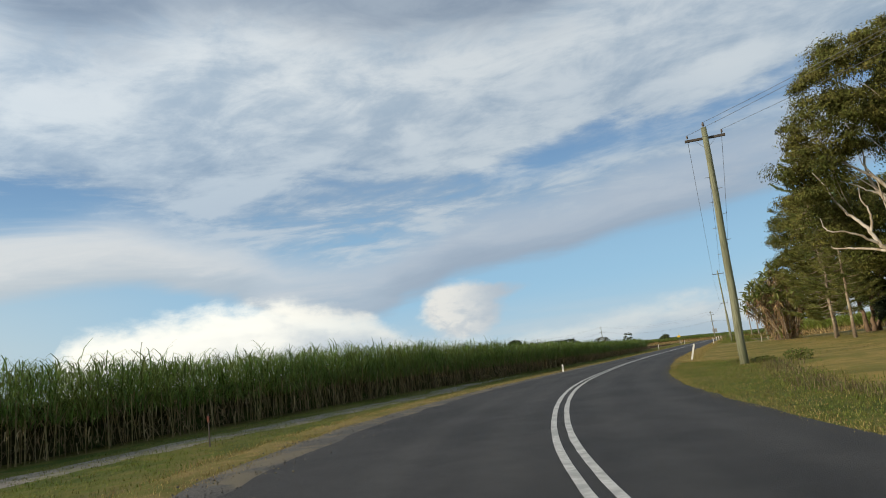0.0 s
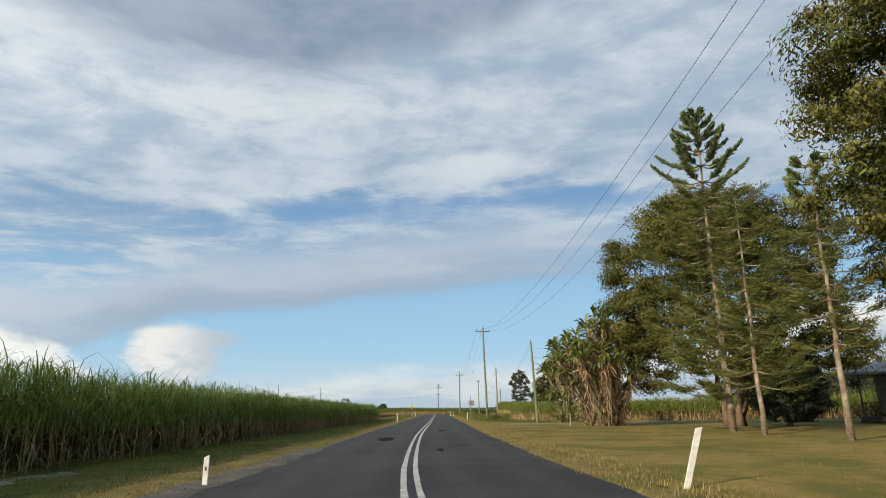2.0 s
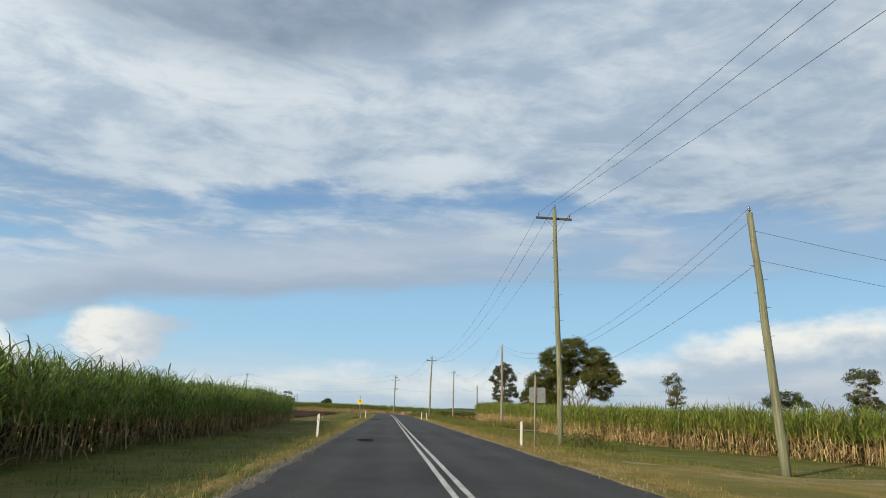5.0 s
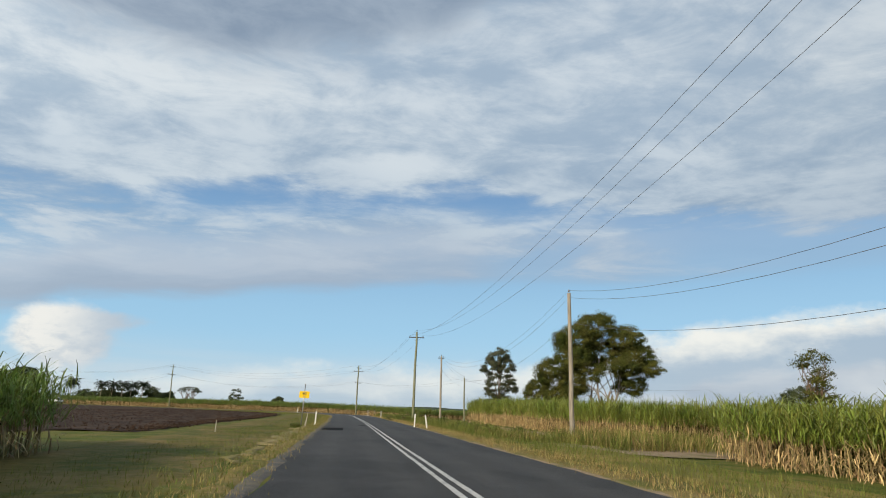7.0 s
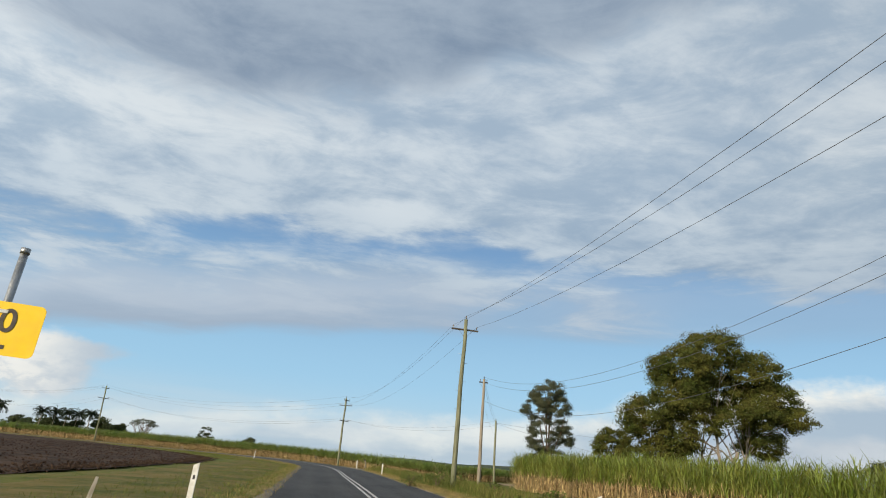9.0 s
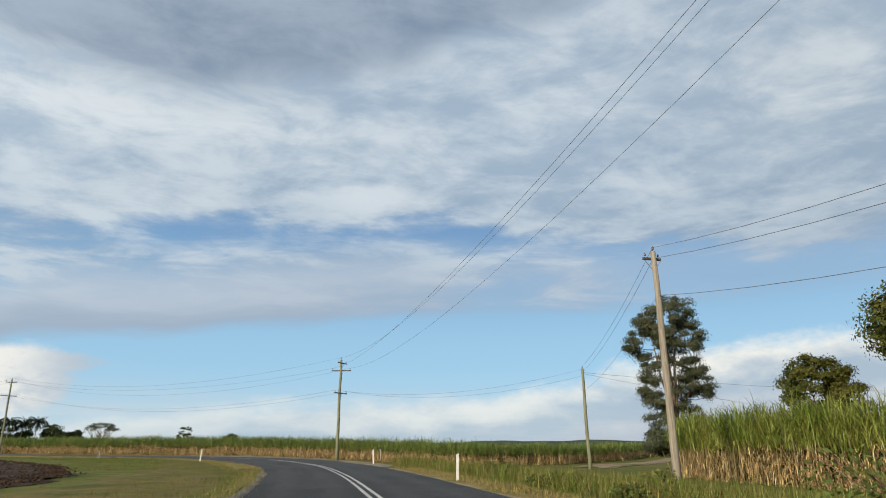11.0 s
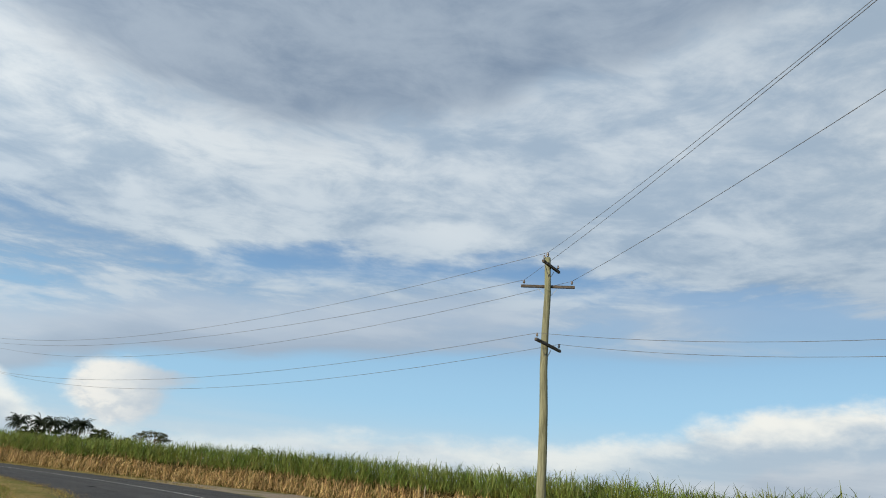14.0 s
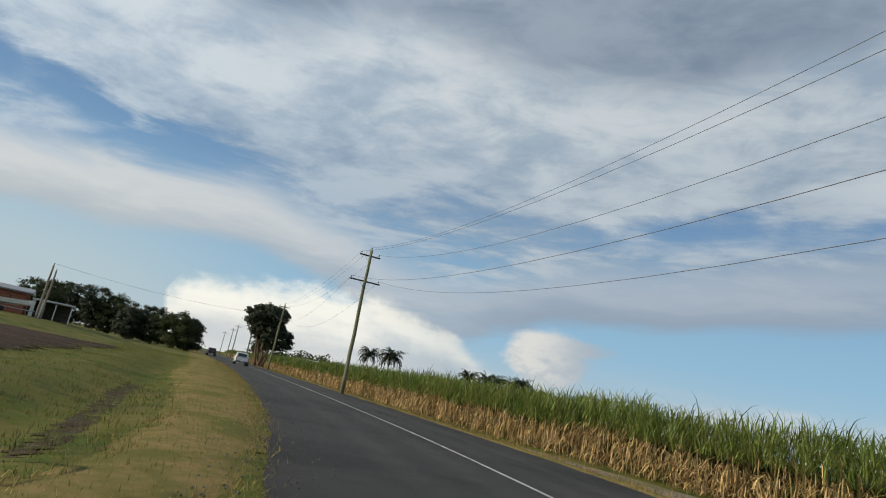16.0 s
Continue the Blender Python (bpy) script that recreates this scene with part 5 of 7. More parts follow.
    part("trunk", mesh("trunk", wv, wf, bark, True), None, ob)
    part("crown", mesh("crown", v, f, leaf), None, ob, kind="stuff")
    return ob


# the big gum beside the road
tree("gum_tree", (13.0, 48.0, 0), "tall gum tree with pale limbs and drooping olive leaves", M_BARK_PALE, M_LEAF_GUM, 0.48, 5.4,
     [(-7.0, 0, 10.6, 2.5, 2.4, 2.0), (-5.0, -0.5, 13.8, 3.2, 3.2, 2.3), (-2.6, 0, 17.0, 4.0, 4.0, 2.8), (2.0, 1, 18.4, 4.6, 4.6, 3.0), (5.0, 0, 14.4, 5.0, 5.0, 3.2), (0.4, 2, 13.2, 3.4, 3.6, 2.2), (-6.0, 1.6, 7.6, 2.2, 2.2, 1.4), (-1.4, 3.4, 6.8, 1.8, 2.0, 1.4), (-4.2, 3.0, 7.7, 1.9, 1.8, 1.6), (-3.4, 3.2, 5.2, 2.2, 2.0, 1.0), (4.5, 3, 9.2, 3.0, 3.0, 1.5)], 1050, 165, 0.21, 0.90, 101, 4, 0.36, 0.9, (-0.6, 0.2), "gum tree",
     extra=[([(-0.6, 0.2, 5.0), (-1.5, 0.1, 5.8), (-2.05, 0, 6.5), (-2.36, 0, 7.6), (-2.85, 0.1, 8.4), (-3.2, 0.1, 9.0), (-3.5, 0, 9.9), (-3.7, -0.2, 11.0), (-3.6, -0.3, 12.2), (-4.2, -0.4, 14.0)], 0.18, 0.05),
            ([(-0.5, 0.2, 4.5), (-1.8, 0, 5.0), (-3.5, -0.2, 5.25), (-3.95, -0.3, 5.85), (-4.25, -0.3, 6.65), (-4.55, -0.2, 7.25), (-5.05, -0.1, 7.8), (-5.4, 0, 8.45), (-5.8, 0, 9.1), (-5.95, 0.1, 10.1), (-6.6, 0.1, 11.2)], 0.17, 0.03),
            ([(-4.2, -0.3, 6.6), (-4.0, -0.5, 7.25), (-4.05, -0.6, 7.85), (-4.25, -0.6, 8.3), (-4.45, -0.5, 8.9), (-4.3, -0.5, 9.6)], 0.085, 0.02),
            ([(-3.95, -0.3, 5.8), (-4.55, -0.6, 6.2), (-5.1, -0.8, 6.6), (-5.95, -1.0, 6.85), (-6.6, -1.1, 6.95), (-6.8, -1.1, 7.3), (-6.9, -1.1, 7.9)], 0.09, 0.02),
            ([(-3.2, -0.2, 5.2), (-4.65, 0.4, 5.65), (-5.4, 0.8, 5.9), (-6.2, 1.1, 6.0), (-6.5, 1.2, 6.5)], 0.095, 0.02),
            ([(-3.2, 0.1, 9.0), (-3.55, 0, 9.2), (-4.0, -0.1, 9.45), (-4.45, -0.2, 9.8), (-5.2, -0.2, 10.2)], 0.07, 0.015),
            ([(-0.5, 0.2, 5.2), (0.2, 0.4, 9.0), (0.0, 0.4, 13.0), (-1.0, 0.2, 16.5)], 0.2, 0.05)])
tree("shade_tree", (11.8, 72.5, 0), "broad dark evergreen shade tree behind the pines", M_BARK, M_LEAF_GUM, 0.34, 3.0,
     [(-3.8, 2.6, 10.4, 3.7, 3.8, 2.7), (-4.6, 2.0, 7.0, 3.0, 3, 2.2), (-0.6, 0, 12.6, 4.8, 4.5, 2.6), (3.2, -2, 11.3, 3.8, 3.6, 2.7), (0, -2.0, 6.8, 4.0, 3.2, 2.1), (4.6, -2.6, 7.6, 2.2, 2.2, 1.4), (-2.6, -3.0, 11.4, 3.0, 3, 2.4), (-3.6, 4.4, 4.0, 1.8, 1.8, 2.4), (-4.4, 4.0, 6.2, 1.8, 1.8, 1.6), (-1.6, -1.6, 4.4, 3.0, 2.2, 1.5), (2.6, 0, 4.6, 2.2, 2.0, 1.2), (5.6, -2.2, 4.6, 2.4, 2.0, 1.6)], 1000, 135, 0.21, 0.92, 102, 12, 0.42, 0.3, (0.2, 0), "shade tree", 3)
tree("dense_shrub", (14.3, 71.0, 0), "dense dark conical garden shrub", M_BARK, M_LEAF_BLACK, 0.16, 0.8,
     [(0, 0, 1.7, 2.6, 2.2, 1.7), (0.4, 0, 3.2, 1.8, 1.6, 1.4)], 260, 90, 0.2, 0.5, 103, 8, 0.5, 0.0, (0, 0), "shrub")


def pine(at, h, trunk_r, reach, seed, tiers, first, label, crown=0.72, lean=(0, 0), gap=0.0, wild=1.0, bare=0.26, whorl=6):
    """A Norfolk pine: whorls of branches; above `crown` of its height they are neat upswept plumes, below ragged level sprays."""
    r = np.random.default_rng(seed)
    ob = base("norfolk_pine", at, label, "pine tree", "pines on the lawn")
    z = np.linspace(0, 1, 12)
    axis = np.stack([lean[0] * z**1.3, lean[1] * z**1.3, -0.1 + (h + 0.1) * z], -1)
    axis[1:-2, :2] += r.normal(0, 0.02, (9, 2))
    v, q = tube_arrays(axis, trunk_r * np.interp(z, [0, 0.03, 0.5, 1], [1.2, 1.0, 0.62, 0.10]), 10)
    part("trunk", mesh("trunk", v, q, M_BARK_PINE, True), None, ob)
    low, top, wood = [], [], []
    z_neat = first + (h - first) * crown
    heights = list(np.linspace(first, z_neat - 0.5, tiers)) if tiers else []
    zz = h - 0.35
    while zz > z_neat:
        heights.append(zz)
        zz -= gap * (0.55 + 0.45 * min((h - zz) / 3.0, 1.0))
    for zz in heights:
        neat = zz >= z_neat
        f = (zz - first) / (h - first)
        L0 = min(0.52 * (h - zz) + 0.42, reach) if neat else reach * (1 - f) ** 0.45 + 0.25
        spin = r.uniform(0, 6.28)
        for b in range(whorl if neat else int(r.integers(3, 6))):
            a = spin + b * 6.283 / (whorl if neat else 5) + r.normal(0, 0.14)
            L = L0 * (r.uniform(0.85, 1.1) if neat else r.uniform(0.55, 1.2))
            t = np.linspace(0, 1, 6)
            c0 = np.array([np.interp(zz, axis[:, 2], axis[:, 0]), np.interp(zz, axis[:, 2], axis[:, 1]), zz])
            lift = (0.44 if neat else 0.16) * L
            sag = (0.10 if neat else 0.12) * L
            br = np.stack([c0[0] + np.cos(a) * L * t, c0[1] + np.sin(a) * L * t, zz + lift * t**1.9 - sag * np.sin(t * 3.14)], -1)
            wood.append(tube_arrays(br, np.array([0.04, 0.034, 0.028, 0.022, 0.015, 0.006]) * (1.0 if neat else 0.8), 4, False))
            if neat:
                # a plume: side sprays raked forwards and up along the outer two thirds
                m = int(130 * L * (1.2 - bare)) + 12
                tt = bare + (1 - bare) * r.random(m) ** 0.85
                pos = np.stack([np.interp(tt, t, br[:, i_]) for i_ in range(3)], -1)
                sd = r.choice([-1, 1], m)
                ln = 0.29 * np.sin(np.clip(0.5 + tt * 2.3, 0, 3.0)) * r.uniform(0.75, 1.2, m) + 0.08
                top.append(ribbons(pos, a + sd * r.uniform(0.25, 0.95, m), r.uniform(0.15, 1.0, m), r.uniform(-0.5, 0.2, m), ln, r.uniform(0.055, 0.10, m), 2, 1.0, 0.35, None, r.uniform(-1.5, 1.5, m)))
            else:
                # ragged tufts of sprays strung along the outer half
                k_ = max(int(4.2 * L), 3)
                tuft = r.uniform(0.34, 1.0, k_)
                m = int(120 * L * wild) + 10
                w_ = r.integers(0, k_, m)
                tt = np.clip(tuft[w_] + r.normal(0, 0.035, m), 0.2, 1.0)
                pos = np.stack([np.interp(tt, t, br[:, i_]) for i_ in range(3)], -1) + r.normal(0, 1.0, (m, 3)) * (0.13, 0.13, 0.07)
                sd = r.choice([-1, 1], m)
                low.append(ribbons(pos, a + sd * r.uniform(0.1, 1.5, m), r.uniform(-0.2, 0.8, m), r.uniform(-0.3, 0.5, m), r.uniform(0.14, 0.34, m), r.uniform(0.03, 0.065, m), 1, 1.0, 0.3, None, r.uniform(-1.5, 1.5, m)))
    v, q = join(wood)
    part("branchwork", mesh("branchwork", v, q, M_BARK_PINE, True), None, ob, kind="stuff")
    if low:
        v, q = join(low)
        part("needles", mesh("needles", v, q, M_NEEDLE), None, ob, kind="stuff")
    if top:
        v, q = join(top)
        part("leader_needles", mesh("leader_needles", v, q, M_NEEDLE_TOP), None, ob, "blue-green feathered young branches", kind="stuff")
    return ob


pine((7.6, 63.7, 0), 17.2, 0.17, 3.7, 201, 19, 1.9, "tall Norfolk pine with a neat feathered top", 0.71, (0, 0), 0.95, 1.25)
pine((7.0, 59.3, 0), 11.8, 0.11, 2.5, 202, 16, 2.1, "slender leaning Norfolk pine with a pale trunk", 1.0, (0.7, 1.2), 0.8, 0.8)
pine((7.6, 54.3, 0), 10.8, 0.12, 2.1, 203, 9, 3.4, "young Norfolk pine with a pale trunk and open crown", 0.66, (0.4, 0.4), 1.2, 0.9, 0.45, 5)


def broad_fan(base_pt, azim, lean_, n, r, L0=1.25, w0=0.46):
    """A fan of paddle leaves on stalks, in one upright plane."""
    a = np.linspace(-1.15, 1.15, n) + r.normal(0, 0.12, n)
    lift = np.radians(90) - np.abs(a)
    az_ = np.where(a < 0, azim, azim + np.pi) + r.normal(0, 0.25, n)
    L = L0 * r.uniform(0.7, 1.15, n)
    st = np.repeat(base_pt[None], n, 0)
    tip = st + np.stack([np.cos(az_) * np.cos(lift), np.sin(az_) * np.cos(lift), np.sin(lift)], -1) * (L * 0.4)[:, None]
    v1, f1 = ribbons(st, az_, lift, 0 * L, L * 0.42, np.full(n, 0.07), 1, 1.0, 0.8)
    v2, f2 = ribbons(tip, az_, lift, r.uniform(0.5, 2.6, n), L, w0 * r.uniform(0.7, 1.2, n), 6, 1.3, 0.25, ([0, 0.12, 0.4, 0.8, 1], [0.25, 0.8, 1.0, 0.8, 0.2]), r.uniform(-0.8, 0.8, n))
    return join([(v1, f1), (v2, f2)])


def strelitzia(at, stems, foot_r, crown_r, h, shift, seed, label, dead=1.0, heads=None):
    """A clump of giant bird-of-paradise: stems leaning out of a narrow foot, paddle-leaf fans and hanging dead fronds."""
    r = np.random.default_rng(seed)
    ob = base("bird_of_paradise_clump", at, label, "giant strelitzia")
    wood, live, brown = [], [], []
    for n_ in range(len(heads) if heads else stems):
        a = r.uniform(0, 6.28)
        if heads:
            hx_, hy_, hz_ = heads[n_]
            b0, b1 = np.array([hx_ * 0.25, hy_ * 0.25, -0.05]), np.array([hx_, hy_, hz_])
        else:
            a = 2.4 * n_ + r.uniform(-0.3, 0.3)
            t1 = math.sqrt((n_ + r.uniform(0.1, 0.9)) / stems)
            b0 = np.array([math.cos(a) * t1 * foot_r, math.sin(a) * t1 * foot_r, -0.05])
            b1 = np.array([math.cos(a) * t1 * crown_r + shift[0], math.sin(a) * t1 * crown_r + shift[1], h * (1.0 - 0.42 * t1 * t1) * r.uniform(0.70, 1.0)])
        t = np.linspace(0, 1, 6)[:, None]
        line = b0 + (b1 - b0) * np.c_[t**1.5, t**1.5, t]
        line[1:-1, :2] += r.normal(0, 0.06, (4, 2))
        wood.append(tube_arrays(line, np.linspace(0.085, 0.06, 6), 7))
        for _ in range(4 if heads else 2):
            live.append(broad_fan(b1 - np.array([0, 0, r.uniform(0, 0.35)]), r.uniform(0, 3.14), 0, int(r.integers(7, 10)), r, 0.95 if heads else 0.92, 0.27 if heads else 0.20))
        side = r.uniform(0.9, 0.99, 4) if heads else r.uniform(0.55, 0.95, 4)
        live.append(ribbons(np.stack([np.interp(side, t[:, 0], line[:, i_]) for i_ in range(3)], -1), r.uniform(0, 6.28, 4), r.uniform(0.2, 1.0, 4), r.uniform(0.8, 2.4, 4), r.uniform(0.8, 1.3, 4), r.uniform(0.22, 0.38, 4), 6, 1.3, 0.25, ([0, 0.12, 0.4, 0.8, 1], [0.25, 0.8, 1.0, 0.8, 0.2])))
        m = int(r.integers(70, 105) * dead)
        tz = 1.0 - 0.86 * r.random(m) ** 1.5
        pos = np.stack([np.interp(tz, t[:, 0], line[:, i_]) for i_ in range(3)], -1) + r.normal(0, 0.08, (m, 3))
        brown.append(ribbons(pos, r.uniform(0, 6.28, m), np.radians(r.normal(-38, 26, m)), np.radians(r.uniform(15, 60, m)), r.uniform(0.35, 1.0, m), r.uniform(0.02, 0.085, m), 3, 0.45, 0.35, None, r.uniform(-1.5, 1.5, m)))
    m = int(190 * foot_r)
    a = r.uniform(0, 6.28, m)
    k_ = foot_r * r.uniform(0.3, 1.25, m)
    foot = np.c_[np.cos(a) * k_, np.sin(a) * k_, r.uniform(0.0, h * 0.45, m)]
    live.append(ribbons(foot, a + r.normal(0, 0.5, m), np.radians(r.uniform(20, 80, m)), r.uniform(0.4, 1.9, m), r.uniform(0.6, 1.25, m), r.uniform(0.14, 0.30, m), 4, 1.2, 0.2, None, r.uniform(-0.9, 0.9, m)))
    m = int(90 * foot_r)
    a = r.uniform(0, 6.28, m)
    k_ = foot_r * r.uniform(0.6, 1.45, m)
    brown.append(ribbons(np.c_[np.cos(a) * k_, np.sin(a) * k_, r.uniform(0.02, 0.5, m)], a, np.radians(r.normal(0, 20, m)), np.radians(r.uniform(0, 60, m)), r.uniform(0.3, 0.9, m), r.uniform(0.03, 0.10, m), 2, 1.0, 0.3))
    v, q = join(wood)
    part("stems", mesh("stems", v, q, M_STEM, True), None, ob, "ringed grey leaning stems")
    v, q = join(live)
    part("paddle_leaves", mesh("paddle_leaves", v, q, M_BANANA), None, ob, "green split paddle leaves", kind="stuff")
    v, q = join(brown)
    part("dead_fronds", mesh("dead_fronds", v, q, M_DEADFROND), None, ob, "brown dead fronds hanging down", kind="stuff")
    return ob


strelitzia((4.6, 76.6, 0), 48, 1.05, 3.0, 7.8, (-0.5, 0), 301, "huge old bird-of-paradise clump hung with brown dead fronds", 1.2)
strelitzia((4.85, 92.6, -0.15), 0, 1.0, 1.8, 6.6, (0, 0), 302, "open bird-of-paradise clump with bare leaning stems", 0.3, [(-1.65, 0.2, 5.0), (-0.75, -0.3, 7.2), (1.65, 0.3, 6.0), (1.25, 0.5, 5.5), (-0.55, 0.2, 6.3), (-0.4, 0.6, 5.5), (0.2, -0.4, 3.0), (-1.0, -0.6, 2.6)])


def palm(at, h, seed, name="palm_tree", label="tall palm with drooping dark fronds", fronds=64, L0=3.9, lean=(0.2, 0.1), r_=0.16, group=""):
    r = np.random.default_rng(seed)
    ob = base(name, at, label, "palm tree", group)
    z = np.linspace(0, 1, 7)
    axis = np.stack([lean[0] * z**1.5, lean[1] * z**1.5, -0.1 + (h + 0.1) * z], -1)
    v, q = tube_arrays(axis, r_ * np.interp(z, [0, 0.1, 1], [1.35, 1, 0.75]), 8)
    part("trunk", mesh("trunk", v, q, M_STEM, True), None, ob)
    bits = []
    for n_ in range(fronds):
        a, lift, bend = r.uniform(0, 6.28), r.uniform(-0.5, 1.25), r.uniform(1.1, 2.1)
        L = L0 * r.uniform(0.8, 1.15)
        k_ = 9
        P_ = [axis[-1].copy()]
        for i_ in range(k_):
            ang = lift - bend * (i_ / k_) ** 1.2
            P_.append(P_[-1] + np.array([math.cos(a) * math.cos(ang), math.sin(a) * math.cos(ang), math.sin(ang)]) * L / k_)
        P_ = np.array(P_)
        bits.append(ribbons(P_[:1], np.array([a]), np.array([lift]), np.array([bend]), np.array([L]), np.array([0.06]), 5, 1.2, 0.3))
        for sgn in (-1, 1):
            m = 22
            tt = np.linspace(0.12, 1, m)
            pos = np.stack([np.interp(tt, np.linspace(0, 1, k_ + 1), P_[:, i_]) for i_ in range(3)], -1)
            bits.append(ribbons(pos, np.full(m, a) + sgn * r.uniform(0.7, 1.2, m), r.uniform(-0.7, 0.2, m), r.uniform(0.2, 0.9, m), 0.75 * np.sin(0.35 + tt * 2.5) * r.uniform(0.8, 1.2, m), np.full(m, 0.24), 1, 1.0, 0.3))
    v, q = join(bits)
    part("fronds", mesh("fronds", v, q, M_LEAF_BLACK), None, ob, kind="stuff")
    return ob


for x, y, h, sd in ((-144, 422.5, 9.0, 1), (-119, 399, 8.0, 2), (-126.3, 452, 8.4, 3), (-123.3, 458, 9.0, 4), (-117.8, 455, 8.8, 5), (-115.3, 460, 8.8, 6), (-107.6, 452, 9.0, 7)):
    palm((x, y, 0), h, 400 + sd, group="palms behind the cane", lean=(0.5, 0.3))

# the spreading trees behind the cane
tree("fig_tree", (32.5, 227.5, -0.4), "large spreading fig tree with grey upright limbs and a domed crown", M_BARK_FIG, M_LEAF_DARK, 0.55, 5.2,
     [(-0.8, 0, 16.4, 3.6, 3.6, 2.3), (-5.0, -1, 13.8, 3.4, 3.2, 2.6), (4.3, 0, 14.2, 3.6, 3.4, 2.4), (-5.4, -1, 11.0, 3.0, 3.0, 2.4), (6.2, 0, 11.6, 3.0, 3.2, 2.4), (0.3, 1.5, 12.0, 3.4, 3, 2.2), (-8.6, 0, 8.2, 2.8, 2.6, 2.5), (8.4, -1, 9.6, 2.0, 2.2, 1.5), (-6.6, 1.0, 4.8, 2.6, 2.4, 2.0), (-2.6, -3, 8.6, 2.4, 1.8, 1.6), (2.6, -3, 9.4, 2.4, 1.8, 1.5), (-5.0, 0.5, 6.8, 3.0, 2.4, 2.4), (5.4, 1.0, 7.0, 3.0, 2.4, 2.2)], 1300, 100, 0.27, 1.0, 104, 16, 0.42, 0.3, (0, 0), "fig tree", 7, "", 70, 3.0)
tree("fig_tree", (24.0, 236, -0.4), "smaller bushy tree beside the large fig", M_BARK, M_LEAF_DARK, 0.25, 1.8, [(-0.6, 0, 4.6, 2.9, 2.6, 2.2), (-0.4, 0, 6.4, 2.0, 1.6, 1.3), (-1.6, 0, 2.6, 2.4, 2.2, 1.6)], 150, 130, 0.24, 0.75, 105, 8, category="tree")
tree("she_oak", (19.0, 247.5, -0.5), "upright she-oak with a dark feathery crown", M_BARK, M_LEAF_GREY, 0.3, 2.6, [(0.2, 0, 12.2, 2.5, 2.8, 2.0), (-1.3, 0.6, 10.4, 2.0, 2.6, 2.4), (1.5, 0, 10.2, 2.0, 1.9, 2.2), (-0.6, 0, 6.6, 2.4, 2.2, 2.4), (2.6, 0, 6.8, 1.6, 1.4, 1.5), (0.3, 0, 3.4, 3.0, 2.2, 1.8), (0, 0, 2.0, 2.8, 2.2, 1.2)], 420, 170, 0.22, 0.66, 106, 8, 0.30, 0.8, (0.3, 0), "she-oak")
tree("young_gum", (31.8, 175.6, -0.4), "thin young gum tree with an airy crown", M_BARK, M_LEAF_DARK, 0.1, 2.6, [(0, 0, 6.6, 1.5, 1.5, 1.9), (0.4, 0, 4.2, 1.6, 1.6, 1.3)], 60, 40, 0.26, 0.7, 107, 8, 0.32, 0.6, category="tree")
tree("spreading_tree", (133, 309, 0), "low flat-topped tree beyond the cane", M_BARK, M_FAR, 0.4, 5, [(0, 0, 9.6, 7, 5, 2.4), (-6, 0, 7.6, 3.5, 3, 1.8), (4, 0, 7, 5, 4, 2)], 130, 40, 0.6, 1.4, 108, 10, category="tree")
tree("gum_tree", (83, 204, 0), "tall gum tree standing beyond the cane", M_BARK_PALE, M_LEAF_GREY, 0.3, 4, [(0, 0, 9.8, 3.0, 3, 2.2), (-1, 0, 6.6, 3, 2.6, 1.6), (1.5, 0, 4.6, 2.6, 2.4, 1.4)], 120, 44, 0.45, 1.0, 109, 10, category="gum tree")
tree("spreading_tree", (148, 290, 0), "low bushy tree beyond the cane", M_BARK, M_FAR, 0.3, 3, [(0, 0, 6.6, 5, 4, 2.2)], 70, 36, 0.6, 1.3, 110, 8, category="tree")

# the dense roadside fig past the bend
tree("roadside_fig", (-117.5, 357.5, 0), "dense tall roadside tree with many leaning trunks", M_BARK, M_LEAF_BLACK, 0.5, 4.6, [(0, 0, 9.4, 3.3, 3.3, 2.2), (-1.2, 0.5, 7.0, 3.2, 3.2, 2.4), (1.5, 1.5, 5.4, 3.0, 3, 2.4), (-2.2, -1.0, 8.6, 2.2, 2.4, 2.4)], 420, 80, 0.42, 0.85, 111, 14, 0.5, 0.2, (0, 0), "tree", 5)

far_list = ((-107.1, 467, 8.6, 6, 1), (-99, 462, 6.6, 5, 21), (-125.9, 462, 8, 8, 2), (-118.9, 466, 7.4, 8, 3), (-123.7, 430, 5.6, 6, 4), (-113, 751, 16, 9, 5), (-55, 560, 6.4, 5, 7), (-240, 470, 9, 7, 10), (220, 420, 8, 12, 13))
for x, y, h, w, sd in far_list:
    tree("far_tree", (x, y, 0), "dark rounded tree on the skyline", M_BARK, M_FAR, 0.3, h * 0.25, [(0, 0, h * 0.72, w * 0.62, w * 0.5, h * 0.26), (-w * 0.3, 0, h * 0.5, w * 0.4, w * 0.4, h * 0.25), (w * 0.35, 0, h * 0.45, w * 0.4, w * 0.4, h * 0.25)], 70, 34, 0.9, 1.5, 600 + sd, 9, category="tree", group="skyline trees", twigs=14)
tree("umbrella_tree", (-85.6, 450.4, 0), "flat-topped umbrella tree with bare spreading limbs", M_BARK, M_LEAF_GREY, 0.42, 2.6, [(0, 0, 7.9, 5.0, 4.0, 0.9), (-3.4, 0, 6.8, 2.6, 2.4, 0.7), (3.4, 0, 6.8, 2.6, 2.4, 0.7)], 130, 20, 0.34, 0.75, 655, 26, 0.5, 0.0, (0, 0), "tree", 4, "", 90, 4.0)
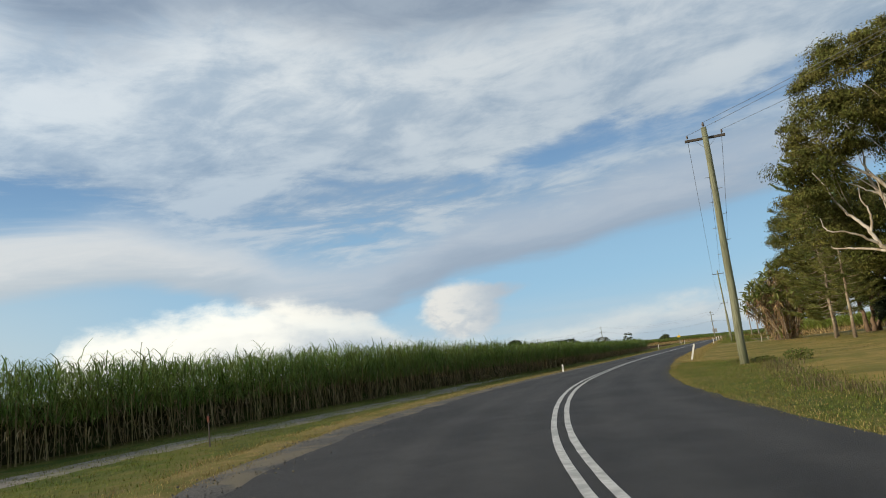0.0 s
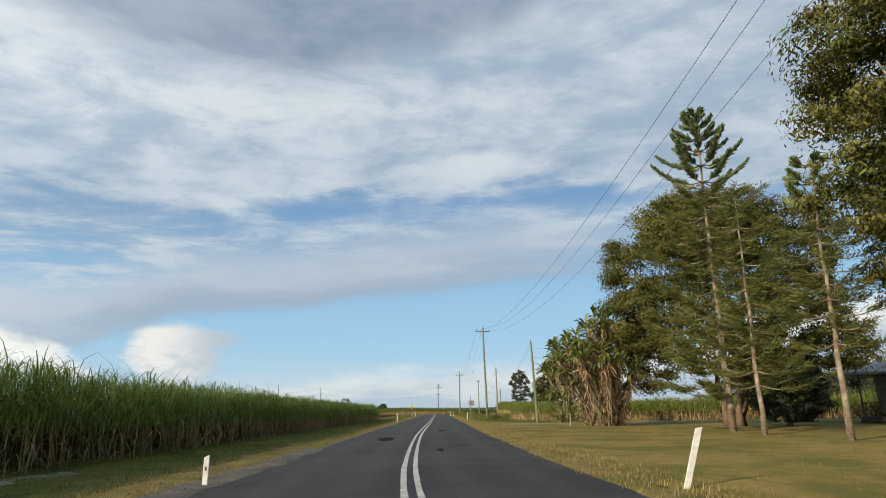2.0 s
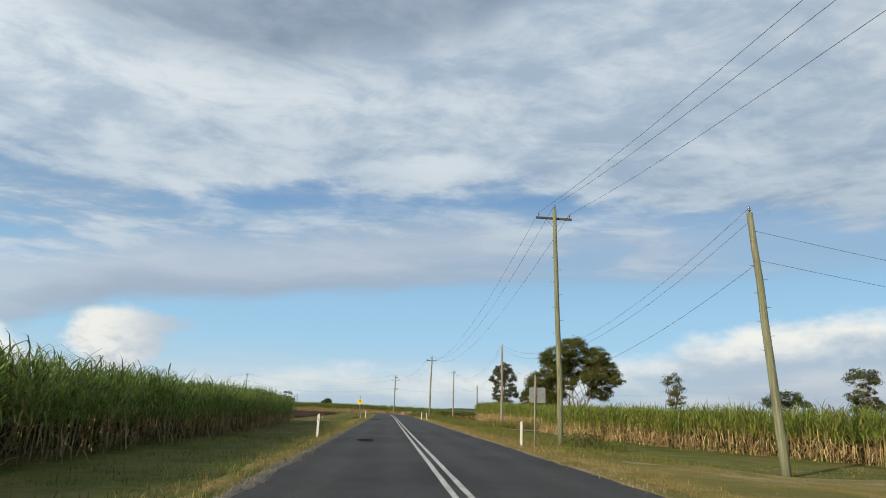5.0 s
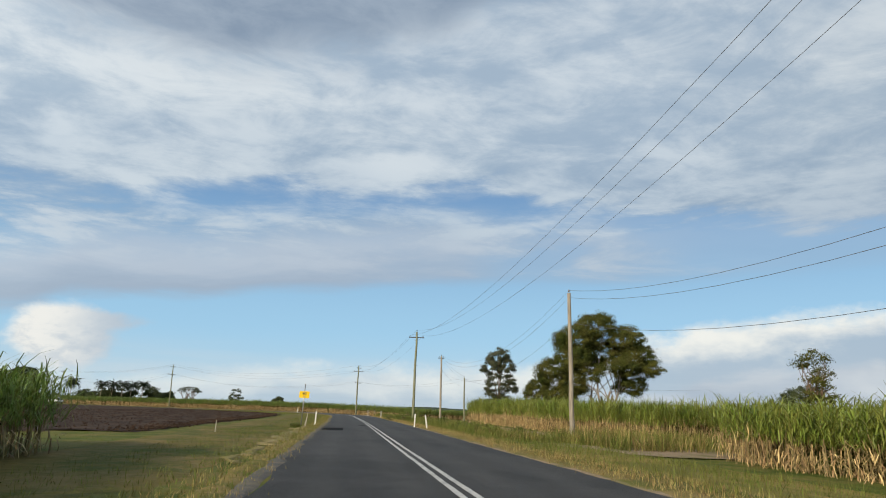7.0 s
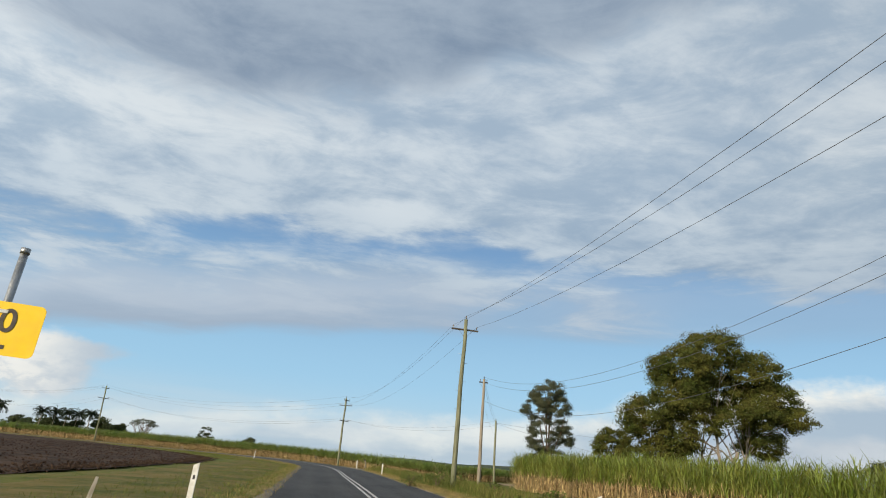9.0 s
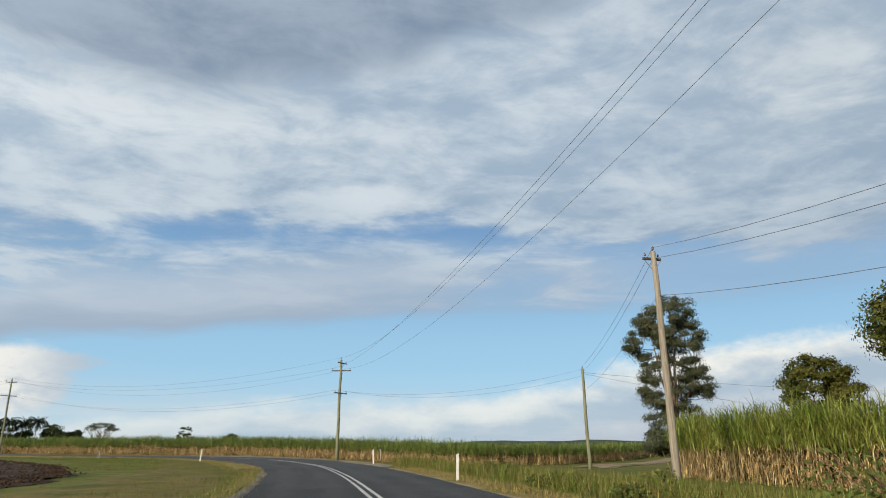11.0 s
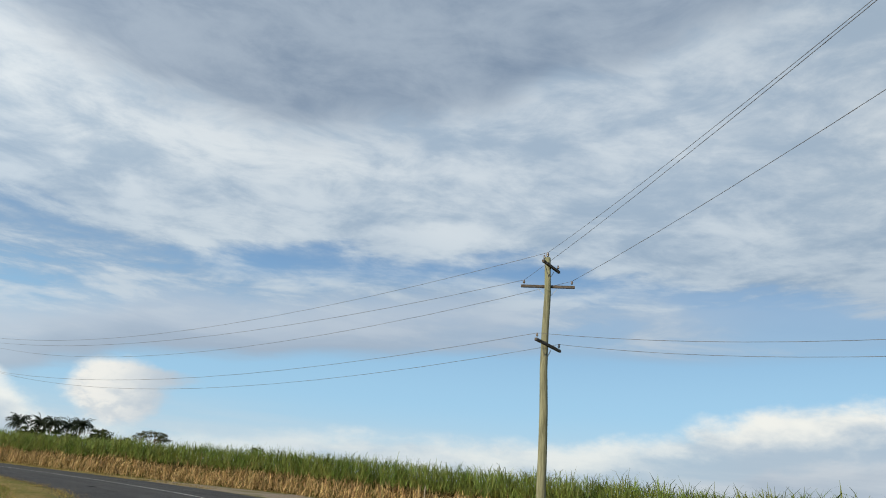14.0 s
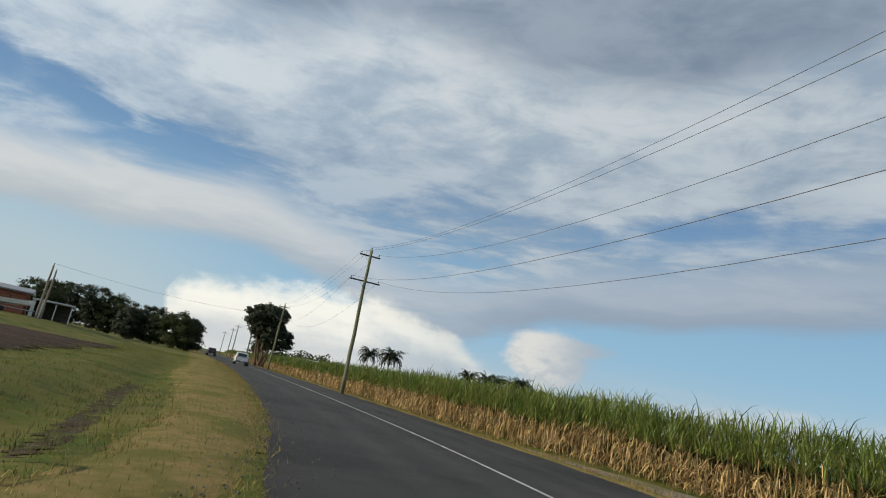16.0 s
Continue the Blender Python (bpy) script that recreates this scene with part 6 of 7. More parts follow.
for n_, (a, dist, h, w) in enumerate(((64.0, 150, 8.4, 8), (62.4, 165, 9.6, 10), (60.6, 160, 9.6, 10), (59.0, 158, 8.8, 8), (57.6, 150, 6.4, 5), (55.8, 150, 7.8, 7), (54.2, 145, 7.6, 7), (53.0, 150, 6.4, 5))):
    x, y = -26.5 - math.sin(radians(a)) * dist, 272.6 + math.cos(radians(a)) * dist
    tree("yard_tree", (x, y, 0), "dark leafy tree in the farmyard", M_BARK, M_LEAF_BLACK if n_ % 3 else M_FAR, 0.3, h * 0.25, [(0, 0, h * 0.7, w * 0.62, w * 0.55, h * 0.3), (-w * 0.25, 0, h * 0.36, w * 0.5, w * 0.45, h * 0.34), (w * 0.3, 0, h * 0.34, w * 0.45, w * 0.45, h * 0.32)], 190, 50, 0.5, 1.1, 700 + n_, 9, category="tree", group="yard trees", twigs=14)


def wood_belt(p0, p1, h, n, seed, label):
    """A far belt of trees, too distant to tell apart."""
    r = np.random.default_rng(seed)
    t = np.sort(r.random(n))
    c = np.outer(1 - t, p0) + np.outer(t, p1) + r.normal(0, 4, (n, 2))
    hh = h * r.uniform(0.7, 1.15, n)
    q = np.repeat(np.arange(n), 130)
    d = r.normal(size=(len(q), 3))
    d /= np.linalg.norm(d, axis=1)[:, None]
    P = np.c_[c[q], hh[q] * 0.52] + d * np.c_[h * 0.42 + 0 * hh[q], h * 0.42 + 0 * hh[q], hh[q] * 0.5] * (r.random(len(q)) ** 0.3)[:, None]
    v, f = leaves(P, h * 0.13, 0.6, 0, r)
    ob = thing("far_wood", mesh("far_wood", v, f, M_LEAF_BLACK if seed == 1 else M_FAR), label, "woodland", kind="stuff")
    trunks = [tube_arrays([(x, y, -0.1), (x, y, h * 0.5)], [0.2, 0.12], 5, False) for x, y in c]
    tv, tf = join(trunks)
    part("trunks", mesh("trunks", tv, tf, M_BARK), None, ob, kind="stuff")


for x, y, h, w, sd in ((31, 112, 7.0, 5.0, 31), (37, 114, 8.2, 6.0, 32), (43, 113, 7.4, 6.0, 33), (50, 114, 8.4, 7.0, 34), (58, 112, 7.6, 6.0, 35), (66, 116, 8.0, 7.0, 36)):
    tree("paddock_tree", (x, y, 0), "airy olive-green tree behind the cane", M_BARK, M_LEAF_GREY if sd % 2 else M_FAR, 0.22, h * 0.3, [(0, 0, h * 0.68, w * 0.55, w * 0.5, h * 0.28), (-w * 0.3, 0, h * 0.42, w * 0.42, w * 0.4, h * 0.25), (w * 0.32, 0, h * 0.40, w * 0.42, w * 0.4, h * 0.25)], 150, 90, 0.26, 0.8, 640 + sd, 10, category="tree", group="trees behind the cane", twigs=24)
wood_belt((62, 165), (110, 150), 7.5, 26, 4, "dark trees standing behind the cane")
wood_belt((82, 340), (150, 365), 3.2, 170, 1, "low dense belt of dark green trees beyond the fields")
wood_belt((-330, 560), (-220, 500), 9, 30, 2, "distant trees along the road")
wood_belt((-560, 900), (-250, 1000), 11, 60, 3, "far belt of trees on the skyline")

# a low ridge on the horizon
hx = np.linspace(-1800, 1500, 90)
hh = np.array([8 + 15 * max(0, noise.fractal((x * 0.0017, 2.1, 0), 0.7, 2, 4) + 0.25) for x in hx])
V = np.r_[np.c_[hx, np.full(90, 2600) - 0.1 * hx, np.full(90, -3)], np.c_[hx, np.full(90, 2700) - 0.1 * hx, hh], np.c_[hx, np.full(90, 3000) - 0.1 * hx, np.full(90, -3)]]
j = np.arange(89)
thing("far_ridge", mesh("far_ridge", V, np.r_[np.stack([j, j + 1, j + 91, j + 90], -1), np.stack([j + 90, j + 91, j + 181, j + 180], -1)], M_HILL, True), "low wooded ridge on the horizon", "hill", kind="structure")


# ---- poles and wires ----
def lathe(profile, n=10):
    """A turned solid from (radius, z) pairs."""
    P = np.array(profile, float)
    a = np.arange(n) * 2 * np.pi / n
    V = np.stack([P[:, :1] * np.cos(a), P[:, :1] * np.sin(a), np.repeat(P[:, 1:], n, 1)], -1).reshape(-1, 3)
    i = np.arange(len(P) - 1)[:, None] * n
    j = np.arange(n)[None]
    return V, np.stack([i + j, i + (j + 1) % n, i + n + (j + 1) % n, i + n + j], -1).reshape(-1, 4)


INS_V, INS_F = lathe([(0.0, 0.0), (0.012, 0.0), (0.012, 0.10), (0.055, 0.10), (0.06, 0.13), (0.035, 0.145), (0.065, 0.17), (0.05, 0.20), (0.03, 0.215), (0.045, 0.24), (0.03, 0.27), (0.0, 0.275)])
INS = mesh("insulator", INS_V, INS_F, M_CERAMIC, True)
PEG = tube("peg", [(0, 0, 0), (0.13, 0, 0.01), (0.20, 0, 0.015)], 0.011, M_STEEL, 5)
POLE_TIPS = {}


def pole(key, at, h, arms, label, lean=(0, 0), mat=None, r_=0.155, pegs=True, name="power_pole", group="power poles"):
    """A timber pole with crossarms (height, bearing in degrees, length), insulators, braces and climbing pegs."""
    r = np.random.default_rng(abs(int(at[0] * 7 + at[1] * 13)))
    ob = base(name, at, label, "power pole", group)
    z = np.linspace(0, 1, 8)
    axis = np.stack([lean[0] * z, lean[1] * z, -0.4 + (h + 0.4) * z], -1)
    axis[1:-1, :2] += r.normal(0, 0.02, (6, 2))
    v, q = tube_arrays(axis, r_ * np.linspace(1.1, 0.72, 8), 14)
    part("shaft", mesh("shaft", v, q, mat or M_POLE, True), None, ob)
    tips = []
    for zz, bearing, L in arms:
        c = np.array([np.interp(zz, axis[:, 2], axis[:, 0]), np.interp(zz, axis[:, 2], axis[:, 1]), zz])
        a = radians(bearing)
        off = np.array([-math.sin(a), math.cos(a), 0]) * r_ * 0.95
        arm = part("crossarm", box(L, 0.10, 0.11, (0, 0, -0.055), 0.012), M_ARM, ob, "dark timber crossarm")
        arm.matrix_local = Matrix.Translation(c + off) @ Matrix.Rotation(a, 4, "Z")
        ends = []
        for x in (-L / 2 + 0.12, L / 2 - 0.12):
            i_ = part("insulator", INS, None, arm)
            i_.location, i_.scale = (x, 0, 0.055), (0.8, 0.8, 0.8)
            ends.append(np.array(at) + c + off + np.array([math.cos(a) * x, math.sin(a) * x, 0.26]))
        b = bmesh.new()
        box(0.62, 0.03, 0.012, (0.22, -0.07, -0.32), 0, Matrix.Rotation(radians(-48), 4, "Y"), b)
        box(0.62, 0.03, 0.012, (-0.22, -0.07, -0.32), 0, Matrix.Rotation(radians(48), 4, "Y"), b)
        part("brace", b, M_STEEL, arm, "flat steel arm brace")
        tips.append(ends)
    topi = part("insulator", INS, None, ob)
    topi.location = (lean[0], lean[1], h - 0.02)
    POLE_TIPS[key] = (tips, np.array(at) + np.array([lean[0], lean[1], h + 0.24]))
    if pegs:
        for n_ in range(7):
            zz = h * 0.45 + n_ * h * 0.055
            p_ = part("peg", PEG, None, ob)
            p_.location = (np.interp(zz, axis[:, 2], axis[:, 0]), np.interp(zz, axis[:, 2], axis[:, 1]), zz)
            p_.location.x += r_ * 0.7 * (1 if n_ % 2 else -1)
            p_.rotation_euler = (0, 0, 0 if n_ % 2 else math.pi)
    return ob


lb = "tall green-grey treated timber power pole with a dark crossarm"
pole("p0", (36, -20, 0), 10.4, [(9.8, 45, 1.6)], lb)
pole("p1", (0.05, 29.7, 0), 10.4, [(9.95, 8, 1.7)], lb, (0.2, 0.1), r_=0.165)
pole("p2", (-1.0, 115.05, -0.05), 11.75, [(11.3, 2, 1.9)], lb, (-0.2, 0), r_=0.135)
pole("p3", (-2.1, 202.7, -0.1), 11.0, [(10.3, 4, 1.9)], lb, (0.1, 0), r_=0.16)
pole("p4", (-8.1, 270.0, 0), 10.5, [(10.1, -128, 1.6), (9.3, -14, 2.2), (6.8, -128, 2.3)], "weathered timber power pole with three crossarms on the bend", (0.0, 0), r_=0.17, pegs=False)
pole("p5", (-58.6, 311.5, 0.0), 11.4, [(10.95, 52, 1.7), (8.85, 52, 2.5)], "timber power pole with two crossarms beside the road", (-0.2, 0))
pole("p6", (-100.2, 343.4, 0), 10.2, [(9.8, 52, 1.6), (8.0, 52, 2.2)], "timber power pole beside the dense roadside tree", (0.3, 0))
for n_, d_ in enumerate((50, 95, 140, 190)):
    pole("q%d" % n_, (-100.2 - 0.79 * d_ - 6 * (n_ % 2), 343.4 + 0.61 * d_ + 4 * (n_ % 2), 0), 10.0, [(9.5, 52, 1.8)], "distant timber power pole along the road", pegs=False)
pole("a1", (4.0, 105.1, -0.42), 9.2, [], "bare leaning timber pole with service wires", (-0.35, 0.25), M_POLE, 0.15, True, "service_pole", "service poles")
pole("a2", (4.4, 163.6, -0.42), 9.8, [], "bare grey timber pole with service wires", (0, 0), M_POLE_GREY, 0.16, False, "service_pole", "service poles")
pole("a3", (4.05, 221.8, -0.35), 9.9, [(9.6, 4, 0.9)], "bare grey timber pole with service wires", (-0.1, 0), M_POLE_GREY, 0.16, False, "service_pole", "service poles")
pole("a4", (13.2, 252.0, -0.75), 8.7, [], "short green-grey service pole beside the track", (-0.15, 0), M_POLE, 0.16, True, "service_pole", "service poles")
pole("h1", (-100, 308.5, gz_at(-100, 308.5) - 0.3), 6.2, [], "thin timber pole at the edge of the farmyard", (0.2, 0), M_POLE_GREY, 0.13, False, "service_pole", "service poles")
pole("h2", (-100.6, 309.3, gz_at(-100.6, 309.3) - 0.3), 5.7, [], "thin timber pole at the edge of the farmyard", (0.1, 0), M_POLE_GREY, 0.12, False, "service_pole", "service poles")


def wire(a, b, sag, r_=0.0088, label="thin dark overhead power wire"):
    a, b = np.asarray(a, float), np.asarray(b, float)
    t = np.linspace(0, 1, 20)[:, None]
    P_ = a + (b - a) * t
    P_[:, 2] -= (4 * sag * t * (1 - t))[:, 0]
    v, q = tube_arrays(P_ - a, r_, 4, False)
    thing("overhead_wire", mesh("overhead_wire", v, q, M_WIRE, True), label, "power line", "overhead wires", at=tuple(a))


main = ["p0", "p1", "p2", "p3", "p4", "p5", "p6"] + ["q%d" % n_ for n_ in range(4)]
for k0, k1 in zip(main[:-1], main[1:]):
    (t0, top0), (t1, top1) = POLE_TIPS[k0], POLE_TIPS[k1]
    e0 = t0[1] if k0 == "p4" else t0[0]
    e1 = t1[1] if k1 == "p4" else t1[0]
    L = np.linalg.norm(top1 - top0)
    sag = 2.4 * (L / 85) ** 2 + 0.15
    for u, w_, k_ in ((top0, top1, 1.14), (e0[0], e1[0], 1.0), (e0[1], e1[1], 1.07)):
        if k0 == "p4":
            k_ = {1.14: 1.40, 1.0: 1.26, 1.07: 1.66}[k_]
        wire(u, w_, sag * k_)
for (ta, tb) in ((POLE_TIPS["p4"][0][2], POLE_TIPS["p5"][0][1]), (POLE_TIPS["p5"][0][1], POLE_TIPS["p6"][0][1])):
    for n_ in (0, 1):
        wire(ta[1 - n_] if ta is POLE_TIPS["p4"][0][2] else ta[n_], tb[n_], 2.2 + 0.22 * n_)
for k0, k1 in (("a1", "a2"), ("a2", "a3"), ("a3", "a4")):
    for dz_ in (0.2, -0.3, -2.0):
        a_, b_ = POLE_TIPS[k0][1].copy(), POLE_TIPS[k1][1].copy()
        a_[2] += dz_ - 0.25
        b_[2] += dz_ - 0.25
        wire(a_, b_, 0.5 if k1 == "a4" else 2.8, 0.0095, "thin dark service wire between the bare poles")
a_ = POLE_TIPS["a1"][1] - np.array([0, 0, 0.9])
wire(a_, (62, 118, 7.0), 1.0, 0.008, "thin dark service wire over the cane")
wire(a_ - np.array([0, 0, 1.1]), (62, 118, 6.0), 1.0, 0.008, "thin dark service wire over the cane")
for n_, dz_ in ((1, -0.3), (0, -0.9)):
    wire(POLE_TIPS["p4"][0][2][n_], POLE_TIPS["a4"][1] + np.array([0, 0, dz_]), 1.2, 0.008, "thin dark service wire to a short pole")
wire(POLE_TIPS["a4"][1] - np.array([0, 0, 0.6]), (70, 262, 7.5), 0.6, 0.012, "service wire running out over the fields")
wire(POLE_TIPS["a4"][1] - np.array([0, 0, 0.7]), (40, 240, 1.9), 0.3, 0.012, "service wire falling towards the trees")
wire(POLE_TIPS["h1"][1], POLE_TIPS["p6"][1] - np.array([0, 0, 2]), 0.8, 0.012, "service wire to the farmyard")


# ---- roadside furniture ----
def guide_post(at, lean=(0, 0), turn=0.0, dark=True, h=1.0):
    """A white flexible guide post with a slanted top and a reflector on a dark band."""
    ob = base("guide_post", at, "white roadside guide post with a small reflector" + (", leaning" if abs(lean[0]) + abs(lean[1]) > 6 else ""), "guide post", "guide posts")
    ob.rotation_euler = (radians(lean[1]), radians(lean[0]), radians(turn))
    b = box(0.10, 0.045, h + 0.1, (0, 0, -0.1), 0.008)
    for vv in b.verts:
        if vv.co.z > h - 0.03:
            vv.co.z += vv.co.x * 0.5
    part("post", b, M_WHITE, ob)
    part("band", box(0.101, 0.047, 0.15, (0, 0, h - 0.30), 0.004), M_WHITE, ob, "painted band")
    part("reflector", box(0.04, 0.052, 0.075, (0, 0, h - 0.26), 0.006), M_DARKREF if dark else M_LAMP, ob, "small dark reflector" if dark else "small clear reflector")
    return ob


for x, y, ln, red in ((-11.2, 43.6, (1, 0), True), (-12.4, 113.6, (0, 0), True), (-12.5, 172.8, (2, 0), True), (-19.9, 256.0, (4, 0), True), (-2.8, 42.0, (17, 2), False), (-3.7, 111.2, (0, 0), False), (-4.95, 173.0, (2, 0), False), (-4.3, 170.2, (-9, 2), False), (-6.15, 246.4, (-3, 0), False), (-5.0, 222, (0, 0), False)):
    guide_post((x, y, gz_at(x, y)), ln, 0, red, 0.55 if y == 43.6 else 1.0)


def stake(at, h, lean, label, w=0.08, name="timber_stake", tip=None):
    ob = base(name, at, label, "stake")
    ob.rotation_euler = (radians(lean[1]), radians(lean[0]), 0.3)
    b = box(w, w * 0.6, h + 0.1, (0, 0, -0.1), 0.006)
    for vv in b.verts:
        if vv.co.z > h - 0.03:
            vv.co.x = vv.co.x * 0.35 + w * 0.2
    part("shaft", b, M_ARM if tip else M_TIMBER_W, ob)
    if tip:
        part("tip", box(w * 1.08, w * 0.7, 0.16, (0, 0, h - 0.24), 0.004), tip, ob, "painted top")
    return ob


stake((-13.0, 168.9, 0), 0.85, (8, 0), "broken pale timber stake beside the sign", 0.10)
stake((-11.9, 279.0, 0), 1.15, (0, 0), "thin pale timber stake before the cane", 0.07)
stake((-10.4, 277.3, 0), 0.8, (2, 0), "short timber stake before the cane", 0.07)
stake((-9.6, 277.0, 0), 0.8, (8, 0), "short leaning timber stake behind the pole", 0.08)
stake((-12.5, 12.6, 0), 0.82, (-1, 0), "thin brown marker stake with a faded dull red top", 0.045, "marker_stake", M_RUST)
stake((2.2, 77.2, 0), 0.9, (2, 0), "short grey timber stake beside the palms", 0.10)
stake((-16.4, 155.2, 0), 0.55, (0, 0), "small pale stake in the grass", 0.06)

# the bent brown post with a round head
ob = base("bollard", (-4.3, 260.0, 0), "short bent brown post with a round head", "bollard")
part("shaft", tube("shaft", [(0, 0, -0.1), (0.02, 0, 0.35), (0, 0, 0.7), (-0.12, 0, 0.95)], [0.10, 0.10, 0.09, 0.08], M_POLE_GREY, 10), None, ob)
v, q = lathe([(0.0, -0.13), (0.09, -0.1), (0.14, 0.0), (0.10, 0.1), (0.0, 0.13)], 12)
hd = part("head", mesh("head", v, q, M_ARM, True), None, ob, "dark round head")
hd.location = (-0.15, 0, 1.02)


def rounded_plate(w, h, t, rad=0.05):
    b = bmesh.new()
    pts_ = []
    for cx, cz, a0 in ((w / 2 - rad, h / 2 - rad, 0), (-w / 2 + rad, h / 2 - rad, 90), (-w / 2 + rad, -h / 2 + rad, 180), (w / 2 - rad, -h / 2 + rad, 270)):
        for k_ in range(5):
            a = radians(a0 + k_ * 22.5)
            pts_.append((cx + rad * math.cos(a), 0, cz + rad * math.sin(a)))
    f = b.faces.new([b.verts.new(p) for p in pts_])
    ext = bmesh.ops.extrude_face_region(b, geom=[f])
    bmesh.ops.translate(b, vec=(0, t, 0), verts=[e for e in ext["geom"] if isinstance(e, bmesh.types.BMVert)])
    bmesh.ops.recalc_face_normals(b, faces=b.faces[:])
    return b


def letters(text, size):
    """Built-in font text as a mesh, upright and facing -y."""
    cu = bpy.data.curves.new("letters", "FONT")
    cu.body, cu.size, cu.extrude, cu.align_x, cu.align_y, cu.offset = text, size, 0.002, "CENTER", "CENTER", size * 0.012
    tmp = bpy.data.objects.new("letters", cu)
    scene.collection.objects.link(tmp)
    me = bpy.data.meshes.new_from_object(tmp.evaluated_get(bpy.context.evaluated_depsgraph_get()))
    bpy.data.objects.remove(tmp)
    me.transform(Matrix.Rotation(radians(90), 4, "X"))
    me.materials.clear()
    me.materials.append(M_BLACK)
    return me


sign = base("speed_sign", (-13.1, 166.1, 0), "yellow advisory 40 speed sign on a steel post", "road sign")
sign.rotation_euler = (0, radians(2.0), radians(4))
part("post", tube("post", [(0, 0, -0.3), (0, 0, 1.5), (0, 0, 2.72)], 0.032, M_STEEL, 10), None, sign)
cap = part("cap", tube("cap", [(0, 0, 0), (0, 0, 0.05)], 0.038, M_STEEL, 10), None, sign)
cap.location = (0, 0, 2.70)
plate = part("plate", rounded_plate(0.65, 0.43, 0.004, 0.05), M_YELLOW, sign, "yellow reflective plate")
plate.location = (0, -0.045, 2.06)
num = part("number", letters("40", 0.27), None, plate, "black number 40")
num.location = (0, -0.003, 0.055)
part("small_lettering", box(0.20, 0.003, 0.032, (0, -0.002, -0.165)), M_BLACK, plate, "row of small dark lettering")
for zz in (1.92, 2.18):
    part("clamp", box(0.10, 0.09, 0.03, (0, -0.008, zz), 0.004), M_STEEL, sign)

back_sign = base("road_sign", (-3.3, 110.4, gz_at(-3.3, 110.4)), "bare grey back of a square road sign on a post", "road sign")
part("post", tube("post", [(0, 0, -0.3), (0, 0, 1.4), (0.02, 0, 2.9)], 0.035, M_POLE_GREY, 8), None, back_sign)
pl = part("plate", rounded_plate(0.68, 0.62, 0.004, 0.05), M_SIGNBACK, back_sign)
pl.location = (0.12, 0.05, 2.08)

# bent pipe rail over the culvert, with its concrete lip
rail = base("pipe_rail", (-33.4, 274.8, gz_at(-33.4, 274.8)), "bent galvanised pipe rail over a culvert", "rail")
L_ = 0.85
prof = [(-L_, 0, -0.4), (-L_ * 0.98, 0, 0.35), (-L_ * 0.94, 0, 0.72), (-L_ * 0.8, 0, 0.90), (-L_ * 0.5, 0, 0.94), (0, 0, 0.95), (L_ * 0.5, 0, 0.94), (L_ * 0.8, 0, 0.90), (L_ * 0.94, 0, 0.72), (L_ * 0.98, 0, 0.35), (L_, 0, -0.4)]
part("pipe", tube("pipe", prof, 0.03, M_STEEL, 8), None, rail)
rail.rotation_euler = (0, 0, radians(112))
cul = base("culvert_headwall", (-35.2, 279.9, gz_at(-35.2, 279.9) - 0.05), "weathered concrete culvert headwall in the grass", "culvert")
part("wall", box(0.42, 0.12, 0.15, (0, 0, -0.06), 0.02), M_CONCRETE, cul)
cul.rotation_euler = (0, 0, radians(55))


# ---- vehicles ----
def prism(profile, width, bevel=0.04, taper=None):
    """A body from a side outline (y, z), widened along x; taper narrows what lies above a height."""
    b = bmesh.new()
    f = b.faces.new([b.verts.new((-width / 2, y, z)) for y, z in profile])
    ext = bmesh.ops.extrude_face_region(b, geom=[f])
    bmesh.ops.translate(b, vec=(width, 0, 0), verts=[e for e in ext["geom"] if isinstance(e, bmesh.types.BMVert)])
    bmesh.ops.recalc_face_normals(b, faces=b.faces[:])
    if taper:
        z0, k_ = taper
        for vv in b.verts:
            if vv.co.z > z0:
                vv.co.x *= 1 - k_ * (vv.co.z - z0)
    bmesh.ops.bevel(b, geom=b.edges[:], offset=bevel, segments=2, affect="EDGES", profile=0.6)
    return b


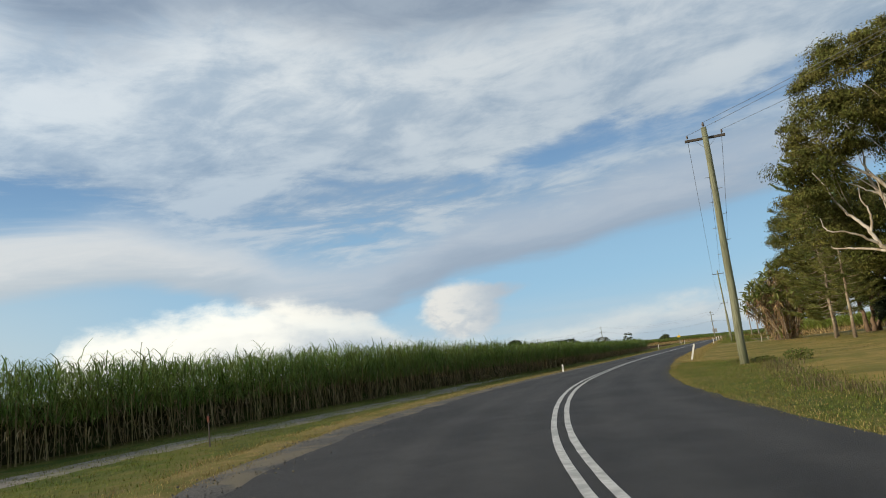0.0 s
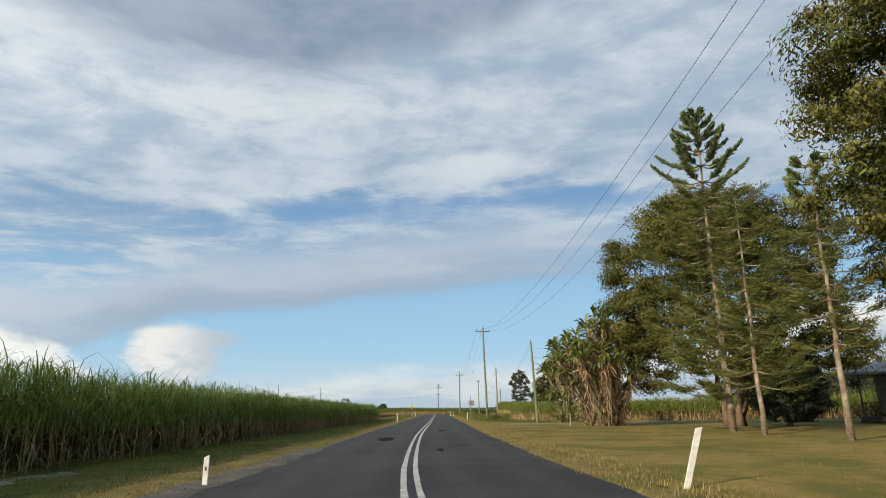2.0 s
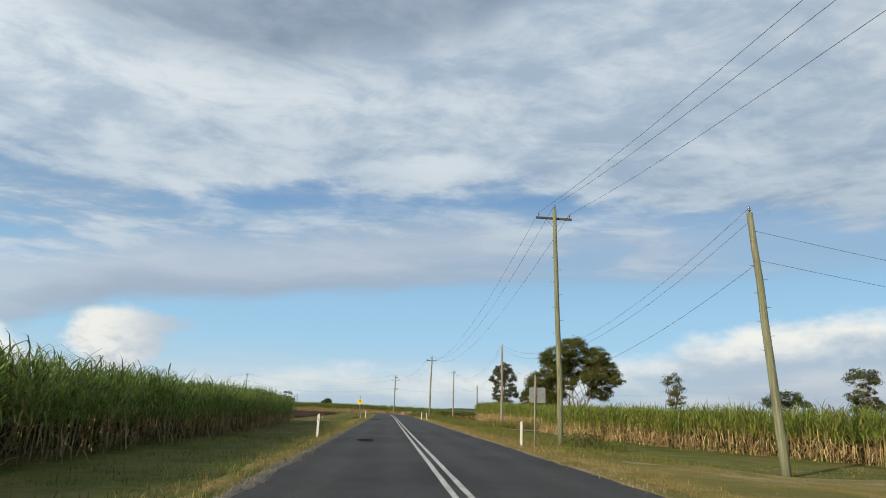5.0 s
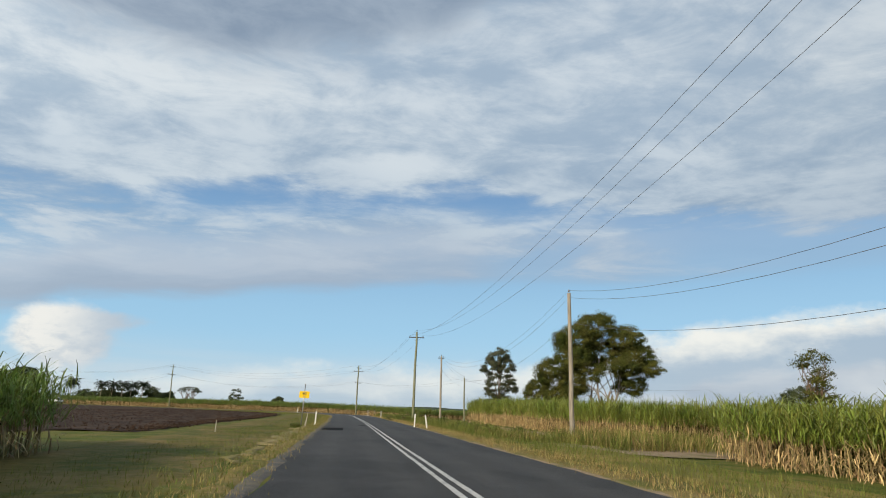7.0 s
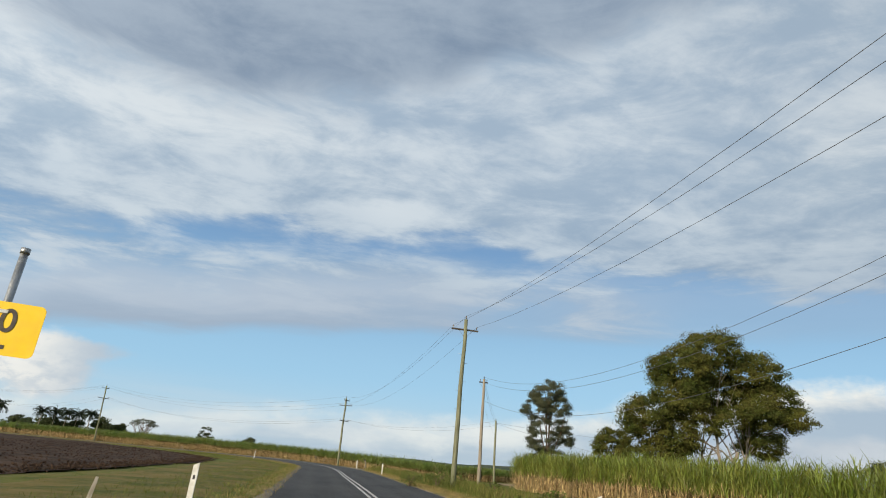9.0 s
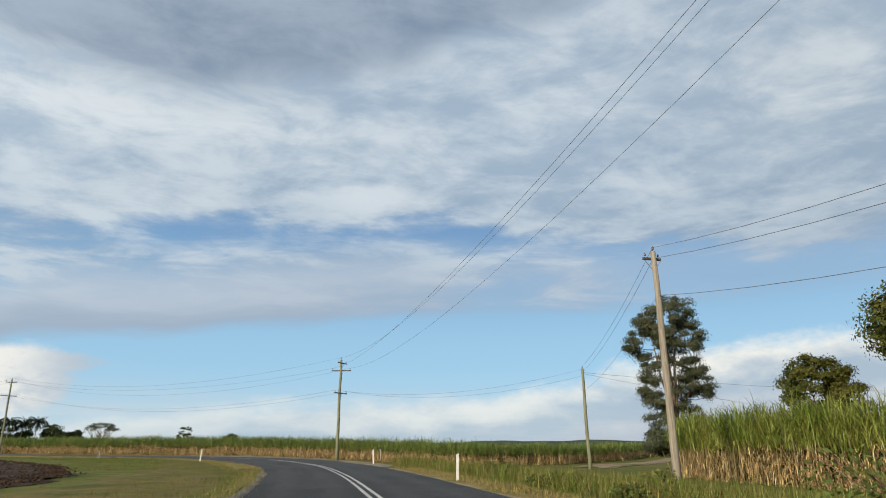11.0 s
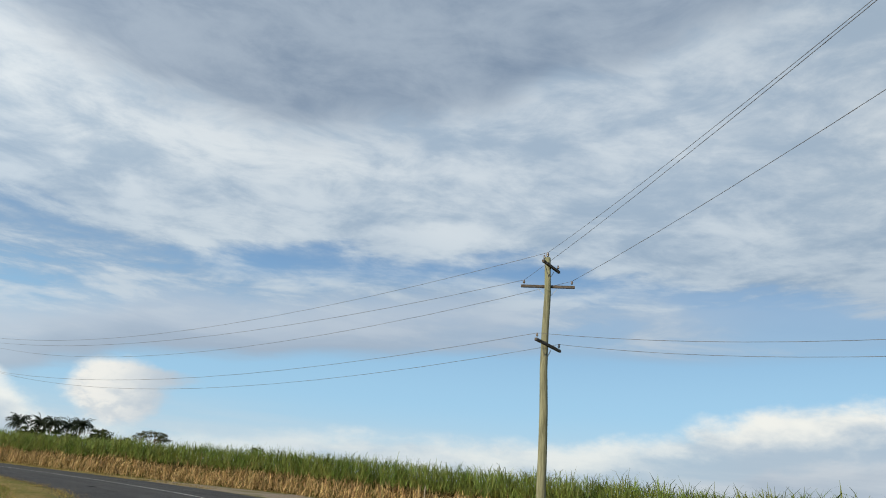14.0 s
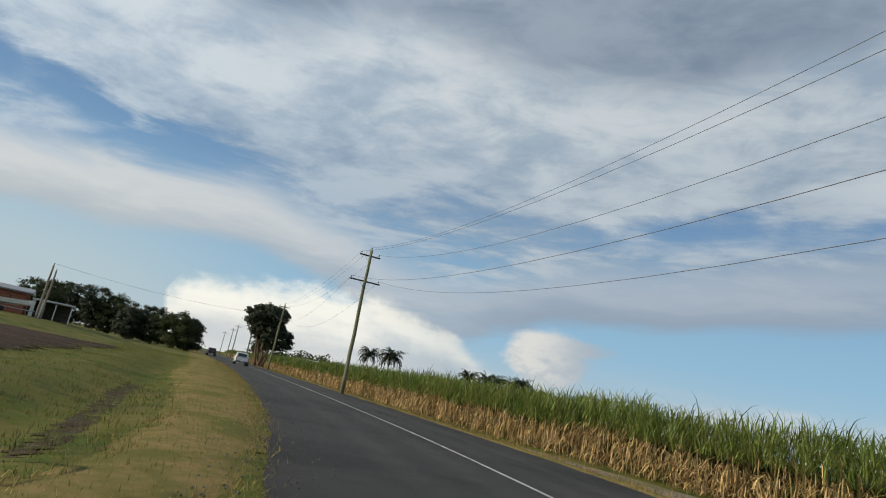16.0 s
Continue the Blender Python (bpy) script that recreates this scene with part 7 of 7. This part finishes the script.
def car(at, turn, paint_mat, label, ute=True):
    ob = base("utility_vehicle" if ute else "car", at, label, "car")
    ob.rotation_euler = (0, 0, radians(turn))
    lower = [(-2.55, 0.42), (-2.55, 0.95), (-2.45, 1.08), (1.0, 1.08), (2.3, 0.98), (2.5, 0.80), (2.52, 0.42)]
    part("body", prism(lower, 1.82, 0.06), paint_mat, ob)
    cab = [(-0.95 if ute else -2.2, 1.06), (-0.85 if ute else -1.9, 1.70), (0.35, 1.74), (0.75, 1.60), (1.25, 1.06)]
    part("cabin", prism(cab, 1.66, 0.06, (1.06, 0.20)), paint_mat, ob)
    part("rear_window", box(1.22, 0.03, 0.42, (0, -0.93 if ute else -2.06, 1.18), 0.01, Matrix.Rotation(radians(-8), 4, "X")), M_GLASS, ob)
    part("windscreen", box(1.26, 0.03, 0.58, (0, 1.10, 1.13), 0.01, Matrix.Rotation(radians(38), 4, "X")), M_GLASS, ob)
    for sgn in (-1, 1):
        part("side_window", box(0.03, 1.25, 0.40, (sgn * 0.785, 0.05, 1.20), 0.01, Matrix.Rotation(radians(-sgn * 10), 4, "Y")), M_GLASS, ob)
        part("tail_light", box(0.14, 0.05, 0.34, (sgn * 0.82, -2.55, 0.70), 0.015), M_RED, ob)
        part("headlight", box(0.34, 0.08, 0.17, (sgn * 0.68, 2.46, 0.72), 0.02), M_LAMP, ob)
        part("mirror", box(0.16, 0.08, 0.16, (sgn * 0.98, 0.95, 1.10), 0.02), paint_mat, ob)
        for y in (-1.55, 1.6):
            w_ = part("wheel", tube("wheel", [(-0.12, 0, 0), (-0.10, 0, 0), (0.10, 0, 0), (0.12, 0, 0)], [0.33, 0.37, 0.37, 0.33], M_TYRE, 20), None, ob)
            w_.location = (sgn * 0.84, y, 0.37)
            rim = part("rim", tube("rim", [(-0.125, 0, 0), (0.125, 0, 0)], 0.21, M_STEEL, 12), None, w_)
    part("bumper", box(1.78, 0.14, 0.18, (0, -2.58, 0.42), 0.03), M_DARKREF, ob)
    part("number_plate", box(0.38, 0.012, 0.12, (0, -2.665, 0.46), 0.003), M_LAMP, ob, "blank pale number plate")
    if ute:
        part("tray_cover", box(1.6, 1.5, 0.05, (0, -1.72, 1.08), 0.02), M_DARKREF, ob)
    return ob


car((-97.6, 335.6, 0.0), 52.5, M_CAR, "white utility vehicle on the road, seen from behind", True)
car((-146, 369.5, 0.0), 55, M_CAR_DK, "dark car far along the road", False)


# ---- the houses ----
def hip_roof(lx, ly, z0, rise, over, mat_parent, mat, ribs=True):
    x, y = lx / 2 + over, ly / 2 + over
    rx = max(x - y, 0.3)
    V = [(-x, -y, z0), (x, -y, z0), (x, y, z0), (-x, y, z0), (-rx, 0, z0 + rise), (rx, 0, z0 + rise), (-x, -y, z0 - 0.14), (x, -y, z0 - 0.14), (x, y, z0 - 0.14), (-x, y, z0 - 0.14)]
    b = bmesh.new()
    vs = [b.verts.new(p) for p in V]
    for f in ((0, 1, 5, 4), (1, 2, 5), (2, 3, 4, 5), (3, 0, 4), (6, 7, 1, 0), (7, 8, 2, 1), (8, 9, 3, 2), (9, 6, 0, 3), (9, 8, 7, 6)):
        b.faces.new([vs[i_] for i_ in f])
    roof = part("roof", b, mat, mat_parent)
    if ribs:
        for n_ in range(14):
            t = (n_ + 0.5) / 14
            xb = -x + 2 * x * t
            xt = max(min(xb, rx), -rx)
            yt = 0 if abs(xb) <= rx else -y * (abs(xb) - rx) / (x - rx)
            zt = z0 + rise * (1 - abs(yt) / y)
            part("rib", tube("rib", [(xb, -y, z0 + 0.015), (xb, yt, zt + 0.015)], 0.02, mat, 4), None, roof)
    return roof


house = base("farmhouse", (28.2, 74.6, 0), "low farmhouse with a grey metal roof and deep verandah", "house")
house.rotation_euler = (0, 0, radians(-38))
# the wall's dark colour stands for shade under the verandah roof
part("wall", box(9.6, 6.0, 2.7, (0, 1.2, 0.35), 0.02), M_WALL_SHADE, house)
hip_roof(11.6, 9.0, 3.25, 1.75, 0.45, house, M_ROOF)
part("verandah_floor", box(11.4, 2.6, 0.35, (0, -3.1, 0), 0.02), M_WALL_D, house)
for n_ in range(6):
    part("verandah_post", box(0.11, 0.11, 2.78, (-5.5 + n_ * 2.2, -4.2, 0.35), 0.01), M_WALL_D, house)
for n_ in range(5):
    rl = part("rail", box(2.08, 0.05, 0.08, (-4.4 + n_ * 2.2, -4.2, 1.2), 0.01), M_WALL_D, house)
    for k_ in range(9):
        part("baluster", box(0.03, 0.03, 0.80, (-5.28 + n_ * 2.2 + k_ * 0.22, -4.2, 0.4)), M_WALL_D, rl)
for x in (-3.4, 2.6):
    w_ = part("window", box(1.5, 0.10, 1.2, (x, -1.82, 1.35), 0.01), M_WALL_D, house)
    part("pane", box(1.34, 0.04, 1.05, (x, -1.87, 1.42)), M_GLASS, w_)
part("door", box(0.9, 0.08, 2.05, (-0.4, -1.83, 0.36), 0.01), M_WALL_D, house)
for n_, (x, y, rad, h) in enumerate(((20.8, 71.2, 1.2, 1.5), (22.6, 69.8, 1.3, 1.6), (24.6, 68.4, 1.2, 1.3), (26.6, 67.0, 1.3, 1.5))):
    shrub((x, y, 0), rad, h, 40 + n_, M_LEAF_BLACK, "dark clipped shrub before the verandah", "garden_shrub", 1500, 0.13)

YARD = gz_at(-108, 312)
brick = base("brick_house", (-108.1, 310.8, YARD), "low red brick house with a pale flat-roofed carport", "house")
brick.rotation_euler = (0, 0, radians(62))
part("wall", box(13.0, 8.0, 2.75, (-6.5, 4.0, -0.2), 0.02), M_BRICK, brick)
for z in np.arange(0.3, 2.5, 0.3):
    part("brick_course", box(13.02, 0.012, 0.02, (-6.5, -0.003, float(z))), M_MORTAR, brick)
g_ = bmesh.new()
vs = [g_.verts.new(p) for p in ((-13.6, -0.6, 2.52), (0.5, -0.6, 2.52), (0.5, 8.6, 2.52), (-13.6, 8.6, 2.52), (-13.6, 4, 3.25), (0.5, 4, 3.25), (-13.6, -0.6, 2.68), (0.5, -0.6, 2.68), (-13.6, 8.6, 2.68), (0.5, 8.6, 2.68))]
for f in ((6, 7, 5, 4), (4, 5, 9, 8), (0, 1, 7, 6), (1, 2, 9, 5, 7), (2, 3, 8, 9), (3, 0, 6, 4, 8), (3, 2, 1, 0)):
    g_.faces.new([vs[i_] for i_ in f])
part("roof", g_, M_ROOF, brick, "low grey metal roof")
part("vent", box(0.5, 0.5, 0.45, (-9.0, 4.0, 3.2), 0.05), M_STEEL, brick, "small roof vent")
part("carport_roof", box(4.6, 6.4, 0.18, (2.9, 3.0, 2.05), 0.02), M_ROOF_PALE, brick, "pale flat carport roof")
for x in (0.85, 1.65, 3.2, 4.9):
    part("carport_post", box(0.4 if x < 2 else 0.14, 0.14, 2.26, (x, 0.1, -0.2), 0.02), M_WALL_W, brick, "white carport pillar")
part("carport_wall", box(4.2, 0.2, 2.2, (2.9, 6.0, -0.2), 0.02), M_WALL_D, brick)
for x in (-10.4, -4.6):
    w_ = part("window", box(1.9, 0.10, 1.2, (x, -0.02, 0.95), 0.01), M_WALL_W, brick)
    part("pane", box(1.74, 0.05, 1.04, (x, -0.06, 1.03)), M_GLASS, w_)

boat = base("boat_on_trailer", (-103.0, 306.6, gz_at(-103.0, 306.6)), "white runabout boat on a trailer before the brick house", "boat")
boat.rotation_euler = (0, 0, radians(62))
hull = bmesh.new()
rings = []
for t in np.linspace(0, 1, 7):
    w_, zt = 0.95 * (1 - t**3) ** 0.6, 1.45 + 0.25 * t**2
    rings.append([hull.verts.new((-2.4 + 4.8 * t, s_ * w_ * k_, z_)) for s_, k_, z_ in ((-1, 1, zt), (-1, 0.8, 0.95 + 0.25 * t), (0, 0, 0.75 + 0.45 * t**2), (1, 0.8, 0.95 + 0.25 * t), (1, 1, zt))])
for a_, b_ in zip(rings[:-1], rings[1:]):
    for n_ in range(4):
        hull.faces.new((a_[n_], a_[n_ + 1], b_[n_ + 1], b_[n_]))
    hull.faces.new((a_[4], a_[0], b_[0], b_[4]))
hull.faces.new(rings[0])
bmesh.ops.remove_doubles(hull, verts=hull.verts[:], dist=0.002)
part("hull", hull, M_CAR, boat)
part("windscreen", box(0.06, 1.3, 0.42, (0.3, 0, 1.5), 0.01, Matrix.Rotation(radians(-25), 4, "Y")), M_GLASS, boat)
part("trailer_frame", box(5.0, 0.9, 0.10, (0.3, 0, 0.55), 0.02), M_STEEL, boat)
for s_ in (-1, 1):
    w_ = part("wheel", tube("wheel", [(0, -0.09, 0), (0, 0.09, 0)], 0.30, M_TYRE, 16), None, boat)
    w_.location = (-0.4, s_ * 0.75, 0.30)

shed = base("farm_shed", (-165, 425, 0), "long low shed with a pale metal roof beyond the cane", "shed")
shed.rotation_euler = (0, 0, radians(-20))
part("wall", box(24, 9, 2.6, (0, 0, 0), 0.02), M_WALL_W, shed)
hip_roof(24, 9, 2.7, 1.5, 0.4, shed, M_ROOF_PALE)
